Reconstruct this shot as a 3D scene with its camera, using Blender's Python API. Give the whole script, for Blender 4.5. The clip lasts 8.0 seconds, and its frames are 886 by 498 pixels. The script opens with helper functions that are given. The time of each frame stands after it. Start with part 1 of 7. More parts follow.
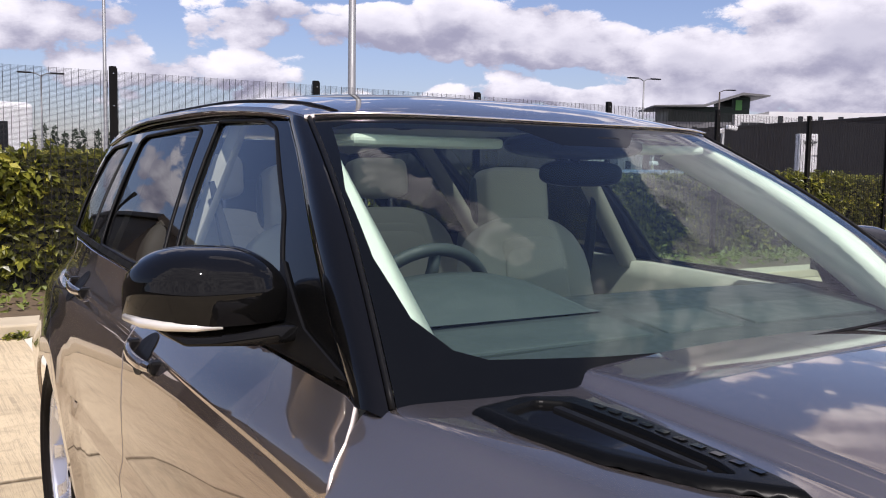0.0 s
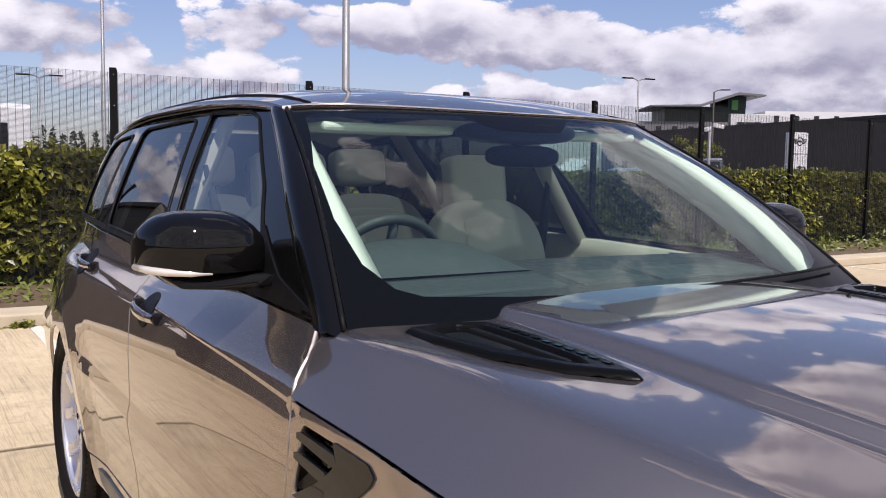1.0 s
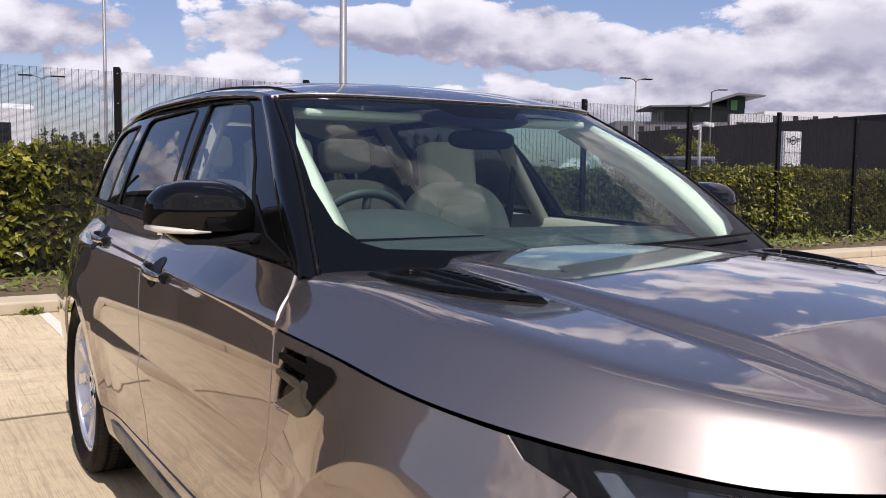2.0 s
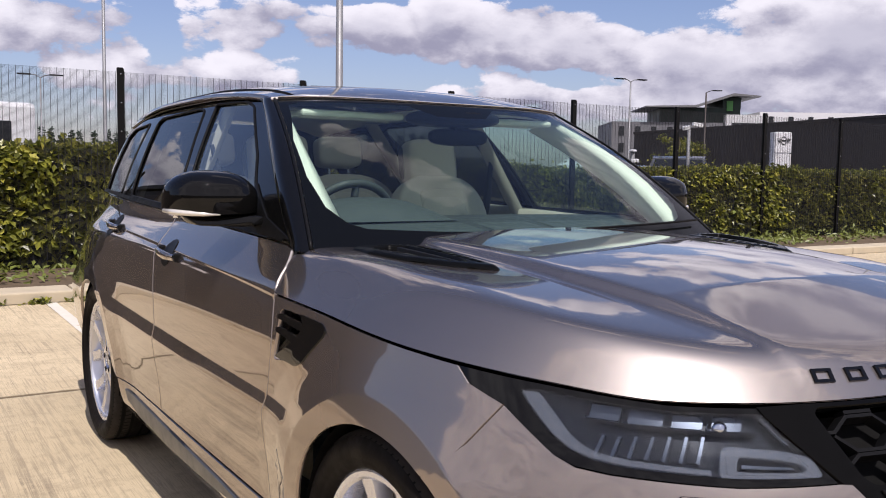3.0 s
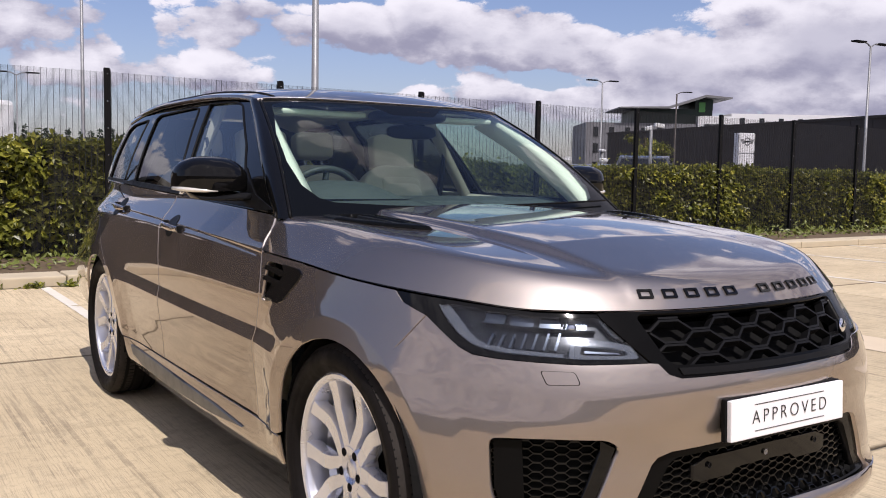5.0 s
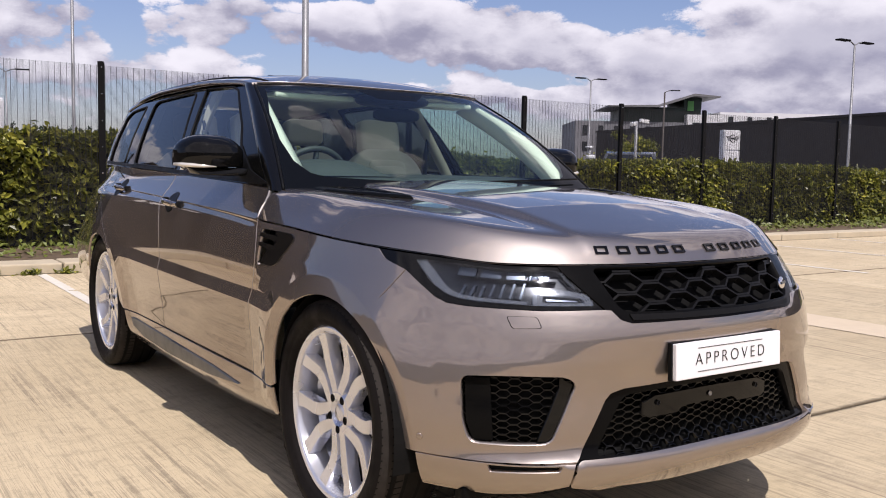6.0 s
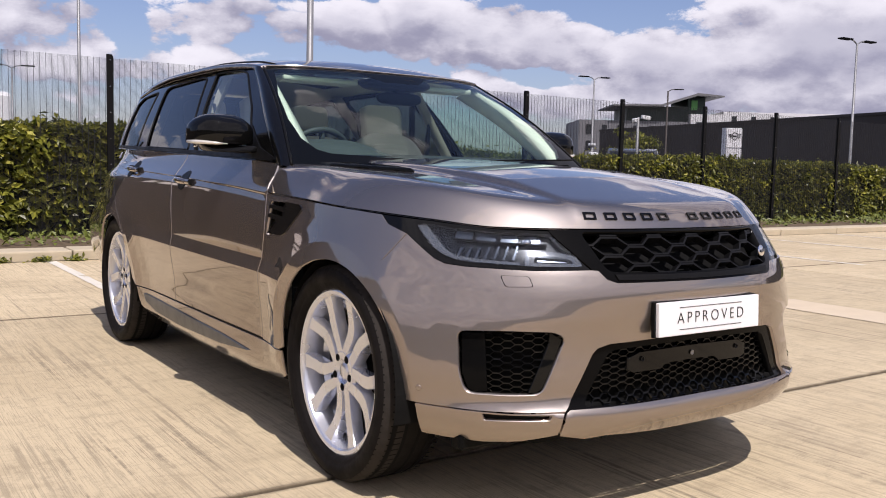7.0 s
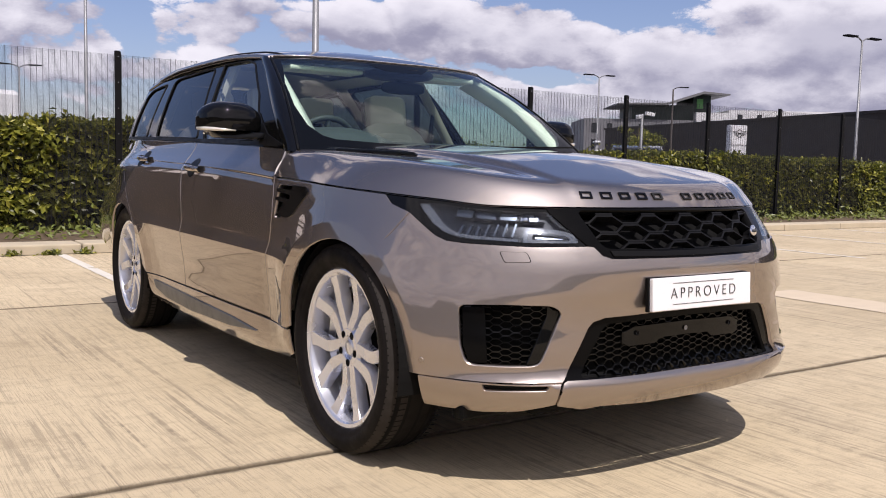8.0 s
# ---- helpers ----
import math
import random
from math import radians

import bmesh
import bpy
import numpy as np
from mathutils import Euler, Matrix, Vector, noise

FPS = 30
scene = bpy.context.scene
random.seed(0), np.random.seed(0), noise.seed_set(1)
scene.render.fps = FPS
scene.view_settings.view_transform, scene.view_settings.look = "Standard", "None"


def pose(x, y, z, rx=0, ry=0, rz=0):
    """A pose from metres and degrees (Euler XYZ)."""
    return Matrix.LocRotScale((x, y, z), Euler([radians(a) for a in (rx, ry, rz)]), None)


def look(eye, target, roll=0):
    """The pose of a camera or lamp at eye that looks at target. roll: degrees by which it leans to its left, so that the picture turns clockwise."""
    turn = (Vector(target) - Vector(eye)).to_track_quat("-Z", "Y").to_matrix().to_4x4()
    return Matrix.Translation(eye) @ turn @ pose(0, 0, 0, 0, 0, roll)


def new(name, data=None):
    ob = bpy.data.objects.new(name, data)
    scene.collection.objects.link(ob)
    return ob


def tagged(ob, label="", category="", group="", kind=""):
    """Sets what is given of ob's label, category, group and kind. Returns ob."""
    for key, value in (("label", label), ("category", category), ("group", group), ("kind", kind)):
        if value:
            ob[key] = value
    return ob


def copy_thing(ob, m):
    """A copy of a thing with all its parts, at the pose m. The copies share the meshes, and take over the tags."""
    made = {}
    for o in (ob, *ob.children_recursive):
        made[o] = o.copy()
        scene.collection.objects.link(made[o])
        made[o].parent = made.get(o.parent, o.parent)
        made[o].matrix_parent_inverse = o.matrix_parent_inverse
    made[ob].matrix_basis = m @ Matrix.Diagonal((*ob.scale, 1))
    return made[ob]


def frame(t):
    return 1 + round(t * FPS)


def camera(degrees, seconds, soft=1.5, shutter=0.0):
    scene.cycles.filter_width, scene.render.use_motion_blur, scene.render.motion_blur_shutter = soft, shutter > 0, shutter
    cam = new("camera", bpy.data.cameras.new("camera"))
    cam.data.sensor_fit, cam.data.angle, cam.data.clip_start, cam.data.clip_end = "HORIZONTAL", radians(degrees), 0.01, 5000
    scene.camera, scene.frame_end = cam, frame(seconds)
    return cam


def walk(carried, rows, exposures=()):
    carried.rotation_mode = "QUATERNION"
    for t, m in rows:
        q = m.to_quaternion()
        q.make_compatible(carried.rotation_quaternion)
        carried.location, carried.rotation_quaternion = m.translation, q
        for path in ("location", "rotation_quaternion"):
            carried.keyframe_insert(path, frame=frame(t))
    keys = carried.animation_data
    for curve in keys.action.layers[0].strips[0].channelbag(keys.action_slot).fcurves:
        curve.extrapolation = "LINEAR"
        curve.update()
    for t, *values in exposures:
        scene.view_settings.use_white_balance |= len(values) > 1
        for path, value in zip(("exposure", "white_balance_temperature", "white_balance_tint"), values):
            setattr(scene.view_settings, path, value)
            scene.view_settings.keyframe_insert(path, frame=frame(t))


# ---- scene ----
cam = camera(52.4, 8.0, soft=1.0)
PATH = [
    (0, (-1.479, -0.534, 1.498), (-0.423, 1.155, 1.319), 1.0),
    (0.5, (-1.545, -0.717, 1.48), (-0.488, 0.972, 1.303), 0.8),
    (1, (-1.59, -0.927, 1.449), (-0.531, 0.76, 1.272), 0.8),
    (1.5, (-1.646, -1.133, 1.411), (-0.589, 0.556, 1.236), 0.7),
    (3, (-1.871, -1.706, 1.364), (-0.807, -0.021, 1.188), 0.9),
    (3.5, (-1.958, -1.887, 1.358), (-0.887, -0.207, 1.183), 0.9),
    (4, (-2.046, -2.064, 1.355), (-0.967, -0.389, 1.179), 1.0),
    (4.5, (-2.117, -2.235, 1.342), (-1.024, -0.569, 1.167), 1.1),
    (6, (-2.328, -2.673, 1.228), (-1.202, -1.03, 1.05), 1.2),
    (6.5, (-2.375, -2.772, 1.174), (-1.249, -1.129, 0.996), 1.3),
    (7, (-2.427, -2.849, 1.135), (-1.307, -1.202, 0.955), 1.4),
    (7.5, (-2.462, -2.912, 1.1), (-1.348, -1.26, 0.92), 1.4),
    (8, (-2.48, -2.954, 1.074), (-1.37, -1.3, 0.892), 1.3),
]
walk(cam, [(t, look(eye, target, roll)) for t, eye, target, roll in PATH], exposures=[(0.0, 0.14, 6150, 19), (1.5, 0.05, 6150, 19), (3.5, 0.0, 6150, 19), (8.0, -0.05, 6150, 19)])

# ---- sky, clouds and sun ----
SUN_FROM = Vector((-0.13, -0.56, 1.0)).normalized()
sun = new("sun", bpy.data.lights.new("sun", "SUN"))
sun.data.energy, sun.data.angle, sun.data.color = 4.4, radians(0.55), (1.0, 0.93, 0.82)
sun.matrix_world = look(SUN_FROM * 60, (0, 0, 0))


class Nodes:
    """Short-hand for node trees."""

    def __init__(self, tree):
        self.tree = tree
        tree.nodes.clear()

    def __call__(self, kind, settings=None, out=0, **sockets):
        n = self.tree.nodes.new(kind)
        settings = settings or {}
        if "operation" in settings:
            n.operation = settings["operation"]
        if "interpolation_type" in settings:
            n.interpolation_type = settings["interpolation_type"]
        for k, v in sockets.items():
            key = int(k[1:]) if k[0] == "i" and k[1:].isdigit() else k.replace("_", " ")
            if hasattr(v, "is_output"):
                self.tree.links.new(v, n.inputs[key])
            else:
                n.inputs[key].default_value = v
        return n.outputs[out]

    def math(self, op, a, b=0.0, c=0.0):
        return self("ShaderNodeMath", {"operation": op}, i0=a, i1=b, i2=c)

    def vmath(self, op, a, b=(0, 0, 0), out=0):
        return self("ShaderNodeVectorMath", {"operation": op}, out=out, i0=a, i1=b)

    def noise(self, vector, scale, detail=4.0, rough=0.55, out=0, distortion=0.0):
        return self("ShaderNodeTexNoise", None, out=out, Vector=vector, Scale=scale, Detail=detail, Roughness=rough, Distortion=distortion)

    def ramp(self, value, *stops):
        n = self.tree.nodes.new("ShaderNodeValToRGB")
        self.tree.links.new(value, n.inputs[0])
        while len(n.color_ramp.elements) < len(stops):
            n.color_ramp.elements.new(0.5)
        for e, (p, c) in zip(n.color_ramp.elements, stops):
            e.position, e.color = p, (*((c, c, c) if isinstance(c, (int, float)) else c), 1)
        return n.outputs[0]

    def mix(self, fac, a, b, blend="MIX"):
        n = self.tree.nodes.new("ShaderNodeMix")
        n.data_type, n.blend_type = "RGBA", blend
        for socket, v in ((n.inputs[0], fac), (n.inputs[6], a), (n.inputs[7], b)):
            if hasattr(v, "is_output"):
                self.tree.links.new(v, socket)
            else:
                socket.default_value = v if isinstance(v, (int, float)) else (*v, 1)
        return n.outputs[2]

    def smooth(self, v, lo, hi, to0=0.0, to1=1.0):
        return self("ShaderNodeMapRange", {"interpolation_type": "SMOOTHSTEP"}, i0=v, i1=lo, i2=hi, i3=to0, i4=to1)

    def link(self, a, b):
        self.tree.links.new(a, b)


world = bpy.data.worlds.new("world")
scene.world = world
world.use_nodes = True
w = Nodes(world.node_tree)
air = world.node_tree.nodes.new("ShaderNodeTexSky")
air.sky_type, air.sun_disc = "NISHITA", False
air.sun_elevation, air.sun_rotation = math.asin(SUN_FROM.z), math.atan2(SUN_FROM.x, SUN_FROM.y)
air.air_density, air.dust_density, air.ozone_density = 1.0, 1.0, 1.6
sky = air.outputs[0]
way = w("ShaderNodeTexCoord", out=0)
HEADING = radians(33.9)
ahead = w.vmath("DOT_PRODUCT", way, (math.sin(HEADING), math.cos(HEADING), 0), out=1)
aside = w.vmath("DOT_PRODUCT", way, (math.cos(HEADING), -math.sin(HEADING), 0), out=1)
above = w.vmath("DOT_PRODUCT", way, (0, 0, 1), out=1)
safe = w.math("MAXIMUM", ahead, 0.25)
flat = w("ShaderNodeCombineXYZ", None, X=w.math("DIVIDE", aside, safe), Y=w.math("DIVIDE", above, safe), Z=0.0)
# cumulus heads of the quarter of the sky over the fence: bearing, height, breadth, depth, weight
CLOUDS = [(-0.46, 0.158, 0.105, 0.046, 1.0), (-0.36, 0.105, 0.050, 0.030, 0.95), (-0.25, 0.098, 0.075, 0.026, 0.95), (-0.44, 0.10, 0.05, 0.02, 0.6),
          (-0.25, 0.158, 0.105, 0.036, 0.95), (-0.13, 0.150, 0.055, 0.028, 0.8), (-0.05, 0.152, 0.070, 0.042, 1.0), (0.035, 0.150, 0.070, 0.044, 1.0), (0.115, 0.142, 0.055, 0.036, 0.9),
          (0.19, 0.122, 0.070, 0.034, 1.0), (0.26, 0.11, 0.06, 0.034, 0.8), (0.36, 0.150, 0.13, 0.060, 1.0), (0.47, 0.11, 0.14, 0.060, 1.0), (0.50, 0.17, 0.12, 0.05, 0.9),
          (0.016, 0.082, 0.085, 0.020, 0.85), (0.15, 0.078, 0.10, 0.02, 0.7), (0.30, 0.075, 0.16, 0.024, 0.8), (-0.15, 0.060, 0.20, 0.02, 0.5), (0.68, 0.15, 0.14, 0.07, 0.9), (0.95, 0.14, 0.20, 0.08, 0.9), (0.74, 0.28, 0.16, 0.04, 0.7),
          (-0.68, 0.14, 0.12, 0.06, 0.9), (-0.95, 0.12, 0.15, 0.06, 0.9), (-0.88, 0.26, 0.14, 0.06, 0.9), (-0.30, 0.275, 0.16, 0.045, 0.95), (0.04, 0.255, 0.13, 0.040, 0.95), (0.34, 0.265, 0.15, 0.045, 0.95), (0.20, 0.345, 0.16, 0.035, 0.9),
          (-0.115, 0.196, 0.06, 0.016, -0.6), (-0.10, 0.108, 0.055, 0.016, -0.7), (0.195, 0.190, 0.06, 0.024, -0.9), (-0.345, 0.150, 0.022, 0.030, -0.9), (0.105, 0.100, 0.05, 0.010, -0.5)]


def capsule(a, b, width, reach):
    """A long streak of the sky from one direction to another."""
    a, b = Vector(a).normalized(), Vector(b).normalized()
    over, mid, run = a.cross(b).normalized(), (a + b).normalized(), (b - a).normalized()
    wob = w.math("MULTIPLY", w.math("SUBTRACT", w.noise(way, 7.0, 4.0, 0.6), 0.5), 0.16)
    across = w.math("ABSOLUTE", w.math("ADD", w.vmath("DOT_PRODUCT", way, tuple(over), out=1), wob))
    along = w.math("ABSOLUTE", w.vmath("DOT_PRODUCT", way, tuple(run), out=1))
    front = w.smooth(w.vmath("DOT_PRODUCT", way, tuple(mid), out=1), 0.5, 0.8)
    return w.math("MULTIPLY", front, w.math("MULTIPLY", w.smooth(across, width, 0.0), w.smooth(along, reach, reach * 0.6)))


def spot(direction, lo, hi, amount):
    """A rise of the cloud round one direction."""
    return w.smooth(w.vmath("DOT_PRODUCT", way, tuple(Vector(direction).normalized()), out=1), lo, hi, 0.0, amount)


def plus(*terms):
    total = terms[0]
    for t in terms[1:]:
        total = w.math("ADD", total, t)
    return total


WISP = w.math("MULTIPLY", capsule((0.25, 0.50, 0.83), (0.52, 0.06, 0.855), 0.080, 0.32), 2.1)
HIGH = plus(WISP, spot((0.88, 0.20, 0.43), 0.93, 0.98, 2.2), spot((0.70, -0.08, 0.71), 0.975, 0.998, 1.2), spot((-0.27, 0.93, 0.26), 0.93, 0.985, -1.2), spot((-0.66, 0.68, 0.32), 0.80, 0.94, -1.1))
across_ = w.vmath("DOT_PRODUCT", flat, (1, 0, 0), out=1)
rise_ = w.vmath("DOT_PRODUCT", flat, (0, 1, 0), out=1)
LOCAL = w.math("MULTIPLY", w.math("MULTIPLY", w.smooth(w.math("ABSOLUTE", across_), 1.35, 1.05), w.smooth(rise_, 0.46, 0.36)), w.smooth(ahead, 0.3, 0.5))


def cloud_field(point, dome):
    """How much cloud stands at a point of the sky, and how high in its heap that point lies."""
    total, tilt = None, None
    for a, b, ra, rb, weight in CLOUDS:
        off = w.vmath("MULTIPLY", w.vmath("SUBTRACT", point, (a, b, 0)), (1 / ra, 1 / rb, 0))
        part_ = w.smooth(w.vmath("LENGTH", off, out=1), 1.6, 0.0, 0.0, weight)
        total = part_ if total is None else w.math("ADD", total, part_)
        if weight > 0:
            lean = w.math("MULTIPLY", part_, w.vmath("DOT_PRODUCT", off, (-0.35, 1, 0), out=1))
            tilt = lean if tilt is None else w.math("ADD", tilt, lean)
    bent = w.vmath("ADD", dome, w.vmath("MULTIPLY", w.noise(dome, 10.0, 3.0, 0.5, out=1), (0.045, 0.045, 0.045)))
    big = w("ShaderNodeTexVoronoi", None, out=0, Vector=bent, Scale=13.0)
    small = w("ShaderNodeTexVoronoi", None, out=0, Vector=bent, Scale=31.0)
    lumps = w.math("ADD", w.math("MULTIPLY", w.math("SUBTRACT", 0.50, big), 0.50), w.math("MULTIPLY", w.math("SUBTRACT", 0.50, small), 0.30))
    puff = plus(lumps, w.math("MULTIPLY", w.math("SUBTRACT", w.noise(dome, 20.0, 9.0, 0.68), 0.5), 0.75))
    heap = w.math("SUBTRACT", w.noise(dome, 5.2, 3.0, 0.5), 0.5)
    broad = w.math("MULTIPLY", w.math("SUBTRACT", w.noise(dome, 2.3, 3.0, 0.5), 0.5), 3.0)
    free = plus(broad, w.math("MULTIPLY", w.smooth(above, 0.50, 0.70, 0.42, -0.75), w.smooth(ahead, -0.05, 0.35)), w.smooth(ahead, -0.05, -0.35, -0.10, 1.0), HIGH)
    base = plus(w.math("MULTIPLY", LOCAL, w.math("SUBTRACT", total, 0.20)), w.math("MULTIPLY", w.math("SUBTRACT", 1.0, LOCAL), free))
    rough = plus(w.math("MULTIPLY", puff, 1.75), w.math("MULTIPLY", heap, 0.8))
    return w.math("ADD", base, w.math("MULTIPLY", rough, w.math("MULTIPLY", w.smooth(LOCAL, 0.0, 1.0, 0.40, 1.0), w.smooth(ahead, -0.4, 0.15, 0.35, 1.0)))), w.math("DIVIDE", tilt, w.math("ADD", w.math("MAXIMUM", total, 0.0), 0.15)), puff


dome = w.vmath("MULTIPLY", way, (1.0, 1.0, 1.9))
field, tilt, puff = cloud_field(flat, dome)
field_up, _, puff_up = cloud_field(w.vmath("ADD", flat, (-0.010, 0.026, 0)), w.vmath("ADD", dome, (-0.008, -0.006, 0.05)))
cover = w.smooth(field, 0.12, 0.32)
relief = w.math("MULTIPLY", w.math("SUBTRACT", puff, puff_up), 1.0)
heaped = plus(w.math("MULTIPLY", tilt, 0.50), relief)
spread = plus(w.math("SUBTRACT", field, field_up), relief)
shade = w.smooth(plus(w.math("MULTIPLY", LOCAL, heaped), w.math("MULTIPLY", w.math("SUBTRACT", 1.0, LOCAL), spread)), -0.50, 0.42)
thick = w.smooth(field, 0.5, 1.9)
lit = w.mix(shade, (0.37, 0.365, 0.455), (1.0, 0.975, 0.975))
cloud = w.mix(w.math("MULTIPLY", thick, 0.62), lit, (0.42, 0.42, 0.51))
clear = w("ShaderNodeBackground", None, Color=w.mix(1.0, sky, (1.0, 0.94, 1.02), "MULTIPLY"), Strength=0.108)
white = w("ShaderNodeBackground", None, Color=cloud, Strength=0.94)
final = w("ShaderNodeMixShader", None, i0=cover, i1=clear, i2=white)
out_ = world.node_tree.nodes.new("ShaderNodeOutputWorld")
w.link(final, out_.inputs[0])

# ---- materials ----
def material(name, build):
    m = bpy.data.materials.new(name)
    m.use_nodes = True
    g = Nodes(m.node_tree)
    shader = build(g)
    o = m.node_tree.nodes.new("ShaderNodeOutputMaterial")
    g.link(shader, o.inputs[0])
    return m


def principled(g, color, rough=0.5, metal=0.0, normal=None, **more):
    n = g.tree.nodes.new("ShaderNodeBsdfPrincipled")
    for key, v in {"Base Color": color, "Roughness": rough, "Metallic": metal, **{k.replace("_", " "): v for k, v in more.items()}}.items():
        if hasattr(v, "is_output"):
            g.link(v, n.inputs[key])
        else:
            n.inputs[key].default_value = (*v, 1) if isinstance(v, tuple) and len(v) == 3 else v
    if normal is not None:
        g.link(normal, n.inputs["Normal"])
    return n.outputs[0]


def bump(g, height, strength=0.3, distance=0.01):
    return g("ShaderNodeBump", None, Height=height, Strength=strength, Distance=distance)


def simple(name, color, rough=0.5, metal=0.0, vary=0.12, scale=25.0, relief=0.0, **more):
    """A plain surface with slight mottling and wear."""
    def build(g):
        p = g("ShaderNodeTexCoord", out=3)
        n = g.noise(p, scale, 5.0)
        c = g.mix(n, tuple(v * (1 - vary) for v in color), tuple(min(1, v * (1 + vary)) for v in color))
        r = g.smooth(g.noise(p, scale * 0.3, 3.0), 0.3, 0.7, max(0.02, rough * 0.85), min(1, rough * 1.15))
        return principled(g, c, r, metal, bump(g, n, relief, 0.005) if relief else None, **more)
    return material(name, build)


def paint_build(g):
    p = g("ShaderNodeTexCoord", out=3)
    flake = g("ShaderNodeTexVoronoi", None, out=1, Vector=p, Scale=900.0)
    tone = g.smooth(g.noise(p, 3.0, 2.0), 0.3, 0.7, 0.96, 1.04)
    base = g.mix(0.08, (0.205, 0.142, 0.096), flake, "OVERLAY")
    base = g.mix(1.0, base, g("ShaderNodeCombineColor", None, i0=tone, i1=tone, i2=tone), "MULTIPLY")
    facing = g("ShaderNodeLayerWeight", None, out=1, Blend=0.5)
    coat = dict(Coat_Weight=1.0, Coat_Roughness=0.01, Coat_IOR=1.6)
    deep_tone = principled(g, base, 0.06, 1.0, None, **coat)
    silver = principled(g, g.mix(0.06, (0.60, 0.555, 0.53), flake, "OVERLAY"), 0.42, 1.0, None, **coat)
    pigment = principled(g, (0.30, 0.262, 0.245), 0.6, 0.0, None, **coat)
    metal = g("ShaderNodeMixShader", None, i0=g.smooth(facing, 0.34, 0.66, 0.36, 0.06), i1=deep_tone, i2=silver)
    return g("ShaderNodeMixShader", None, i0=0.095, i1=metal, i2=pigment)


def concrete_build(g):
    q = g("ShaderNodeNewGeometry", out=0)
    wob = g.vmath("ADD", q, g.vmath("MULTIPLY", g.vmath("SUBTRACT", g.noise(q, 0.6, 2.0, out=1), (0.5, 0.5, 0.5)), (0.03, 0.0, 0.0)))
    streak = g.noise(g.vmath("MULTIPLY", wob, (46.0, 0.9, 1.0)), 1.0, 7.0, 0.72)
    rake = g.noise(g.vmath("MULTIPLY", wob, (26.0, 0.28, 1.0)), 1.0, 5.0, 0.66)
    scratch = g.noise(g.vmath("MULTIPLY", wob, (210.0, 4.0, 1.0)), 1.0, 4.0, 0.7)
    blotch = g.noise(q, 0.55, 5.0, 0.6)
    patch = g.noise(g.vmath("MULTIPLY", q, (2.2, 5.0, 1.0)), 1.0, 6.0, 0.7)
    mottle = g.noise(q, 14.0, 6.0, 0.7)
    grit = g.noise(q, 190.0, 4.0, 0.7)
    each = g("ShaderNodeObjectInfo", out=5)
    c = g.mix(g.smooth(blotch, 0.3, 0.7), (0.50, 0.398, 0.240), (0.64, 0.525, 0.335))
    dark = g.math("MULTIPLY", g.smooth(streak, 0.50, 0.60), g.smooth(g.noise(q, 0.9, 3.0), 0.36, 0.60))
    c = g.mix(g.math("MULTIPLY", dark, 0.50), c, (0.19, 0.148, 0.095))
    lines = g.math("MULTIPLY", g.smooth(rake, 0.545, 0.615), g.smooth(g.noise(g.vmath("MULTIPLY", q, (1.0, 0.5, 1.0)), 1.4, 4.0, 0.6), 0.40, 0.62))
    c = g.mix(g.math("MULTIPLY", lines, g.smooth(mottle, 0.36, 0.56, 0.25, 0.85)), c, (0.155, 0.118, 0.075))
    c = g.mix(g.math("MULTIPLY", g.smooth(scratch, 0.50, 0.62), 0.60), c, (0.27, 0.21, 0.135))
    c = g.mix(g.math("MULTIPLY", g.smooth(mottle, 0.50, 0.66), 0.46), c, (0.31, 0.245, 0.155))
    c = g.mix(g.math("MULTIPLY", g.smooth(grit, 0.3, 0.7), 0.30), c, (0.68, 0.60, 0.45))
    stain = g.smooth(g.noise(g.vmath("MULTIPLY", q, (1.0, 0.35, 1.0)), 1.3, 4.0, 0.7), 0.60, 0.75)
    c = g.mix(g.math("MULTIPLY", stain, 0.3), c, (0.22, 0.18, 0.13))
    c = g.mix(g.math("MULTIPLY", g.smooth(patch, 0.50, 0.66), 0.30), c, (0.30, 0.235, 0.15))
    along = g("ShaderNodeSeparateXYZ", None, out=1, Vector=q)
    near = g.math("ABSOLUTE", g.math("SUBTRACT", g.math("MODULO", g.math("ADD", along, 402.0), 4.0), 2.0))
    soil = g.math("MULTIPLY", g.smooth(g.math("ADD", near, g.math("MULTIPLY", g.math("SUBTRACT", g.noise(q, 9.0, 5.0, 0.7), 0.5), 0.05)), 0.040, 0.010), 0.80)
    c = g.mix(soil, c, (0.105, 0.078, 0.048))
    tone = g.smooth(each, 0.0, 1.0, 0.93, 1.05)
    c = g.mix(1.0, c, g("ShaderNodeCombineColor", None, i0=tone, i1=tone, i2=tone), "MULTIPLY")
    h = g.math("ADD", g.math("MULTIPLY", streak, 0.6), g.math("MULTIPLY", grit, 0.35))
    return principled(g, c, 0.9, 0.0, bump(g, h, 0.35, 0.006))


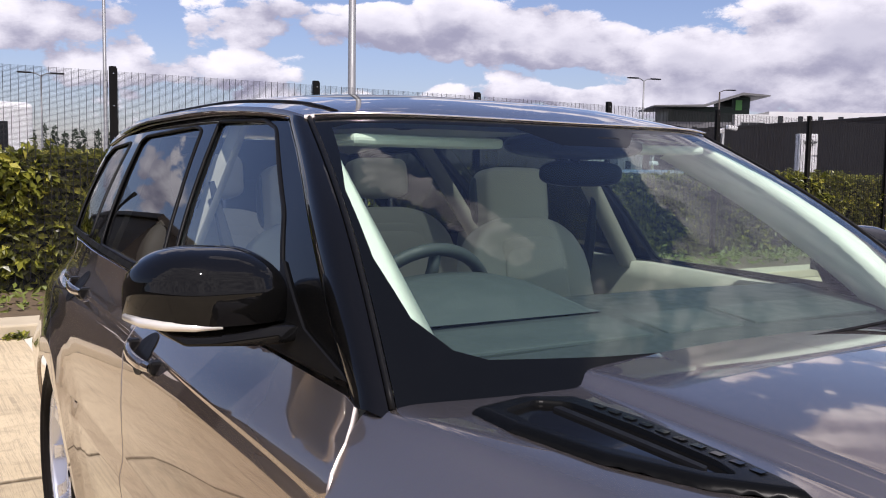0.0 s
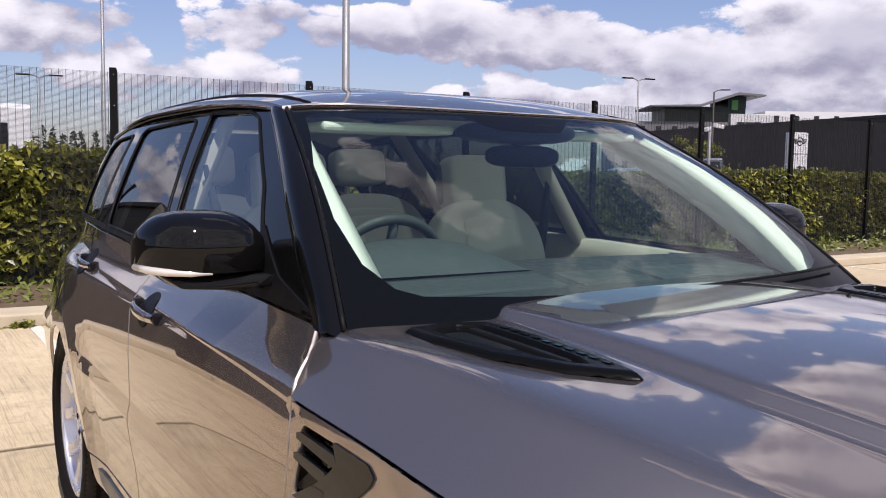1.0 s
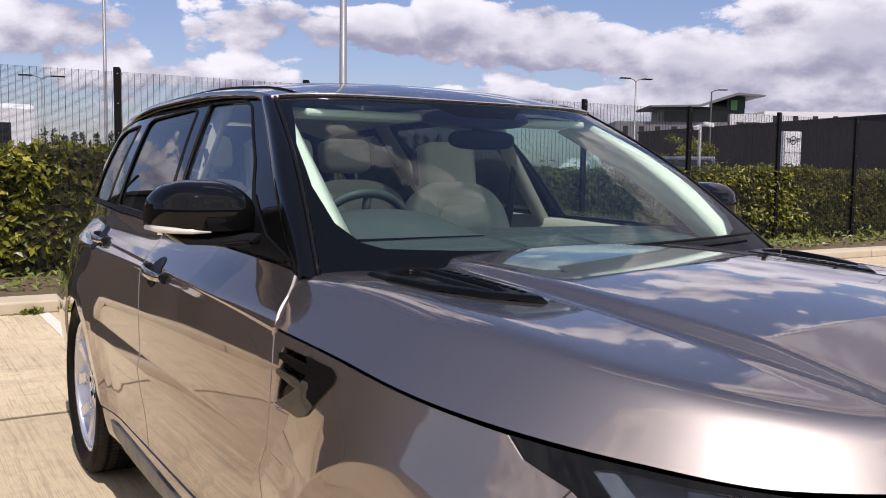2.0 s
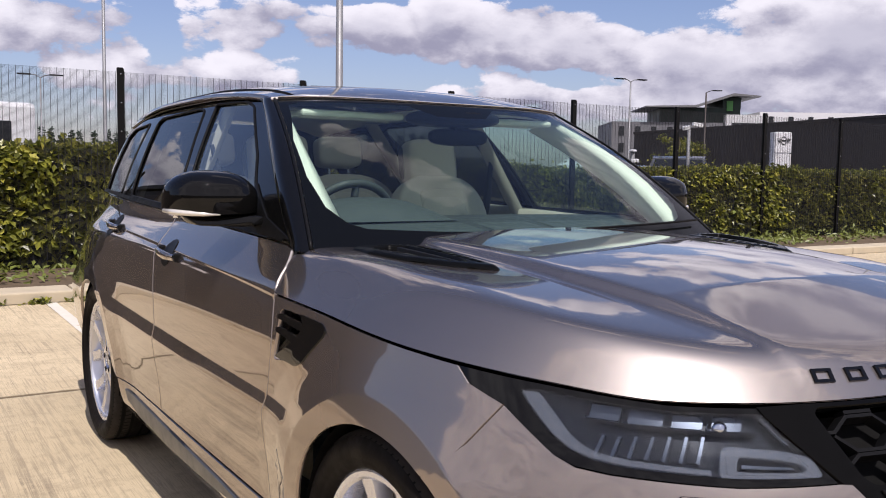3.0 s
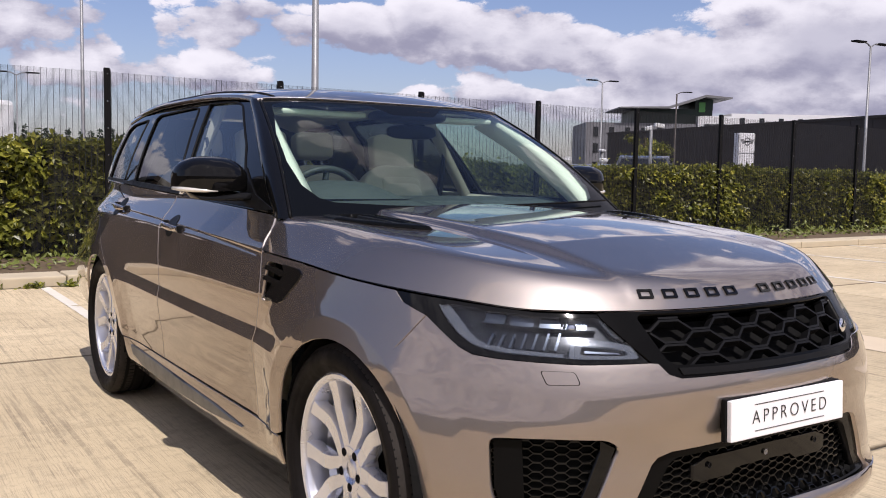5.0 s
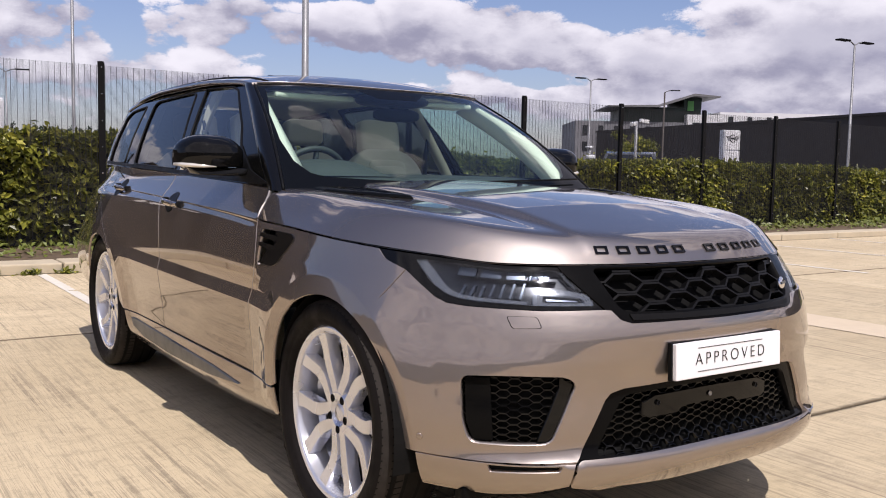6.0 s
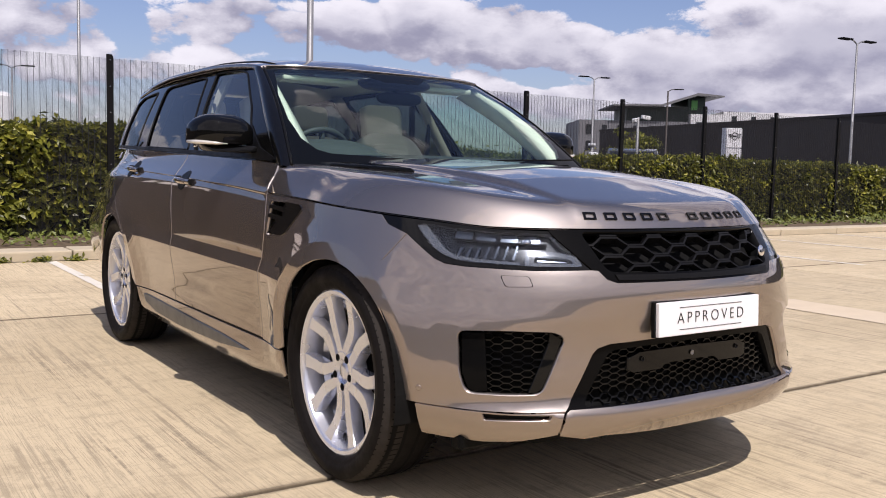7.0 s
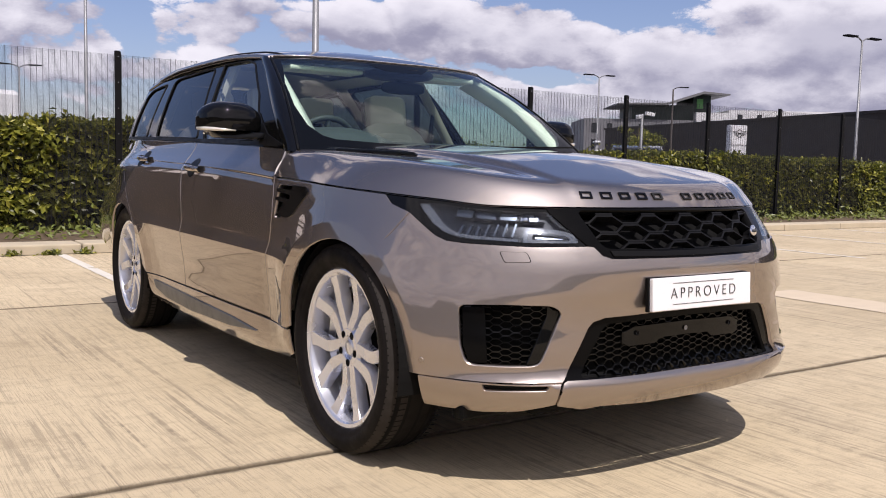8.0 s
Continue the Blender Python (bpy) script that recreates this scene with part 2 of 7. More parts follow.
def leaf_build(g):
    r = g("ShaderNodeNewGeometry", out=8)
    q = g("ShaderNodeNewGeometry", out=0)
    c = g.ramp(r, (0.0, (0.050, 0.054, 0.009)), (0.30, (0.112, 0.120, 0.016)), (0.66, (0.20, 0.205, 0.026)), (0.88, (0.33, 0.325, 0.042)), (1.0, (0.50, 0.46, 0.08)))
    n = g.noise(q, 60.0, 2.0)
    surf = principled(g, c, g.smooth(n, 0.3, 0.7, 0.28, 0.5), 0.0, None)
    thin = g("ShaderNodeBsdfTranslucent", None, Color=g.mix(0.5, c, (0.16, 0.24, 0.02)))
    return g("ShaderNodeMixShader", None, i0=0.28, i1=surf, i2=thin)


def glass_build(tint, rough=0.0, see=0.85):
    def build(g):
        clear = g("ShaderNodeBsdfTransparent", None, Color=(*tint, 1))
        gloss = g("ShaderNodeBsdfGlossy", None, Color=(1, 1, 1, 1), Roughness=rough)
        edge = g("ShaderNodeLayerWeight", None, out=1, Blend=0.5)
        f = g.math("ADD", 0.072, g.math("MULTIPLY", g.math("POWER", edge, 3.7), 0.92))
        return g("ShaderNodeMixShader", None, i0=g.math("MULTIPLY", f, see), i1=clear, i2=gloss)
    return build


PAINT = material("metallic_paint", paint_build)
CONCRETE = material("brushed_concrete", concrete_build)
LEAF = material("laurel_leaf", leaf_build)
WEED = simple("weed_leaf", (0.13, 0.155, 0.025), 0.5, 0.0, 0.45, 14.0)
GLASS = material("windscreen_glass", glass_build((0.72, 0.90, 0.82), see=0.74))
DARKGLASS = material("privacy_glass", glass_build((0.11, 0.115, 0.12), see=0.6))
DOORGLASS = material("door_glass", glass_build((0.76, 0.86, 0.85), see=0.8))
LENS = material("lamp_lens", glass_build((0.86, 0.89, 0.93), 0.02, 0.6))
GLOSSBLACK = simple("gloss_black", (0.0045, 0.0045, 0.0045), 0.04, 0.0, 0.1, 8.0, Specular_IOR_Level=0.28)
# paler copy of the tyre rubber; the light on the tread is in its colour
LITTREAD = simple("lit_tread_rubber", (0.034, 0.030, 0.027), 0.85, 0.0, 0.35, 30.0, 0.3, Specular_IOR_Level=0.1)
FRIT = simple("black_ceramic_band", (0.004, 0.0045, 0.005), 0.10, 0.0, 0.1, 30.0, Specular_IOR_Level=0.16)
SATIN = simple("satin_black", (0.007, 0.007, 0.0075), 0.42, 0.0, 0.2, 60.0, Specular_IOR_Level=0.10)
RUBBER = simple("tyre_rubber", (0.0085, 0.0072, 0.0068), 0.7, 0.0, 0.25, 40.0, 0.25, Specular_IOR_Level=0.12)
VENTBLACK = simple("moulded_black", (0.004, 0.0043, 0.0046), 0.22, 0.0, 0.15, 50.0, Specular_IOR_Level=0.07)
FRONTBLACK = simple("dark_gloss_black", (0.004, 0.004, 0.0042), 0.16, 0.0, 0.1, 20.0, Specular_IOR_Level=0.07)
ALLOY = simple("silver_alloy", (0.74, 0.76, 0.83), 0.24, 0.70, 0.05, 30.0, Coat_Weight=0.6, Coat_Roughness=0.1)
STEEL = simple("brushed_steel", (0.35, 0.34, 0.33), 0.45, 0.9, 0.2, 40.0)
CHROME = simple("chrome", (0.8, 0.8, 0.82), 0.08, 1.0, 0.03, 10.0)
GREYTRIM = simple("grey_sill_trim", (0.075, 0.082, 0.095), 0.35, 0.2, 0.1, 50.0)
CREAM = simple("cream_leather", (0.44, 0.42, 0.36), 0.5, 0.0, 0.06, 40.0, 0.15)
CREAMTRIM = simple("cream_pillar_trim", (0.80, 0.80, 0.70), 0.6, 0.0, 0.04, 40.0)
DASH = simple("dark_grey_dashboard", (0.034, 0.042, 0.042), 0.6, 0.0, 0.15, 150.0, 0.2)
DASHTOP = simple("grey_dashboard_leather", (0.052, 0.064, 0.063), 0.55, 0.0, 0.12, 90.0, 0.2)
CARPET = simple("dark_carpet", (0.02, 0.02, 0.02), 0.95, 0.0, 0.3, 90.0)
REFLECT = simple("lamp_reflector", (0.10, 0.115, 0.14), 0.28, 0.9, 0.05, 20.0)
LAMPFLOOR = simple("dark_lamp_housing", (0.010, 0.013, 0.018), 0.2, 0.3, 0.15, 40.0)
def guide_build(g):
    p = g("ShaderNodeTexCoord", out=3)
    n = g.noise(p, 70.0, 3.0)
    body_ = principled(g, g.mix(n, (0.24, 0.265, 0.31), (0.36, 0.39, 0.44)), 0.18, 0.0, bump(g, n, 0.15, 0.003))
    return g("ShaderNodeMixShader", None, i0=0.36, i1=g("ShaderNodeBsdfTransparent", None, Color=(0.85, 0.88, 0.92, 1)), i2=body_)


DRL = material("clear_light_guide", guide_build)
ORANGE = simple("amber_indicator", (0.75, 0.72, 0.66), 0.15, 0.3, 0.05, 30.0)
PLATE = simple("white_plate", (0.86, 0.86, 0.88), 0.35, 0.0, 0.02, 20.0)
INK = simple("black_print", (0.012, 0.012, 0.014), 0.5, 0.0, 0.1, 30.0)
POST = simple("black_coated_post", (0.005, 0.005, 0.0055), 0.55, 0.0, 0.25, 15.0, 0.1, Specular_IOR_Level=0.15)
WIRE = simple("dark_coated_wire", (0.012, 0.012, 0.015), 0.6, 0.0, 0.2, 15.0)
GALV = simple("galvanised_steel", (0.24, 0.245, 0.255), 0.5, 0.35, 0.12, 6.0)
KERB = simple("weathered_kerb_concrete", (0.50, 0.43, 0.31), 0.9, 0.0, 0.22, 3.0, 0.5)
SOIL = simple("dry_soil", (0.12, 0.085, 0.05), 0.95, 0.0, 0.4, 6.0, 0.8)
BARK = simple("tree_bark", (0.10, 0.075, 0.05), 0.9, 0.0, 0.3, 30.0, 0.6)
LINE = simple("worn_white_paint", (0.68, 0.64, 0.55), 0.8, 0.0, 0.12, 9.0, 0.3)
PALE = simple("pale_repair_mortar", (0.60, 0.50, 0.36), 0.9, 0.0, 0.10, 5.0, 0.3)
BROWNCLAD = simple("dark_brown_cladding", (0.038, 0.029, 0.024), 0.6, 0.0, 0.12, 0.5)
GREYCLAD = simple("grey_ribbed_cladding", (0.20, 0.20, 0.215), 0.55, 0.0, 0.10, 0.6)
WHITECLAD = simple("white_render", (0.72, 0.72, 0.73), 0.7, 0.0, 0.05, 0.5)
GREENCLAD = simple("dark_green_cladding", (0.012, 0.028, 0.020), 0.5, 0.0, 0.15, 0.8)
WINDOWDARK = simple("dark_window", (0.015, 0.017, 0.020), 0.12, 0.0, 0.1, 2.0)
SIGNWHITE = simple("white_sign_panel", (0.80, 0.80, 0.82), 0.45, 0.0, 0.04, 2.0)
VANWHITE = simple("white_van_paint", (0.78, 0.79, 0.80), 0.3, 0.0, 0.04, 2.0, Coat_Weight=0.5)
FARLEAF = simple("far_conifer", (0.022, 0.040, 0.020), 0.8, 0.0, 0.5, 3.0, 0.5)
UNDER = simple("dark_underbody", (0.010, 0.010, 0.010), 0.9, 0.0, 0.3, 20.0, Specular_IOR_Level=0.05)
ASPHALT = simple("grey_tarmac", (0.06, 0.058, 0.055), 0.9, 0.0, 0.2, 2.0, 0.3)

# ---- mesh helpers ----
def finish(name, mesh, mat, parent=None, label="", m=None):
    ob = new(name, mesh)
    if mat is not None:
        mesh.materials.append(mat)
    if parent is not None:
        ob.parent = parent
    if m is not None:
        ob.matrix_basis = m
    return tagged(ob, label)


def part(name, bm, mat, parent=None, label="", smooth=False, m=None):
    mesh = bpy.data.meshes.new(name)
    bm.to_mesh(mesh)
    bm.free()
    if smooth:
        mesh.shade_smooth()
    return finish(name, mesh, mat, parent, label, m)


def raw(name, verts, faces, mat, parent=None, label="", smooth=False, normals=None, m=None):
    mesh = bpy.data.meshes.new(name)
    mesh.from_pydata([tuple(map(float, v)) for v in verts], [], [tuple(map(int, f)) for f in faces])
    if smooth or normals is not None:
        mesh.shade_smooth()
    if normals is not None:
        mesh.normals_split_custom_set_from_vertices([tuple(map(float, n)) for n in normals])
    return finish(name, mesh, mat, parent, label, m)


def thing(name, label, category, m=None, group="", kind=""):
    ob = new(name)
    if m is not None:
        ob.matrix_basis = m
    return tagged(ob, label, category, group, kind)


def add_box(bm, x0, x1, y0, y1, z0, z1, bevel=0.0, m=None):
    """A bevelled block."""
    r = bmesh.ops.create_cube(bm, size=1)
    vs = r["verts"]
    bmesh.ops.transform(bm, matrix=Matrix.Translation(((x0 + x1) / 2, (y0 + y1) / 2, (z0 + z1) / 2)) @ Matrix.Diagonal((x1 - x0, y1 - y0, z1 - z0, 1)), verts=vs)
    if bevel:
        es = list({e for v in vs for e in v.link_edges})
        r = bmesh.ops.bevel(bm, geom=es, offset=bevel, segments=2, affect="EDGES", profile=0.5)
        vs = list({v for f in r["faces"] for v in f.verts} | {v for v in vs if v.is_valid})
    if m is not None:
        bmesh.ops.transform(bm, matrix=m, verts=vs)
    return vs


def block(*args, bevel=0.0, m=None):
    bm = bmesh.new()
    add_box(bm, *args, bevel=bevel, m=m)
    return bm


def lathe(profile, steps=48, axis="x", arc=(0.0, 360.0)):
    """A turned form from (along, radius) pairs round an axis."""
    verts, faces = [], []
    n = len(profile)
    full = abs(arc[1] - arc[0]) >= 360
    k = steps if full else steps + 1
    for i in range(k):
        a = radians(arc[0] + (arc[1] - arc[0]) * i / steps)
        for t, r in profile:
            verts.append((t, r * math.cos(a), r * math.sin(a)) if axis == "x" else (r * math.cos(a), r * math.sin(a), t))
    for i in range(steps):
        j = (i + 1) % k
        for p in range(n - 1):
            faces.append((i * n + p, i * n + p + 1, j * n + p + 1, j * n + p))
    return verts, faces


def tube(points, radius, sides=8):
    """A round bar along points; radius a number or one for each point."""
    pts = [Vector(p) for p in points]
    verts, faces = [], []
    side = None
    for i, p in enumerate(pts):
        d = (pts[min(i + 1, len(pts) - 1)] - pts[max(i - 1, 0)]).normalized()
        if side is None:
            side = d.orthogonal().normalized()
        side = (side - d * side.dot(d)).normalized()
        up = d.cross(side)
        r = radius if isinstance(radius, (int, float)) else radius[i]
        for k in range(sides):
            a = 2 * math.pi * k / sides
            verts.append(p + side * (r * math.cos(a)) + up * (r * math.sin(a)))
    for i in range(len(pts) - 1):
        for k in range(sides):
            l = (k + 1) % sides
            faces.append((i * sides + k, i * sides + l, (i + 1) * sides + l, (i + 1) * sides + k))
    faces.append(tuple(range(sides))[::-1])
    faces.append(tuple(range((len(pts) - 1) * sides, len(pts) * sides)))
    return verts, faces


def join(*pieces):
    verts, faces = [], []
    for v, f in pieces:
        o = len(verts)
        verts += [tuple(p) for p in v]
        faces += [tuple(i + o for i in g) for g in f]
    return verts, faces


def box_mesh(x0, x1, y0, y1, z0, z1):
    v = [(x, y, z) for x in (x0, x1) for y in (y0, y1) for z in (z0, z1)]
    return v, [(0, 1, 3, 2), (4, 6, 7, 5), (0, 4, 5, 1), (2, 3, 7, 6), (0, 2, 6, 4), (1, 5, 7, 3)]

# ---- ground, kerb, hedge, fence ----
ground = tagged(raw("ground", [(-900, -900, -0.015), (900, -900, -0.015), (900, 900, -0.015), (-900, 900, -0.015)], [(0, 1, 2, 3)], ASPHALT),
                "grey tarmac and joint filler under the concrete yard", "ground", kind="structure")
pavement = thing("pavement", "pale brushed concrete yard slabs with dark joints", "pavement", kind="structure")
verge = tagged(raw("verge", *box_mesh(-60, 80, 8.16, 13.0, -0.014, 0.10), SOIL), "strip of dry soil behind the kerb", "soil", kind="structure")
kerb = thing("kerb", "weathered pale concrete kerb along the yard", "kerb", kind="structure")
rng = random.Random(4)
for i in range(40):
    x0 = -24 + i * 1.83
    j = rng.uniform(-0.006, 0.006)
    part("kerb_stone", block(x0, x0 + 1.815, 7.74 + j, 8.20 + j, -0.01, 0.118 + rng.uniform(-0.004, 0.004), bevel=0.018), KERB, kerb)

for x0, x1, y0, y1 in ((-0.50, -0.40, 4.1, 7.72), (8.64, 8.74, 3.72, 7.72), (11.36, 11.46, 3.72, 7.72), (14.08, 14.18, 3.72, 7.72), (16.8, 16.9, 3.72, 7.72)):
    bm = bmesh.new()
    bmesh.ops.create_grid(bm, x_segments=6, y_segments=90, size=0.5)
    for v in bm.verts:
        edge = 0.006 * noise.noise(Vector((v.co.x * 3 + x0, v.co.y * 40, 0)))
        v.co = (x0 + (v.co.x + 0.5) * (x1 - x0) + edge, y0 + (v.co.y + 0.5) * (y1 - y0), 0.0045)
    bad = [f for f in bm.faces if noise.noise(f.calc_center_median() * 9) > 0.52]
    bmesh.ops.delete(bm, geom=bad, context="FACES")
    tagged(part("bay_line", bm, LINE), "worn white painted parking bay line", "road marking", "parking bay lines")
bm = bmesh.new()
bmesh.ops.create_grid(bm, x_segments=10, y_segments=40, size=0.5)
for v in bm.verts:
    v.co = (4.62 + v.co.x * 0.55 + 0.02 * noise.noise(v.co * 9), 0.55 + v.co.y * 3.2, 0.0045)
tagged(part("faded_strip", bm, PALE), "faded pale strip on the concrete", "road marking")


def leaves(count, place, size, seed, stand=0.6):
    """Many small pointed leaves, each folded along its rib."""
    r = np.random.RandomState(seed)
    at, out = place(r, count)
    n = len(at)
    up = r.normal(size=(n, 3)) * 0.55 + out * 0.45 + np.array([-0.05, -0.35, 0.55])
    up /= np.linalg.norm(up, axis=1)[:, None]
    d = r.normal(size=(n, 3)) * 0.8 + out * stand
    d -= up * (d * up).sum(1)[:, None]
    d /= np.linalg.norm(d, axis=1)[:, None]
    side = np.cross(d, up)
    ln = (size * r.uniform(0.65, 1.3, n))[:, None]
    wd = ln * r.uniform(0.20, 0.27, n)[:, None]
    mid = at + d * ln * 0.55
    v = np.stack([at, mid + side * wd + up * wd * 0.35, at + d * ln - up * ln * 0.12, mid - side * wd + up * wd * 0.35], 1).reshape(-1, 3)
    k = np.arange(n)[:, None] * 4
    f = np.concatenate([k + [0, 1, 2], k + [0, 2, 3]], 0)
    return v, f


def hedge_shape(x, seed=0):
    """Front y, top z of a clipped but shaggy hedge at x."""
    fy = 9.96 + 0.05 * math.sin(x * 0.9 + seed) + 0.10 * noise.noise(Vector((x * 0.8, seed, 0)))
    tz = (1.53 if x < 6 else 1.53 - 0.10 * min(1, (x - 6) / 3)) + 0.05 * math.sin(x * 0.45 + seed + 1.5) + 0.10 * noise.noise(Vector((x * 0.7, 3, seed)))
    return fy, tz


def hedge_mesh(x0, x1, per_metre, size, seed):
    def place(r, count):
        xs = r.uniform(x0, x1, count)
        shape = np.array([hedge_shape(x, seed) for x in xs])
        s = r.uniform(0, 1, count)
        face = s < 0.70
        h = r.uniform(0.0, 1.0, count) ** 0.85
        y = np.where(face, shape[:, 0] + r.exponential(0.07, count), shape[:, 0] + r.uniform(0, 1.3, count))
        z = np.where(face, 0.10 + h * (shape[:, 1] - 0.10), shape[:, 1] - r.exponential(0.05, count))
        lump = np.array([noise.noise(Vector((a * 2.2, b * 2.2, c * 2.6))) for a, b, c in zip(xs, y, z)])
        y = y - 0.12 * lump * face
        z = z + 0.05 * lump * (~face)
        shoot = r.uniform(size=count) < 0.02
        z = z + shoot * (~face) * r.uniform(0.03, 0.16, count)
        out = np.where(face[:, None], np.array([0, -1.0, 0.25]), np.array([0, -0.1, 1.0]))
        return np.stack([xs, y, z], 1), out
    return leaves(int((x1 - x0) * per_metre), place, size, seed)


hedge = thing("hedge", "clipped glossy green laurel hedge behind the kerb", "hedge", kind="stuff")
for x0, x1, dens, size in ((-1.95, 3.5, 2000, 0.115), (3.5, 12, 2100, 0.090), (12, 24, 1600, 0.100), (24, 60, 450, 0.16)):
    v, f = hedge_mesh(x0, x1, dens, size, 0)
    tagged(raw("foliage", v, f, LEAF, hedge), kind="stuff")
# near-black sheet behind the leaves, its colour standing in for the hedge's inner shade
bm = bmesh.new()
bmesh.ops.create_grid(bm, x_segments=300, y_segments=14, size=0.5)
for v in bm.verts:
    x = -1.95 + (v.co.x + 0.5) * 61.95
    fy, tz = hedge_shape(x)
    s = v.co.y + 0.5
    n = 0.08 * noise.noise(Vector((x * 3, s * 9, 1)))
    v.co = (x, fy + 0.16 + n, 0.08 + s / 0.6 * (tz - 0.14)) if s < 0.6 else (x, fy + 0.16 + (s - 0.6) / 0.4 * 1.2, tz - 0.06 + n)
CORE = simple("hedge_shade_core", (0.010, 0.017, 0.006), 0.95, 0.0, 0.5, 30.0, 0.5)
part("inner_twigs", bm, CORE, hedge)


def weeds(name, x0, x1, y0, y1, z, count, size, seed, label, stand=0.2):
    def place(r, n):
        xs, ys = r.uniform(x0, x1, n), r.uniform(y0, y1, n)
        dens = np.array([noise.noise(Vector((a * 1.3, b * 2, seed))) for a, b in zip(xs, ys)])
        keep = dens + r.uniform(-0.35, 0.35, n) > -0.15
        k = keep.sum()
        return np.stack([xs, ys, np.full(n, z) + r.exponential(0.05, n)], 1)[keep], np.tile([0, -0.4, 1.0], (k, 1))
    v, f = leaves(count, place, size, seed, stand)
    return tagged(raw(name, v, f, WEED), label, "weeds", kind="stuff")


weeds("weeds", -1.95, 50, 8.55, 9.95, 0.11, 10000, 0.105, 7, "low green weeds in front of the hedge")
for i, (wx, wy, k) in enumerate(((-0.55, 7.70, 40), (-0.2, 7.70, 60), (-0.95, 7.71, 26), (0.35, 7.70, 30), (-1.4, 7.70, 22))):
    def place(r, n, wx=wx, wy=wy):
        return np.stack([wx + r.normal(0, 0.05, n), wy + r.normal(0, 0.012, n), r.uniform(0.0, 0.03, n)], 1), np.tile([0, 0, 1.2], (n, 1))
    v, f = leaves(k, place, 0.075, 20 + i)
    tagged(raw("weed_tuft", v, f, LEAF), "small weed tuft in the kerb joint", "weed", "kerb weeds")

FENCE_Y, FENCE_X0, PITCH, FENCE_TOP = 9.93, 0.73, 2.42, 2.50
fence = thing("fence", "tall dark close-mesh steel security fence", "fence")


def fence_panel_mesh(width, height, name):
    pieces = []
    n = int(width / 0.0762)
    for i in range(n + 1):
        x = 0.03 + i * (width - 0.06) / n
        pieces.append(box_mesh(x - 0.0022, x + 0.0022, -0.002, 0.002, 0, height))
    z = 0.01
    while z < height:
        pieces.append(box_mesh(0.02, width - 0.02, 0.002, 0.0044, z - 0.0013, z + 0.0013))
        z += 0.0127
    v, f = join(*pieces)
    mesh = bpy.data.meshes.new(name)
    mesh.from_pydata(v, [], f)
    mesh.materials.append(WIRE)
    return mesh


def post_mesh():
    bm = bmesh.new()
    add_box(bm, -0.035, 0.035, -0.04, 0.02, 0, FENCE_TOP + 0.03, bevel=0.004)
    add_box(bm, -0.042, 0.042, -0.046, -0.040, 0.06, FENCE_TOP + 0.01, bevel=0.001)
    mesh = bpy.data.meshes.new("post")
    bm.to_mesh(mesh)
    bm.free()
    mesh.materials.append(POST)
    return mesh


panel_mesh, post_data = fence_panel_mesh(PITCH - 0.05, 2.38, "mesh_panel"), post_mesh()
bm = bmesh.new()
bmesh.ops.create_uvsphere(bm, u_segments=8, v_segments=5, radius=0.009)
bolt_mesh = bpy.data.meshes.new("bolt")
bm.to_mesh(bolt_mesh)
bm.free()
bolt_mesh.materials.append(CHROME)
for i in range(-1, 20):
    x = FENCE_X0 + i * PITCH
    post = new("post", post_data)
    post.parent, post.location = fence, (x, FENCE_Y, 0.02)
    if 0 <= i < 9:
        for k in range(7):
            b = new("bolt", bolt_mesh)
            b.parent, b.location = post, (0.0, -0.05, 0.35 + k * 0.35)
    panel = new("mesh_panel", panel_mesh)
    panel.parent, panel.location = fence, (x + 0.025, FENCE_Y - 0.01, 0.12)

# ---- things beyond the fence ----
def lamp_post(x, y, height, r=0.06, arms=2, turn=0.0, label="tall grey lamp post with two flat lamp heads", mat=GALV):
    p = thing("lamp_post", label, "lamp post", pose(x, y, 0, 0, 0, turn), "lamp posts")
    v, f = tube([(0, 0, 0), (0, 0, 1.2), (0, 0, 1.25), (0, 0, height)], [r * 1.45, r * 1.4, r, r * 0.62], 14)
    raw("pole", v, f, mat, p, smooth=True)
    for s in ((-1, 1) if arms == 2 else (1,)):
        v, f = tube([(0, 0, height - 0.03), (s * 0.25, 0, height + 0.10), (s * 0.5, 0, height + 0.14)], 0.03, 8)
        arm = raw("arm", v, f, mat, p)
        bm = bmesh.new()
        add_box(bm, min(s * 0.45, s * 1.15), max(s * 0.45, s * 1.15), -0.15, 0.15, height + 0.10, height + 0.17, bevel=0.025)
        part("lamp_head", bm, SATIN, arm)
    return p


lamp_post(6.23, 15.19, 10.0, 0.082)
lamp_post(5.28, 32.69, 12.0, 0.07)
lamp_post(39.2, 41.2, 7.15, 0.075, turn=-12)
lamp_post(34.74, 20.12, 6.95, 0.07, turn=-4)
lamp_post(50.9, 45.4, 7.4, 0.09, arms=1, turn=-35, label="dark lamp post with one curved lamp head", mat=BROWNCLAD)
lamp_post(5.9, 51.6, 6.0, 0.06, turn=-10)

cctv = thing("camera_pole", "slim grey pole with two white security cameras", "security camera", pose(13.65, 12.60, 0))
v, f = tube([(0, 0, 0), (0, 0, 2.45)], 0.036, 12)
raw("pole", v, f, GALV, cctv, smooth=True)
for dx, z, a in ((-0.11, 2.38, 200), (0.12, 2.46, -20)):
    bm = block(-0.05, 0.19, -0.045, 0.045, -0.045, 0.045, bevel=0.015)
    part("camera_housing", bm, VANWHITE, cctv, m=pose(dx, -0.05, z, 0, 8, a))
cctv_low = thing("camera_pole", "short grey post with a white domed camera", "security camera", pose(22.2, 23.2, 0))
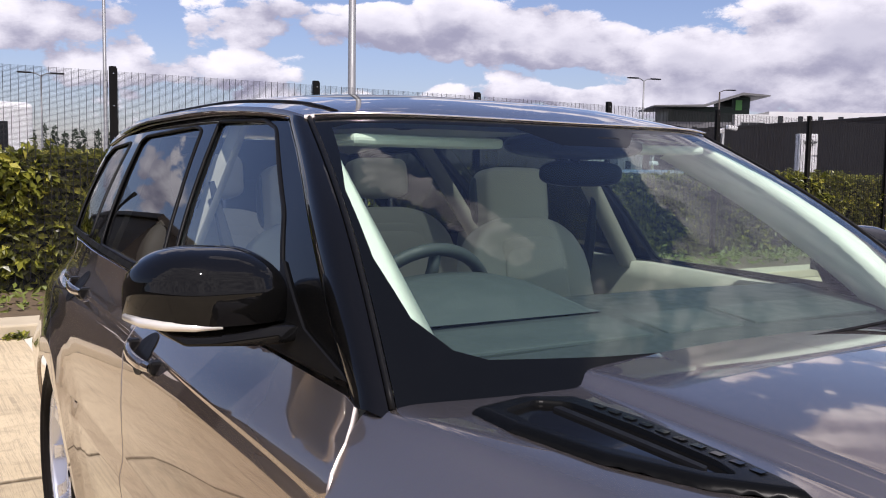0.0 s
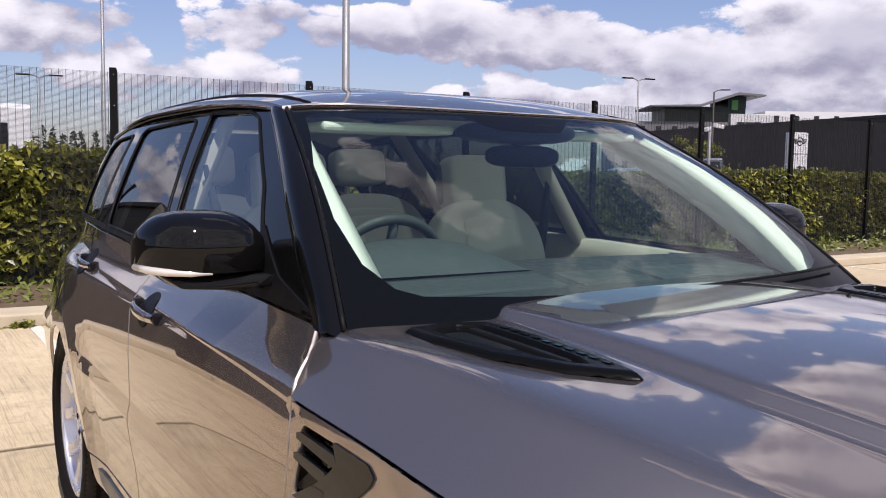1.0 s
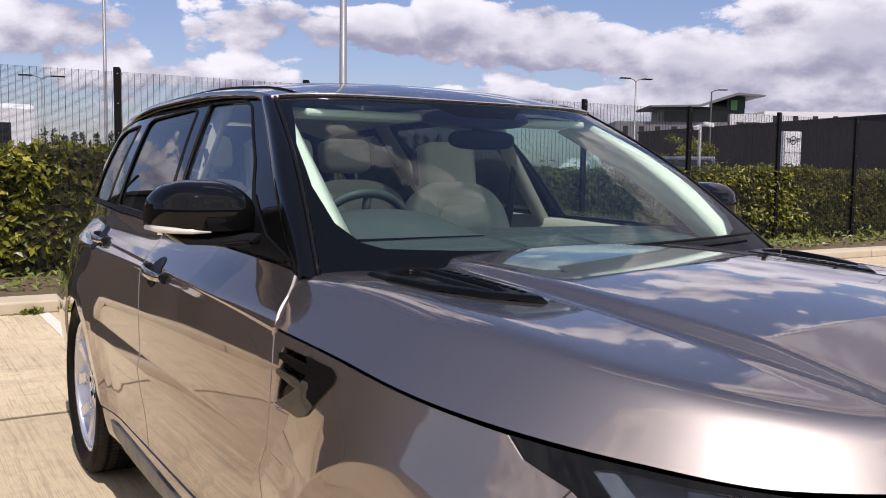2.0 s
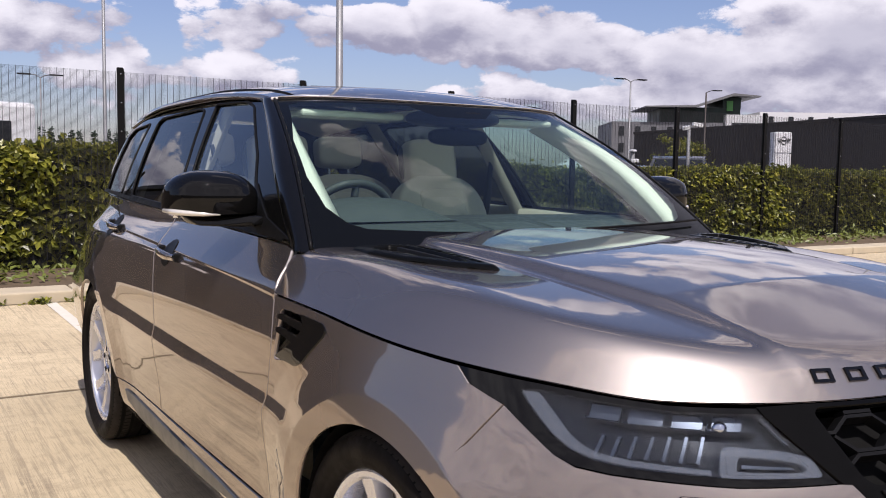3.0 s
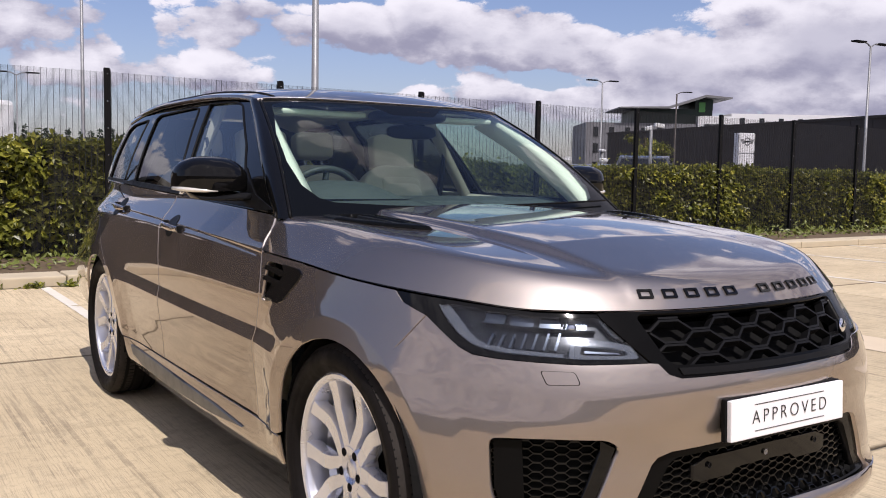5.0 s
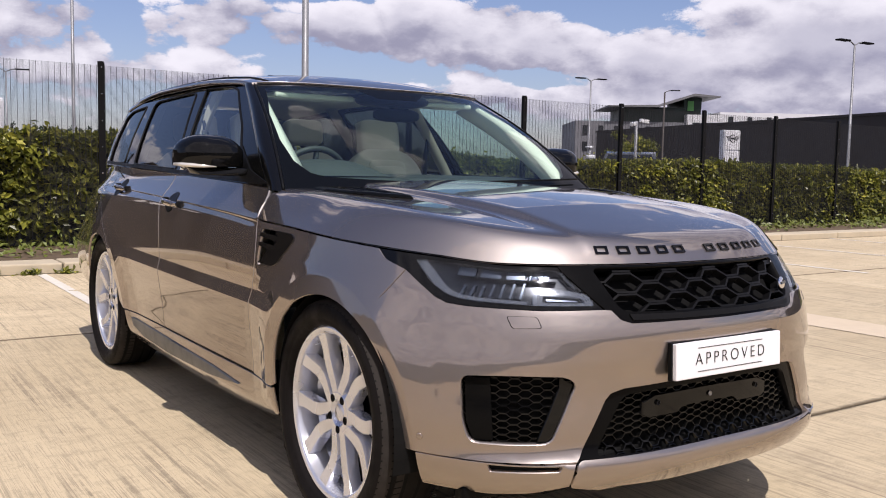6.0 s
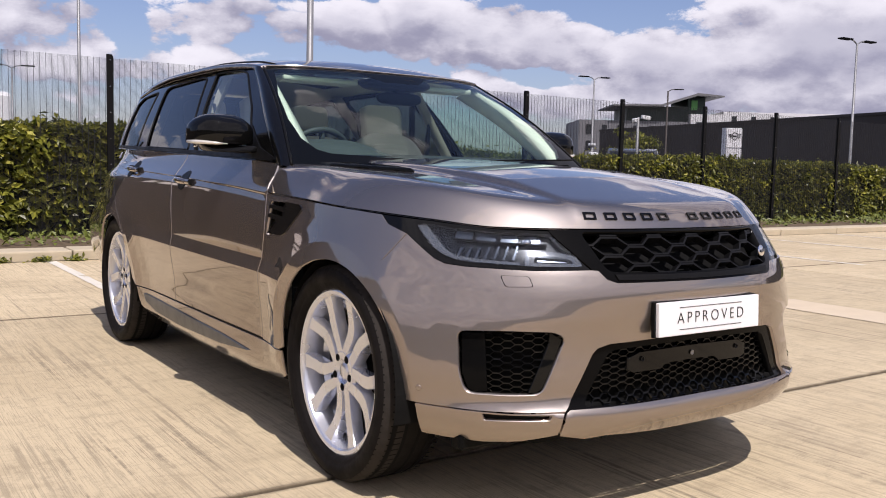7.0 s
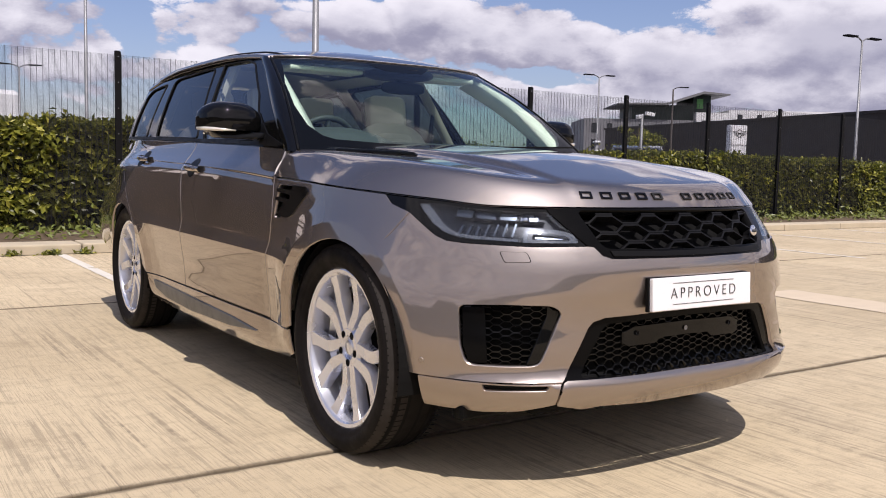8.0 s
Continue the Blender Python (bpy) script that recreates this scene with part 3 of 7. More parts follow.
v, f = tube([(0, 0, 0), (0, 0, 2.15)], 0.07, 12)
raw("pole", v, f, GALV, cctv_low, smooth=True)
part("camera_housing", block(-0.10, 0.28, -0.09, 0.09, 1.72, 1.88, bevel=0.05), VANWHITE, cctv_low)
part("cap", block(-0.12, 0.12, -0.12, 0.12, 2.12, 2.22, bevel=0.04), VANWHITE, cctv_low)

# white totem sign
sign = thing("totem_sign", "tall white totem sign with a winged round emblem", "sign", pose(26.3, 19.75, 0, 0, 0, -28) @ Matrix.Diagonal((0.74, 0.8, 1, 1)))
SH = 2.92
part("front_panel", block(-0.40, 0.42, -0.10, -0.03, 1.02 + 1.15, SH - 0.02, bevel=0.008), SIGNWHITE, sign)
part("front_panel", block(-0.40, 0.42, -0.10, -0.03, 1.0, 2.12, bevel=0.008), SIGNWHITE, sign)
part("front_panel", block(-0.40, 0.42, -0.10, -0.03, 0.05, 0.95, bevel=0.008), SIGNWHITE, sign)
part("body", block(-0.44, 0.40, -0.03, 0.42, 0, SH, bevel=0.01), SIGNWHITE, sign)
for k in range(9):
    part("rib", block(-0.36 + k * 0.09, -0.352 + k * 0.09, -0.105, -0.10, 1.04, 2.10), GREYCLAD, sign)
v, f = lathe([(0.0, 0.125), (0.012, 0.125), (0.012, 0.155), (0.0, 0.155), (0.0, 0.125)], 32, "z")
emblem = raw("emblem", v, f, INK, sign, m=pose(0.02, -0.10, 2.60, 90))
for s in (-1, 1):
    for k in range(4):
        b = block(min(s * 0.165, s * (0.36 - k * 0.035)), max(s * 0.165, s * (0.36 - k * 0.035)), 0.058 - k * 0.045, 0.080 - k * 0.045, 0, 0.012)
        part("wing_bar", b, INK, emblem)
part("centre_bar", block(-0.10, 0.10, -0.03, 0.03, 0, 0.012), INK, emblem)

# long dark shed
def far_wall(a, b, z0, z1, depth):
    """A box with one long face from a to b, going back from it."""
    a, b = Vector(a), Vector(b)
    d = (b - a)
    m = Matrix.Translation((a.x, a.y, 0)) @ Matrix.Rotation(math.atan2(d.y, d.x), 4, "Z")
    return m, d.length


shed = thing("warehouse", "long low warehouse clad in dark brown panels", "building")
m, ln = far_wall((72, 74.6), (50, -10), 0, 5.85, 30)
shed.matrix_basis = m
part("wall", block(0, ln, 0, 30, 0, 5.80), BROWNCLAD, shed)
for k in range(int(ln / 1.1)):
    part("panel_rib", block(k * 1.1, k * 1.1 + 0.03, -0.012, 0, 0.1, 5.78), BROWNCLAD, shed)
part("roof_edge", block(-0.1, ln + 0.1, -0.12, 30, 5.78, 5.98), BROWNCLAD, shed)

# hotel with a winged roof
hotel = thing("hotel", "grey and white hotel block with a winged flat roof", "building")
m, ln = far_wall((100.0, 108.8), (117.0, 97.3), 0, 10, 20)
hotel.matrix_basis = m
part("wall", block(0, ln - 2.5, 0, 16, 0, 9.6), GREYCLAD, hotel)
for k in range(34):
    part("panel_rib", block(k * 0.55, k * 0.55 + 0.12, -0.06, 0, 0.2, 9.55), GREYCLAD, hotel)
for zf in (1.6, 4.6, 7.3):
    for k in range(6):
        x = 1.2 + k * 2.6
        win = part("window", block(x, x + 0.85, -0.12, 0.0, zf, zf + 1.55, bevel=0.03), WINDOWDARK, hotel)
part("corner_tower", block(ln - 2.3, ln + 3.6, -0.6, 14, 0, 10.9), WHITECLAD, hotel)
win = part("window", block(ln - 1.4, ln + 2.4, -0.75, -0.6, 7.0, 9.6), WINDOWDARK, hotel)
for k in range(4):
    part("mullion", block(ln - 1.4 + k * 1.25, ln - 1.3 + k * 1.25, -0.80, -0.75, 7.0, 9.6), GREYCLAD, win)
part("side_wall", block(ln + 3.6, ln + 42, 1.0, 14, 0, 11.5), WHITECLAD, hotel)
for k in range(10):
    part("window", block(ln + 5.0 + k * 3.2, ln + 5.8 + k * 3.2, 0.9, 1.0, 9.2, 10.8), WINDOWDARK, hotel)
part("roof_storey", block(8.0, ln + 0.4, 1.0, 12, 9.6, 12.1), GREENCLAD, hotel)
part("roof_storey", block(ln - 2.5, ln + 0.4, 0.8, 12, 11.9, 13.7), GREENCLAD, hotel)
part("lit_panel", block(ln - 1.9, ln - 0.9, 0.68, 0.8, 11.6, 13.2), simple("green_panel", (0.10, 0.30, 0.08), 0.5), hotel)
v = []
for y0 in (-1.5, 13.0):
    v += [(5.2, y0, 11.90), (13.4, y0, 11.95), (ln - 1.4, y0, 13.85), (ln + 2.9, y0, 13.7), (ln + 2.9, y0, 13.9), (ln - 1.4, y0, 14.25), (13.4, y0, 12.3), (5.2, y0, 12.1)]
f = [(0, 1, 6, 7), (1, 2, 5, 6), (2, 3, 4, 5)]
f += [tuple(i + 8 for i in g)[::-1] for g in f]
f += [(i, i + 8, (i + 1) % 8 + 8, (i + 1) % 8) for i in range(8)]
raw("roof", v, f, simple("grey_roof_edge", (0.16, 0.16, 0.165), 0.6), hotel)

# small tree by the fence
tree = thing("tree", "small bushy young tree with light green leaves", "tree", pose(19.4, 18.3, 0))
v, f = tube([(0, 0, 0), (0.02, 0, 0.9), (0.0, 0.03, 1.8), (0.03, 0, 2.5)], [0.07, 0.05, 0.035, 0.012], 8)
limbs = [(v, f)]
rt = random.Random(3)
tips = []
for k in range(26):
    z = 0.8 + k * 0.06
    a = rt.uniform(0, 6.28)
    l = (0.25 + 0.75 * math.sin(min(1, (2.75 - z) / 1.6) * 1.5)) * rt.uniform(0.7, 1.1)
    e = (l * math.cos(a), l * math.sin(a), z + rt.uniform(0.02, 0.22))
    limbs.append(tube([(0, 0, z), (e[0] * 0.5, e[1] * 0.5, z + 0.1), e], [0.016, 0.010, 0.004], 5))
    tips.append((0, 0, z) + e)
raw("trunk", *join(*limbs), BARK, tree)


def crown_place(r, n):
    k = r.randint(0, len(tips), n)
    t = r.uniform(0.3, 1.08, n)[:, None]
    tp = np.array(tips)[k]
    p = tp[:, :3] * (1 - t) + tp[:, 3:] * t + r.normal(0, 0.06, (n, 3))
    out = p - np.array([0, 0, 1.6])
    return p, out / (np.linalg.norm(out, axis=1)[:, None] + 1e-6)


v, f = leaves(4200, crown_place, 0.10, 5)
raw("crown", v, f, LEAF, tree)

# parked vehicles half hidden by the hedge
def low_car(x, y, turn, paint, label, w=1.9, ln=4.6, h=1.62):
    c = thing("parked_car", label, "car", pose(x, y, 0, 0, 0, turn))
    side = [(-ln / 2, 0.45), (-ln / 2, 0.95), (-ln * 0.30, 1.05), (-ln * 0.14, h - 0.06), (-ln * 0.06, h), (ln * 0.3, h - 0.02), (ln * 0.43, h - 0.25), (ln / 2, 1.0), (ln / 2, 0.45)]
    v, f = [], []
    for s in (-1, 1):
        for px, pz in side:
            inset = 0.0 if pz < 1.1 else 0.22
            v.append((px, s * (w / 2 - inset), pz))
    n = len(side)
    f.append(tuple(range(n)))
    f.append(tuple(range(n, 2 * n))[::-1])
    f += [(i, (i + 1) % n, (i + 1) % n + n, i + n)[::-1] for i in range(n)]
    body_ = raw("body", v, f, paint, c)
    for s in (-1, 1):
        g = [(-ln * 0.27, s * (w / 2 - 0.04), 1.08), (ln * 0.40, s * (w / 2 - 0.04), 1.08), (ln * 0.30, s * (w / 2 - 0.205), h - 0.1), (-ln * 0.10, s * (w / 2 - 0.205), h - 0.1)]
        raw("window", g + [(a, b - s * 0.02, e) for a, b, e in g], [(0, 1, 2, 3), (4, 5, 6, 7), (0, 1, 5, 4), (1, 2, 6, 5), (2, 3, 7, 6), (3, 0, 4, 7)], WINDOWDARK, c)
    g = [(-ln * 0.305, -w / 2 + 0.12, 1.10), (-ln * 0.305, w / 2 - 0.12, 1.10), (-ln * 0.155, w / 2 - 0.3, h - 0.1), (-ln * 0.155, -w / 2 + 0.3, h - 0.1)]
    raw("windscreen", g + [(a + 0.03, b, e) for a, b, e in g], [(0, 1, 2, 3), (4, 5, 6, 7), (0, 1, 5, 4), (1, 2, 6, 5), (2, 3, 7, 6), (3, 0, 4, 7)], WINDOWDARK, c)
    for px in (-ln * 0.31, ln * 0.31):
        for s in (-1, 1):
            wv, wf = lathe([(-0.1, 0.02), (-0.1, 0.30), (-0.07, 0.34), (0.07, 0.34), (0.1, 0.30), (0.1, 0.02)], 24)
            raw("wheel", [(px + b, s * (w / 2 - 0.1) + a, 0.34 + e) for a, b, e in wv], wf, RUBBER, c, smooth=True)
    return c


low_car(18.3, 17.2, 40, simple("dark_grey_paint", (0.10, 0.105, 0.11), 0.25, 0.4, Coat_Weight=1.0), "dark grey parked car half hidden by the hedge", h=1.86)
low_car(15.6, 16.5, 10, simple("silver_paint", (0.45, 0.46, 0.47), 0.25, 0.5, Coat_Weight=1.0), "silver parked car behind the hedge", h=1.55)
van = thing("van", "white high-roof delivery van behind the hedge", "van", pose(1.75, 32.4, 0, 0, 0, 8))
bm = bmesh.new()
add_box(bm, -2.6, 0.95, -1.0, 1.0, 0.45, 3.38, bevel=0.16)
part("body", bm, VANWHITE, van, smooth=False)
part("window", block(-1.4, 0.15, -1.03, -0.99, 1.5, 2.75, bevel=0.02), WINDOWDARK, van)
for px in (-1.9, 0.4):
    wv, wf = lathe([(-0.1, 0.02), (-0.1, 0.32), (0.1, 0.32), (0.1, 0.02)], 20)
    raw("wheel", [(px + b, -0.9 + a, 0.34 + e) for a, b, e in wv], wf, RUBBER, van)

# far conifers behind the yard
rt = random.Random(9)
for i in range(60):
    x = -12 + i * 1.32 + rt.uniform(-0.25, 0.25)
    h = rt.uniform(5.5, 6.4)
    t = thing("conifer", "dark narrow conifer in a far row", "tree", pose(x, 151.2 - 0.64 * x + rt.uniform(-1, 1), 0), "far conifers")
    v, f = tube([(0, 0, 0), (0, 0, 0.8)], 0.15, 6)
    raw("trunk", v, f, BARK, t)

    def place(r, n, h=h):
        z = r.uniform(0.06, 1.0, n)
        rad = 0.62 * np.sqrt(np.clip(1 - z, 0, 1)) * r.uniform(0.5, 1.05, n)
        a = r.uniform(0, 6.28, n)
        return np.stack([rad * np.cos(a), rad * np.sin(a), z * h], 1), np.stack([np.cos(a), np.sin(a), a * 0 + 0.6], 1)
    v, f = leaves(260, place, 0.5, 50 + i)
    raw("crown", v, f, FARLEAF, t)

# what closes the yard behind and beside the camera
tagged(raw("wall_west", *box_mesh(-40.4, -40.0, -60, 60, 0, 5.0), BROWNCLAD), "plain dark brown wall closing the yard", "wall", kind="structure")
tagged(raw("wall_south", *box_mesh(-60, 60, -60.4, -60, 0, 7.0), GREYCLAD), "plain grey wall closing the yard", "wall", kind="structure")
showroom = thing("showroom", "dark brown clad showroom beside the hedge, mirrored in the doors", "building", pose(-2.05, 8.3, 0))
part("wall", block(-37.9, 0, 0, 14, 0, 2.25), BROWNCLAD, showroom)
part("roof_edge", block(-37.9, 0.06, -0.08, 14, 2.25, 2.36, bevel=0.01), BROWNCLAD, showroom)
for k in range(30):
    part("panel_rib", block(-1.2 * k - 0.05, -1.2 * k - 0.02, -0.014, 0, 0.1, 2.23), BROWNCLAD, showroom)
for k, (dx, wd) in enumerate(((-1.55, 0.34), (-1.12, 0.10), (-0.92, 0.30), (-0.52, 0.10))):
    part("sign_bar", block(dx, dx + wd, -0.05, -0.015, 1.72, 2.02, bevel=0.008), SIGNWHITE, showroom, "white sign bar")
# ---- surfaces of the car: x to its left side, front towards -y, front axle at y = 0 ----
YC, KS = 0.2, 1.53


def curve(*pairs):
    """A smooth monotone curve through (argument, value) pairs, for arrays."""
    xs, ys = np.array([p[0] for p in pairs], float), np.array([p[1] for p in pairs], float)
    h = np.diff(xs)
    d = np.diff(ys) / h
    m = np.zeros(len(xs))
    m[0], m[-1] = d[0], d[-1]
    for i in range(1, len(xs) - 1):
        if d[i - 1] * d[i] > 0:
            m[i] = 3 * (h[i - 1] + h[i]) / ((2 * h[i] + h[i - 1]) / d[i - 1] + (h[i] + 2 * h[i - 1]) / d[i])

    def at(v):
        v = np.clip(np.asarray(v, float), xs[0], xs[-1])
        i = np.clip(np.searchsorted(xs, v, side="right") - 1, 0, len(h) - 1)
        s = (v - xs[i]) / h[i]
        return ((1 + 2 * s) * (1 - s) ** 2 * ys[i] + s * (1 - s) ** 2 * h[i] * m[i]
                + s * s * (3 - 2 * s) * ys[i + 1] + s * s * (s - 1) * h[i] * m[i + 1])
    return at


front_y = curve((0.16, -0.70), (0.24, -0.78), (0.30, -0.842), (0.345, -0.872), (0.378, -0.876), (0.392, -0.862), (0.412, -0.842), (0.44, -0.834), (0.55, -0.835), (0.62, -0.844), (0.68, -0.860),
                (0.745, -0.868), (0.80, -0.854), (0.85, -0.828), (0.90, -0.790), (0.95, -0.750), (0.98, -0.725), (1.02, -0.69))
front_n = curve((0.2, 3.1), (0.36, 3.2), (0.45, 3.45), (0.6, 3.1), (0.75, 2.65), (0.9, 2.5), (1.1, 2.4))
side_w = curve((0.16, 0.86), (0.24, 0.915), (0.30, 0.945), (0.36, 0.952), (0.42, 0.952), (0.50, 0.960), (0.60, 0.972), (0.68, 0.978), (0.76, 0.981),
               (0.82, 0.9825), (0.865, 0.983), (0.92, 0.9798), (0.98, 0.9735), (1.015, 0.9685), (1.035, 0.963), (1.06, 0.946), (1.09, 0.919), (1.12, 0.896), (1.15, 0.878), (1.22, 0.858))
fold = lambda z: np.interp(z, (0.53, 0.55, 0.696, 0.701, 0.706, 0.752, 0.757, 0.762), (0.0, 0.0003, 0.0120, 0.0125, 0.0119, 0.0009, 0.0002, 0.0))
flare = lambda d: np.interp(d, (0.30, 0.40, 0.462, 0.466, 0.470, 0.56, 0.66, 0.72), (0.030, 0.0355, 0.0360, 0.0358, 0.0350, 0.0140, 0.0020, 0.0))
swage_z = curve((0.64, 1.012), (0.95, 1.030), (1.48, 1.050), (2.58, 1.078), (3.1, 1.088))
swage = lambda d: np.interp(d, (-0.003, 0.0, 0.006, 0.009, 0.030, 0.036), (0.0, -0.0004, -0.0040, -0.0042, -0.0004, 0.0))
swage_on = curve((0.58, 0.0), (0.68, 1.0), (2.85, 1.0), (3.05, 0.0))
fold_on = curve((0.38, 0.0), (0.50, 1.0), (2.40, 1.0), (2.55, 0.0))
taper_front = curve((-0.9, 0.035), (0.2, 0.035), (0.7, 0.022), (1.3, 0.004), (1.8, 0.0), (2.6, 0.0), (3.1, 0.02), (3.4, 0.07), (3.7, 0.16), (4.0, 0.33))


def half_width(y, z):
    top = np.clip((z - 0.70) / 0.4, 0, 1)
    w = side_w(z) - taper_front(y) * (0.25 + 0.75 * top)
    w = w + fold(z - 0.012 * (y - 1.8)) * fold_on(y) + swage(swage_z(y) - z) * swage_on(y)
    for yc in (0.0, 2.923):
        d = np.sqrt((y - yc) ** 2 + (z - 0.40) ** 2)
        less = 1.0 if yc < 1 else 0.75 * np.clip((3.42 - y) / 0.35, 0, 1)
        w = w + flare(d) * less * np.clip((1.0 - z) / 0.24, 0, 1) * np.clip((z - 0.22) / 0.2, 0, 1)
    return w


def body(u, z):
    """Lower body, driver's side: u 0 at the nose, 1 at the front wheel's rear, then along the side."""
    u, z = np.asarray(u, float), np.asarray(z, float)
    phi = np.minimum(u, 1) * math.pi / 2
    y = YC + np.maximum(u - 1, 0) * KS
    n = front_n(z)
    ln = YC - front_y(z)
    for k in range(4):
        w = half_width(y, z)
        r = ((np.sin(phi) / w) ** n + (np.cos(phi) / ln) ** n) ** (-1 / n)
        y = np.where(u < 1, YC - r * np.cos(phi), YC + np.maximum(u - 1, 0) * KS)
    x = np.where(u < 1, r * np.sin(phi), half_width(y, z))
    return np.stack([-x, y, z], -1)


def at_y(y, z):
    """The u of the body at a length y and height z."""
    if y >= YC:
        return 1 + (y - YC) / KS
    a, b = 0.0, 1.0
    for k in range(40):
        m = (a + b) / 2
        a, b = (m, b) if body(m, z)[1] < y else (a, m)
    return a


def at_x(x, z):
    """The u of the front at a half breadth x and height z."""
    a, b = 0.0, 1.0
    for k in range(40):
        m = (a + b) / 2
        a, b = (m, b) if -body(m, z)[0] < abs(x) else (a, m)
    return a


hood_edge = curve((0.0, 0.950), (0.3, 0.950), (0.454, 0.951), (0.593, 0.968), (0.72, 0.981), (0.89, 0.994), (1.07, 1.007), (1.25, 1.017), (1.5, 1.035))
hood_top = curve((-0.8, 0.998), (-0.66, 1.022), (-0.5, 1.048), (-0.3, 1.077), (0.0, 1.109), (0.3, 1.127), (0.6, 1.137), (0.9, 1.14))
hood_slope = curve((0.0, 1.28), (0.5, 1.24), (0.8, 0.92), (1.0, 0.90), (1.28, 1.25), (1.5, 1.25))


def hood(u, tau, lower=0.0, creases=1.0):
    """Bonnet: u as for the body (negative on the other side), tau 0 at the middle to 1 at its edge; lower dips it."""
    u, tau = np.asarray(u, float), np.asarray(tau, float)
    au = np.abs(u)
    rim = body(au, hood_edge(au))
    rho = np.sin(np.minimum(tau, 1) * math.pi / 2)
    cy = np.maximum(rim[..., 1], YC)
    cy = np.where(au < 1, YC, cy)
    x = rim[..., 0] * rho
    y = cy + (rim[..., 1] - cy) * rho
    # a raised middle between two long creases
    crease = 0.482 - 0.065 * np.clip(-(y + 0.05) / 0.6, 0, 1)
    rise = np.clip((y + 0.74) / 0.42, 0.12, 1)
    top = hood_top(y) + (0.020 * creases / (1 + np.exp(np.clip((np.abs(x) - crease) / 0.0072, -50, 50))) + 0.020 * np.clip(1 - (x / 0.5) ** 2, 0, 1)) * rise
    ze = hood_edge(au)
    # a sloping face along the edge that bends into the top
    inward = np.hypot(rim[..., 0], rim[..., 1] - cy) * (1 - rho)
    face = ze + hood_slope(au) * inward
    face = face + 0.003 * creases / (1 + np.exp(np.clip((np.abs(x) - crease) / 0.0072, -50, 50))) * np.clip(inward / 0.03, 0, 1) * np.clip((0.9 - au) / 0.2, 0, 1)
    bend = 0.017 + 0.006 * np.clip((au - 0.6) / 0.3, 0, 1)
    z = face - bend * np.logaddexp(0.0, (face - top) / bend)
    return np.stack([np.where(u < 0, -x, x), y, z - lower], -1)


belt_w = curve((0.5, 0.845), (0.73, 0.858), (1.2, 0.880), (1.7, 0.893), (2.6, 0.888), (3.2, 0.862), (3.7, 0.80), (4.0, 0.72))
rail_w = curve((0.5, 0.66), (1.0, 0.655), (1.38, 0.645), (2.0, 0.648), (2.8, 0.632), (3.4, 0.60), (3.9, 0.55))


def cabin(y, z):
    """Glasshouse side, driver's side."""
    y, z = np.asarray(y, float), np.asarray(z, float)
    t = (z - 1.10) / 0.51
    x = belt_w(y) + (rail_w(y) - belt_w(y)) * t + 0.022 * np.sin(np.clip(t, -0.2, 1.2) * math.pi)
    return np.stack([-x, y, z], -1)


roof_edge_z = curve((1.2, 1.565), (1.38, 1.612), (1.6, 1.640), (2.2, 1.664), (2.8, 1.662), (3.3, 1.640), (3.7, 1.595), (3.9, 1.56))
roof_mid_z = curve((1.1, 1.575), (1.235, 1.616), (1.35, 1.650), (1.5, 1.682), (1.7, 1.706), (2.2, 1.734), (2.8, 1.736), (3.3, 1.718), (3.8, 1.67))
scr_top_y = lambda x: 1.235 + 0.145 * (np.abs(x) / 0.64) ** 2.2


def roof(x, v):
    """Roof: x from -1 to 1 of its half breadth, v from the windscreen 0 to the tailgate 1."""
    x, v = np.asarray(x, float), np.asarray(v, float)
    y0 = scr_top_y(x * 0.645)
    y = y0 + (3.80 - 0.10 * x * x - y0) * v
    w = rail_w(y) + 0.012
    s = np.abs(x)
    z = roof_edge_z(y) + (roof_mid_z(y) - roof_edge_z(y)) * (1 - s ** 2.6)
    return np.stack([x * w, y, z], -1)


def screen(a, b):
    """Windscreen: a from -1 to 1 across, b from the cowl 0 to the roof 1."""
    a, b = np.asarray(a, float), np.asarray(b, float)
    x0, x1 = a * 0.825, a * 0.640
    y0 = 0.575 + 0.02 * a * a + 0.04 * np.abs(a) ** 5
    z0 = 1.128 + 0.004 * a * a
    y1 = scr_top_y(x1)
    z1 = roof_edge_z(y1) + (roof_mid_z(y1) - roof_edge_z(y1)) * (1 - np.abs(a) ** 2.6) - 0.004
    x = x0 + (x1 - x0) * b
    bow = 0.035 * np.sin(b * math.pi)
    y = y0 + (y1 - y0) * b - bow * 0.5
    z = z0 + (z1 - z0) * b + bow * 0.8
    return np.stack([x, y, z], -1)


# ---- car: panels cut from those surfaces ----
from mathutils.geometry import delaunay_2d_cdt


def dense(points, step, closed=True):
    """Points along a polyline, no further apart than step."""
    out, n = [], len(points)
    for i in range(n if closed else n - 1):
        a, b = np.array(points[i], float), np.array(points[(i + 1) % n], float)
        k = max(1, int(math.ceil(np.linalg.norm(b - a) / step)))
        out += [tuple(a + (b - a) * j / k) for j in range(k)]
    return out if closed else out + [tuple(points[-1])]


def rounded(points, r, steps=4):
    """A polygon with its corners rounded."""
    out, n = [], len(points)
    for i in range(n):
        p, a, b = (np.array(points[j % n], float) for j in (i, i - 1, i + 1))
        da, db = np.linalg.norm(a - p), np.linalg.norm(b - p)
        ra = min(r, da * 0.45, db * 0.45)
        s, e = p + (a - p) / da * ra, p + (b - p) / db * ra
        out += [tuple((1 - t) ** 2 * s + 2 * t * (1 - t) * p + t * t * e) for t in np.linspace(0, 1, steps + 1)]
    return out


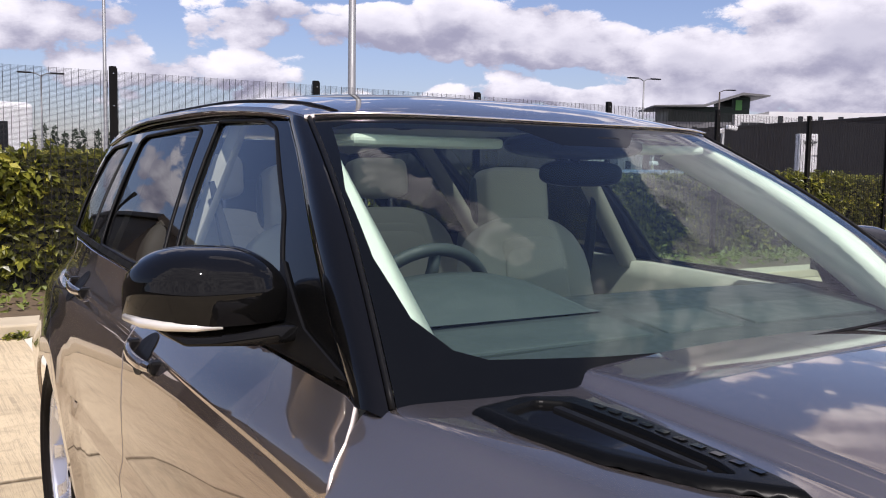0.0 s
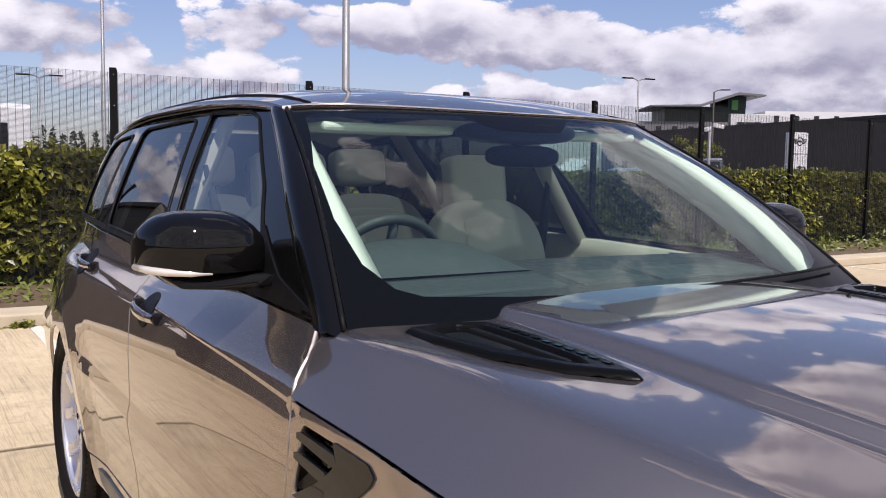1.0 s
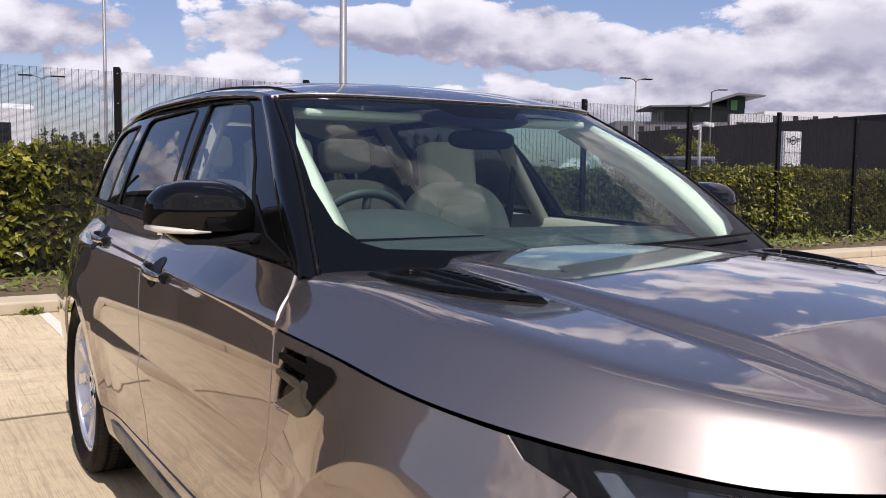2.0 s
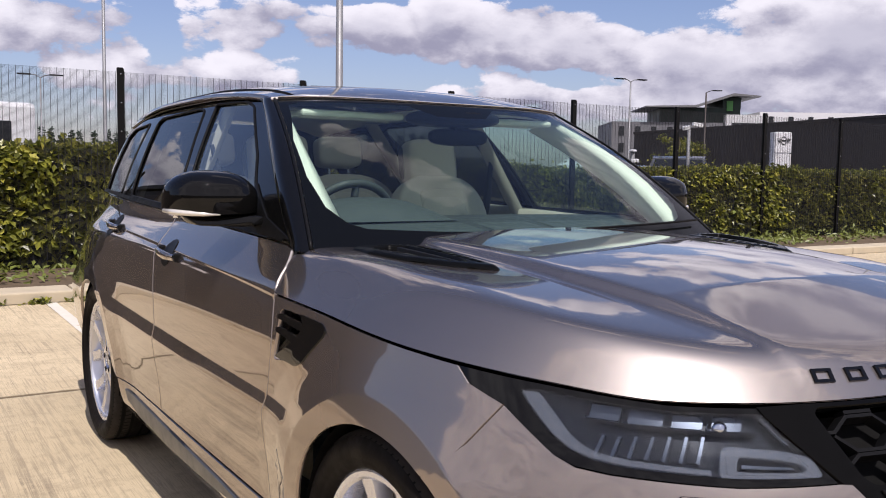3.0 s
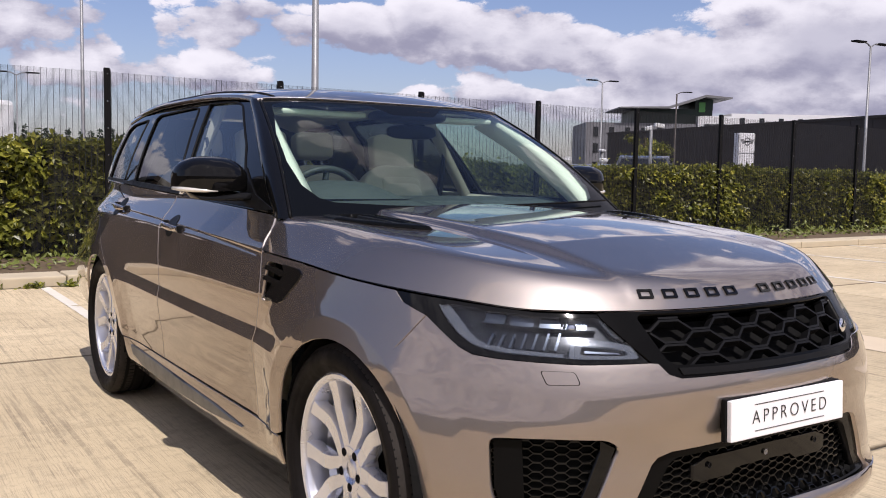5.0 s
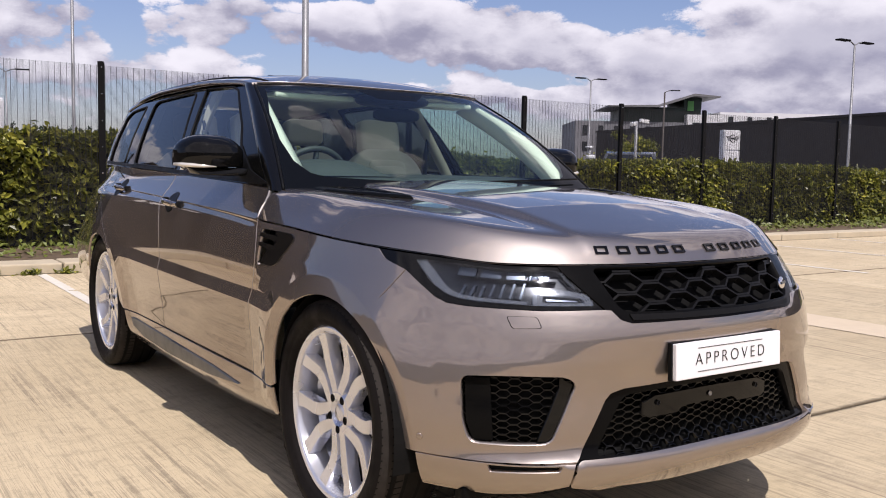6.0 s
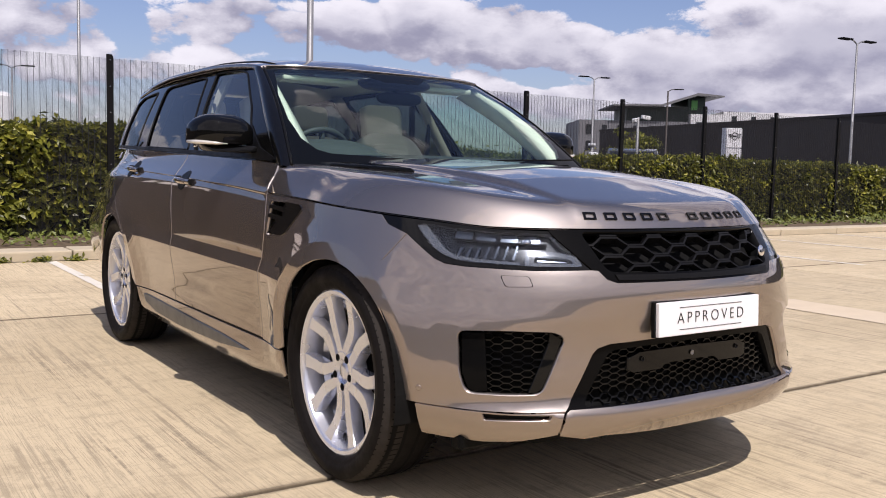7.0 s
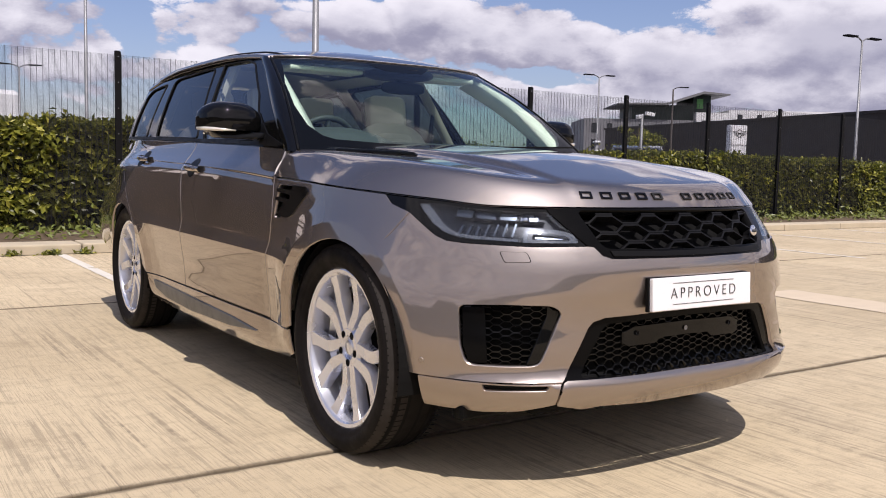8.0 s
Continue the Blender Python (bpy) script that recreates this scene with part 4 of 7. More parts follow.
def inside(px, py, poly):
    x, y = np.array(poly).T
    x2, y2 = np.roll(x, -1), np.roll(y, -1)
    c = np.zeros(np.shape(px), bool)
    for a, b, d, e in zip(x, y, x2, y2):
        if b != e:
            c ^= ((b > py) != (e > py)) & (px < (d - a) * (py - b) / (e - b) + a)
    return c


def normals_of(surf, a, b, e=1e-3):
    n = np.cross(surf(a + e, b) - surf(a - e, b), surf(a, b + e) - surf(a, b - e))
    return n / (np.linalg.norm(n, axis=-1, keepdims=True) + 1e-12)


def cut(surf, outline, holes=(), step=0.03, skirt=0.014, off=0.0, origin=(0, 1.6, 0.7), extra=()):
    """Vertices, faces and normals of a piece of a surface inside an outline, with turned-in edges."""
    outer = dense(outline, step)
    inner = [dense(h, step) for h in holes]
    loops = [outer] + inner
    rim = np.array([p for l in loops for p in l])
    lo, hi = rim.min(0), rim.max(0)
    gx, gy = np.meshgrid(np.arange(lo[0] + step / 2, hi[0], step), np.arange(lo[1] + step / 2, hi[1], step))
    g = np.stack([gx.ravel(), gy.ravel()], 1)
    ok = inside(g[:, 0], g[:, 1], outer)
    for h in inner:
        ok &= ~inside(g[:, 0], g[:, 1], h)
    g = g[ok]
    if len(g):
        near = np.min(np.linalg.norm(g[:, None, :] - rim[None, :, :], axis=2), axis=1)
        g = g[near > step * 0.45]
    if len(extra):
        x = np.array(extra)
        ok = inside(x[:, 0], x[:, 1], outer)
        for h in inner:
            ok &= ~inside(x[:, 0], x[:, 1], h)
        x = x[ok]
        x = x[np.min(np.linalg.norm(x[:, None, :] - rim[None, :, :], axis=2), axis=1) > 0.004]
        if len(x):
            if len(g):
                g = g[np.min(np.linalg.norm(g[:, None, :] - x[None, :, :], axis=2), axis=1) > 0.0165]
            g = np.concatenate([g, x])
    pts = [Vector(p) for p in rim] + [Vector(p) for p in g]
    edges, o = [], 0
    for l in loops:
        edges += [(o + i, o + (i + 1) % len(l)) for i in range(len(l))]
        o += len(l)
    vs, _, fs, *_ = delaunay_2d_cdt(pts, edges, [], 0, 1e-6)
    p2 = np.array([tuple(v) for v in vs])
    f = np.array([t for t in fs if len(t) == 3])
    c = p2[f].mean(1)
    keep = inside(c[:, 0], c[:, 1], outer)
    for h in inner:
        keep &= ~inside(c[:, 0], c[:, 1], h)
    f = f[keep]
    a, b = p2[:, 0], p2[:, 1]
    p3, n3 = surf(a, b), normals_of(surf, a, b)
    used = np.unique(f)
    if ((p3 - np.array(origin)) * n3)[used].sum() < 0:
        n3 = -n3
    p3 = p3 + n3 * off
    geo = np.cross(p3[f[:, 1]] - p3[f[:, 0]], p3[f[:, 2]] - p3[f[:, 0]])
    flip = (geo * n3[f[:, 0]]).sum(1) < 0
    f[flip] = f[flip][:, ::-1]
    verts, faces, norms = list(p3), [tuple(t) for t in f], list(n3)
    if skirt:
        count = {}
        for t in faces:
            for i in range(3):
                e = (t[i], t[(i + 1) % 3])
                count[e] = count.get(e, 0) + 1
        for (i, j) in [e for e in count if (e[1], e[0]) not in count]:
            k = len(verts)
            d = verts[j] - verts[i]
            side = np.cross(d, norms[i])
            side = side / (np.linalg.norm(side) + 1e-9)
            s1 = norms[i] * 0.75 + side * 0.66
            s2 = norms[j] * 0.75 + side * 0.66
            verts += [verts[i], verts[j], verts[j] - norms[j] * skirt, verts[i] - norms[i] * skirt]
            norms += [s1, s2, side, side]
            faces += [(k + 1, k, k + 3, k + 2)]
    return verts, faces, norms


def mirrored(piece):
    v, f, n = piece
    s = np.array([-1.0, 1, 1])
    return [p * s for p in v], [t[::-1] for t in f], [p * s for p in n]


def merged(*pieces):
    v, f, n = [], [], []
    for a, b, c in pieces:
        o = len(v)
        v += a
        f += [tuple(i + o for i in t) for t in b]
        n += c
    return v, f, n


def lay(name, piece, mat, parent, label=""):
    return raw(name, piece[0], piece[1], mat, parent, label, normals=piece[2])


def skin(s, z):
    return body(np.maximum(np.abs(np.asarray(s, float)), 1e-5) / KS, z) * np.where(np.asarray(s) < 0, -1.0, 1.0)[..., None] ** np.array([1.0, 0, 0])


def S(*points):
    """Outline points from (u, z) of the body."""
    return [(u * KS, z) for u, z in points]


car = thing("car", "metallic bronze-grey luxury SUV with silver alloy wheels", "car")
BOTH = lambda piece: (piece, mirrored(piece))

# wheel openings
def arch(yc, zc, r, a0, a1, n=22, squash=1.0):
    pts = []
    for i in range(n + 1):
        a = radians(a0 + (a1 - a0) * i / n)
        y, z = yc + r * math.cos(a), zc + r * math.sin(a) * squash
        pts.append((at_y(y, z), z))
    return pts


def arch_ridge(yc, zc=0.40):
    """Points along the crease of a wheel arch's lip."""
    pts = []
    for r in (0.461, 0.466, 0.471, 0.480):
        for a in range(0, 181, 3):
            z = zc + r * math.sin(radians(a))
            pts.append((at_y(yc + r * math.cos(radians(a)), z) * KS, z))
    return pts


def fold_ridge(y0, y1):
    """Points along the edges of the stripe pressed into the doors."""
    return [(at_y(y, 0.7) * KS, z + 0.012 * (y - 1.8)) for y in np.arange(y0, y1, 0.028) for z in (0.695, 0.701, 0.707, 0.728, 0.751, 0.757, 0.763)]


def swage_ridge(y0, y1):
    """Points along the edges of the line pressed under the handles."""
    return [(at_y(y, 1.0) * KS, float(swage_z(y)) - d) for y in np.arange(y0, y1, 0.03) for d in (-0.004, 0.0, 0.003, 0.006, 0.009, 0.019, 0.030, 0.036)]


ARCH_F, ARCH_R = (-0.015, 0.392, 0.412), (2.923, 0.392, 0.408)
seam_bumper = [(0.731, 0.760), (0.688, 0.838), (0.647, 0.917)]
front_door_edge = [(1.324, 1.128), (1.301, 1.085), (1.2815, 1.030), (1.2665, 0.940), (1.262, 0.867), (1.272, 0.75), (1.287, 0.641), (1.297, 0.50), (1.299, 0.408)]
GAP = 0.0045

wing = S((0.722, 0.973), (0.79, 0.9795), (0.89, 0.987), (1.07, 1.000), (1.245, 1.010), (1.2735, 1.0115),
         *[(u - GAP, z) for u, z in front_door_edge if z < 1.0], (1.292, 0.402), (1.15, 0.402), *arch(*ARCH_F, 3, 118), *seam_bumper, (0.700, 0.944))
vent_hole = S((1.238, 0.985), (1.066, 0.980), (1.112, 0.872), (1.247, 0.842))
for side_piece in BOTH(cut(skin, wing, [rounded(vent_hole, 0.02)], 0.024, extra=arch_ridge(0.0) + fold_ridge(0.36, 0.75))):
    lay("front_wing", side_piece, PAINT, car)

belt_z = curve((0.6, 1.130), (0.89, 1.143), (1.43, 1.160), (2.37, 1.183), (3.46, 1.208), (4.0, 1.21))
UY = lambda y: 1 + (y - YC) / KS
door_top = [(UY(y), float(belt_z(y))) for y in (0.74, 1.0, 1.3, 1.6, 1.83)]
mid_seam = [(2.072, 1.17), (2.068, 1.079), (2.043, 0.99), (2.026, 0.86), (2.022, 0.74), (2.03, 0.58), (2.04, 0.412)]
front_door = S(*front_door_edge[::-1], *door_top, *mid_seam)
for p in BOTH(cut(skin, front_door, [], 0.03, extra=fold_ridge(0.55, 2.0) + swage_ridge(0.62, 1.85))):
    lay("front_door", p, PAINT, car)
rear_edge = [(2.905, 1.125), (2.80, 0.96), (2.70, 0.85), (2.635, 0.777), (2.585, 0.69), (2.545, 0.57), (2.505, 0.47), (2.47, 0.412)]
rear_top = [(UY(y), float(belt_z(y))) for y in (1.86, 2.2, 2.6, 3.0, 3.12)]
rear_door = S(*[(u + GAP * 1.6, z) for u, z in mid_seam[::-1]], *rear_top, *rear_edge)
for p in BOTH(cut(skin, rear_door, [], 0.03, extra=fold_ridge(1.7, 2.62) + swage_ridge(1.84, 3.05) + arch_ridge(2.923))):
    lay("rear_door", p, PAINT, car)
quarter = S(*[(u + GAP, z) for u, z in rear_edge[::-1]], (2.918, 1.196), *[(UY(y), float(belt_z(y))) for y in (3.3, 3.6, 3.85)], (3.385, 1.0), (3.385, 0.5),
            *arch(*ARCH_R, 4, 172))
for p in BOTH(cut(skin, quarter, [], 0.03, extra=arch_ridge(2.923))):
    lay("rear_quarter_panel", p, PAINT, car)
sill = S((1.142, 0.395), (1.30, 0.395), (1.7, 0.398), (2.1, 0.402), (2.465, 0.405), (2.455, 0.30), (2.40, 0.245), (1.9, 0.225), (1.5, 0.232), (1.2, 0.262), (1.145, 0.29))
for p in BOTH(cut(skin, sill, [], 0.03)):
    lay("sill", p, PAINT, car)
blade = S((2.40, 0.378), (2.0, 0.362), (1.6, 0.345), (1.40, 0.325), (1.62, 0.298), (2.0, 0.285), (2.28, 0.300), (2.38, 0.335))
for p in BOTH(cut(skin, blade, [], 0.03, 0.02, 0.007)):
    lay("sill_trim", p, GREYTRIM, car, "dark grey blade-shaped sill trim")
for lip, pn in ((S((1.15, 0.400), (1.3, 0.401), (2.46, 0.409), (2.46, 0.398), (1.3, 0.388), (1.15, 0.387)), "rubber_strip"),):
    for p in BOTH(cut(skin, lip, [], 0.04, 0.01, -0.006)):
        lay(pn, p, SATIN, car)
# nose
grille_low = [(0.0, 0.782), (0.136, 0.784), (0.225, 0.784), (0.246, 0.795), (0.262, 0.822)]
lamp_low = [(0.275, 0.824), (0.384, 0.820), (0.514, 0.825), (0.552, 0.830), (0.578, 0.846), (0.606, 0.875), (0.645, 0.915)]
nose_arch = arch(*ARCH_F, 118.5, 180.5, 16)
low_intake = [(0.324, 0.389), (0.319, 0.398), (0.272, 0.560), (0.262, 0.578), (0.236, 0.590), (0.12, 0.596), (0.0, 0.598)]
nose = S(*grille_low, *lamp_low, (0.686, 0.836), *nose_arch, (0.5965, 0.387), (0.474, 0.385), *low_intake)
intake = S((0.519, 0.629), (0.474, 0.633), (0.424, 0.636), (0.345, 0.634), (0.324, 0.612), (0.366, 0.437), (0.43, 0.434), (0.500, 0.434), (0.513, 0.50))


def whole(outline, holes=(), *args):
    """A front piece with its mirror image as one."""
    p = cut(skin, outline, holes, *args)
    return merged(p, mirrored(p))


nose_piece = cut(skin, nose, [rounded(intake, 0.025)], 0.024, 0.03, extra=arch_ridge(0.0))
bumper = lay("front_bumper", merged(nose_piece, mirrored(nose_piece)), PAINT, car)
lip_mid = S((0.0, 0.392), (0.316, 0.390), (0.322, 0.384), (0.33, 0.31), (0.28, 0.292), (0.24, 0.300), (0.12, 0.290), (0.0, 0.289))
lip_side = S((0.3265, 0.384), (0.474, 0.380), (0.594, 0.382), (0.589, 0.276), (0.468, 0.272), (0.40, 0.282), (0.334, 0.309))
slot = S((0.470, 0.376), (0.347, 0.378), (0.352, 0.360), (0.465, 0.353))
lay("bumper_lip", whole(lip_mid, (), 0.03, 0.03, 0.006), PAINT, bumper, "silver-bronze lower bumper lip")
for p in BOTH(cut(skin, lip_side, (rounded(slot, 0.006),), 0.026, 0.03)):
    lay("bumper_lip", p, PAINT, bumper)
for p in BOTH(cut(skin, slot, (), 0.03, 0.0, -0.018)):
    lay("lip_slot", p, SATIN, bumper)
washer = S((0.444, 0.803), (0.394, 0.803), (0.386, 0.773), (0.434, 0.770))
for p in BOTH(cut(skin, rounded(washer, 0.008), (), 0.02, 0.004, 0.0015)):
    lay("washer_cover", p, PAINT, bumper)
for wgrow, wmat, woff in ((1.06, SATIN, 0.0006),):
    c = np.mean(washer, 0)
    for p in BOTH(cut(skin, rounded([tuple(c + (np.array(q) - c) * wgrow) for q in washer], 0.009), (), 0.02, 0.0, woff)):
        lay("washer_gap", p, wmat, bumper)


def sensor(u, z, r=0.010):
    p, n = skin(u * KS, z), normals_of(skin, np.array(u * KS), np.array(z))
    if n[0] > 0 and u > 0.2:
        n = -n
    v, f = lathe([(0.0, 0.001), (0.0025, r * 0.8), (0.001, r), (-0.004, r)], 18, "z")
    turn = Vector(n).to_track_quat("Z", "Y").to_matrix().to_4x4()
    return v, f, Matrix.Translation(Vector(p) + Vector(n) * 0.001) @ turn


v, f, m = sensor(0.586, 0.436)
raw("parking_sensor", v, f, PAINT, bumper, smooth=True, m=m)


# honeycomb meshes: zigzag bars in turn, meeting where their flats touch
def honeycomb(surf, poly, pitch, rise, bar, depth):
    """Flattened six-sided cells inside an outline, as raised ribbons with depth."""
    lo, hi = np.min(poly, 0), np.max(poly, 0)
    pieces = []
    rows = int((hi[1] - lo[1]) / rise) + 2
    for r in range(-1, rows + 1):
        z0, amp = lo[1] + (r + 0.5) * rise, (rise * 0.5 - bar * 0.6) * (1 if r % 2 else -1)
        pts, x = [], lo[0] - pitch
        while x < hi[0] + pitch:
            pts += [(x, z0 + amp), (x + pitch * 0.32, z0 + amp), (x + pitch * 0.5, z0 - amp), (x + pitch * 0.82, z0 - amp)]
            x += pitch
        pts = dense(pts, pitch * 0.3, False)
        a = np.array(pts)
        mid = (a[1:] + a[:-1]) / 2
        ok = inside(mid[:, 0], mid[:, 1], poly)
        p3 = surf(a[:, 0], a[:, 1])
        n3 = normals_of(surf, a[:, 0], a[:, 1])
        n3 = np.where(n3[:, 1:2] > 0, -n3, n3)
        for i in np.nonzero(ok)[0]:
            pa, pb, n = p3[i], p3[i + 1], n3[i]
            s = np.cross(pb - pa, n)
            s = s / (np.linalg.norm(s) + 1e-9) * bar
            d = (pb - pa) * 0.06
            pa, pb = pa - d, pb + d
            vs = [pa - s * 0.6, pb - s * 0.6, pb + s * 0.6, pa + s * 0.6, pa - s * 1.3 - n * depth, pb - s * 1.3 - n * depth, pb + s * 1.3 - n * depth, pa + s * 1.3 - n * depth]
            pieces.append((vs, [(0, 1, 2, 3), (0, 4, 5, 1), (2, 6, 7, 3), (1, 5, 6, 2), (0, 3, 7, 4)]))
    return join(*pieces)


# main grille with its gloss surround
both_sides = lambda half: half + [(-a, b) for a, b in half[::-1] if a > 1e-6]
surround = S((0.0, 0.947), (0.15, 0.947), (0.30, 0.947), (0.352, 0.944), (0.345, 0.93), (0.272, 0.826), (0.250, 0.796), (0.226, 0.786), (0.136, 0.786), (0.0, 0.784))
opening = S((0.0, 0.941), (0.15, 0.941), (0.276, 0.941), (0.283, 0.932), (0.246, 0.832), (0.232, 0.818), (0.12, 0.814), (0.0, 0.813))
surround_f, opening_f = both_sides(surround), both_sides(opening)
deep = lambda k: (lambda s, z: skin(s, z) - normals_front(s, z) * k)


def normals_front(s, z):
    n = normals_of(skin, np.asarray(s, float), np.asarray(z, float), 2e-3)
    return np.where(n[..., 1:2] > 0, -n, n)


grille = lay("grille", cut(skin, surround_f, [rounded(opening_f, 0.012)], 0.03, 0.03, -0.002), FRONTBLACK, car, "black honeycomb front grille")
v, f = honeycomb(deep(0.008), opening_f, 0.185, 0.0290, 0.0055, 0.026)
raw("honeycomb", v, f, SATIN, grille)
lay("backing", cut(deep(0.06), opening_f, [], 0.06, 0.0), UNDER, grille)
lay("lower_bar", cut(skin, both_sides(S((0.0, 0.806), (0.12, 0.807), (0.228, 0.810), (0.222, 0.793), (0.12, 0.791), (0.0, 0.790))), [], 0.05, 0.006, 0.003), SATIN, grille)
bm = bmesh.new()
bmesh.ops.create_uvsphere(bm, u_segments=24, v_segments=12, radius=1)
badge_at = skin(np.array(-0.225 * KS), np.array(0.862))
badge = part("badge", bm, CHROME, grille, "small oval chrome badge", True, Matrix.Translation(Vector(badge_at) + Vector((0.006, -0.012, 0))) @ Matrix.Rotation(radians(24), 4, "Z") @ Matrix.Rotation(radians(-14), 4, "X") @ Matrix.Diagonal((0.041, 0.008, 0.021, 1)))
part("badge_face", block(-0.75, 0.75, -1.06, -0.9, -0.22, 0.22, bevel=0.05), GREYTRIM, badge)

# side intakes
for sgn in (1, -1):
    pol = [(a * sgn, b) for a, b in rounded(intake, 0.025)]
    v, f = honeycomb(deep(0.028), pol, 0.058, 0.0112, 0.0019, 0.012)
    ob = lay("side_intake", cut(deep(0.055), pol, [], 0.05, 0.0), UNDER, bumper, "black honeycomb air intake")
    raw("honeycomb", v, f, GLOSSBLACK, ob)
    post_piece = S((0.512, 0.622), (0.470, 0.626), (0.462, 0.44), (0.495, 0.438), (0.508, 0.50))
    lay("intake_blade", cut(deep(0.018), [(a * sgn, b) for a, b in post_piece], [], 0.04, 0.02), FRONTBLACK, ob)
    fin = S((0.352, 0.628), (0.330, 0.608), (0.366, 0.442), (0.388, 0.441), (0.352, 0.60))
    lay("intake_edge", cut(deep(0.012), [(a * sgn, b) for a, b in fin], [], 0.04, 0.02), GLOSSBLACK, ob)
low = both_sides([(a, b) for a, b in S((0.0, 0.596), (0.12, 0.594), (0.236, 0.588), (0.262, 0.576), (0.272, 0.558), (0.317, 0.398), (0.15, 0.395), (0.0, 0.394))])
low_open = both_sides(S((0.0, 0.572), (0.12, 0.571), (0.222, 0.566), (0.236, 0.552), (0.285, 0.402), (0.15, 0.399), (0.0, 0.398)))
low_grille = lay("lower_grille", cut(deep(0.012), low, [rounded(low_open, 0.015)], 0.03, 0.04), FRONTBLACK, bumper, "gloss black lower grille frame")
v, f = honeycomb(deep(0.034), low_open, 0.062, 0.0108, 0.0019, 0.012)
raw("honeycomb", v, f, GLOSSBLACK, low_grille)
lay("backing", cut(deep(0.075), low_open, [], 0.06, 0.0), UNDER, low_grille)
cover = both_sides(S((0.0, 0.550), (0.15, 0.547), (0.178, 0.530), (0.178, 0.492), (0.165, 0.482), (0.09, 0.483), (0.075, 0.500), (0.0, 0.502)))
lay("radar_cover", cut(deep(0.024), cover, [], 0.03, 0.02), GLOSSBLACK, low_grille)
for u0 in (-0.145, 0.0, 0.145):
    p = deep(0.022)(np.array(u0 * KS), np.array(0.525))
    v, f = lathe([(-0.003, 0.0085), (-0.004, 0.0068), (-0.003, 0.005), (-0.001, 0.001)], 16, "z")
    raw("sensor", v, f, SATIN if u0 else STEEL, low_grille, m=Matrix.Translation(p) @ Matrix.Rotation(radians(-90), 4, "X"))

# plate
plate = part("number_plate", block(-0.252, 0.252, -0.008, 0.008, -0.0555, 0.0555, bevel=0.003), PLATE, car, "white show plate with black lettering",
             m=pose(0.0, -0.880, 0.664, -3))
part("plinth", block(-0.256, 0.256, 0.008, 0.024, -0.058, 0.058, bevel=0.003), SATIN, plate)
words = bpy.data.curves.new("lettering", "FONT")
words.body, words.size, words.align_x, words.align_y, words.extrude, words.space_character, words.offset = "APPROVED", 0.058, "CENTER", "CENTER", 0.0006, 1.42, -0.0011
lettering_tmp = new("lettering_tmp", words)
bpy.context.view_layer.update()
word_mesh = bpy.data.meshes.new_from_object(lettering_tmp.evaluated_get(bpy.context.evaluated_depsgraph_get()))
bpy.data.objects.remove(lettering_tmp)
word_mesh.materials.clear()
finish("lettering", word_mesh, INK, plate, m=pose(0, -0.0095, 0.0, 90) @ Matrix.Diagonal((0.90, 0.92, 1, 1)))
for z in (0.036, -0.036):
    part("rule", block(-0.155, 0.155, -0.0095, -0.008, z - 0.0008, z + 0.0008), INK, plate)

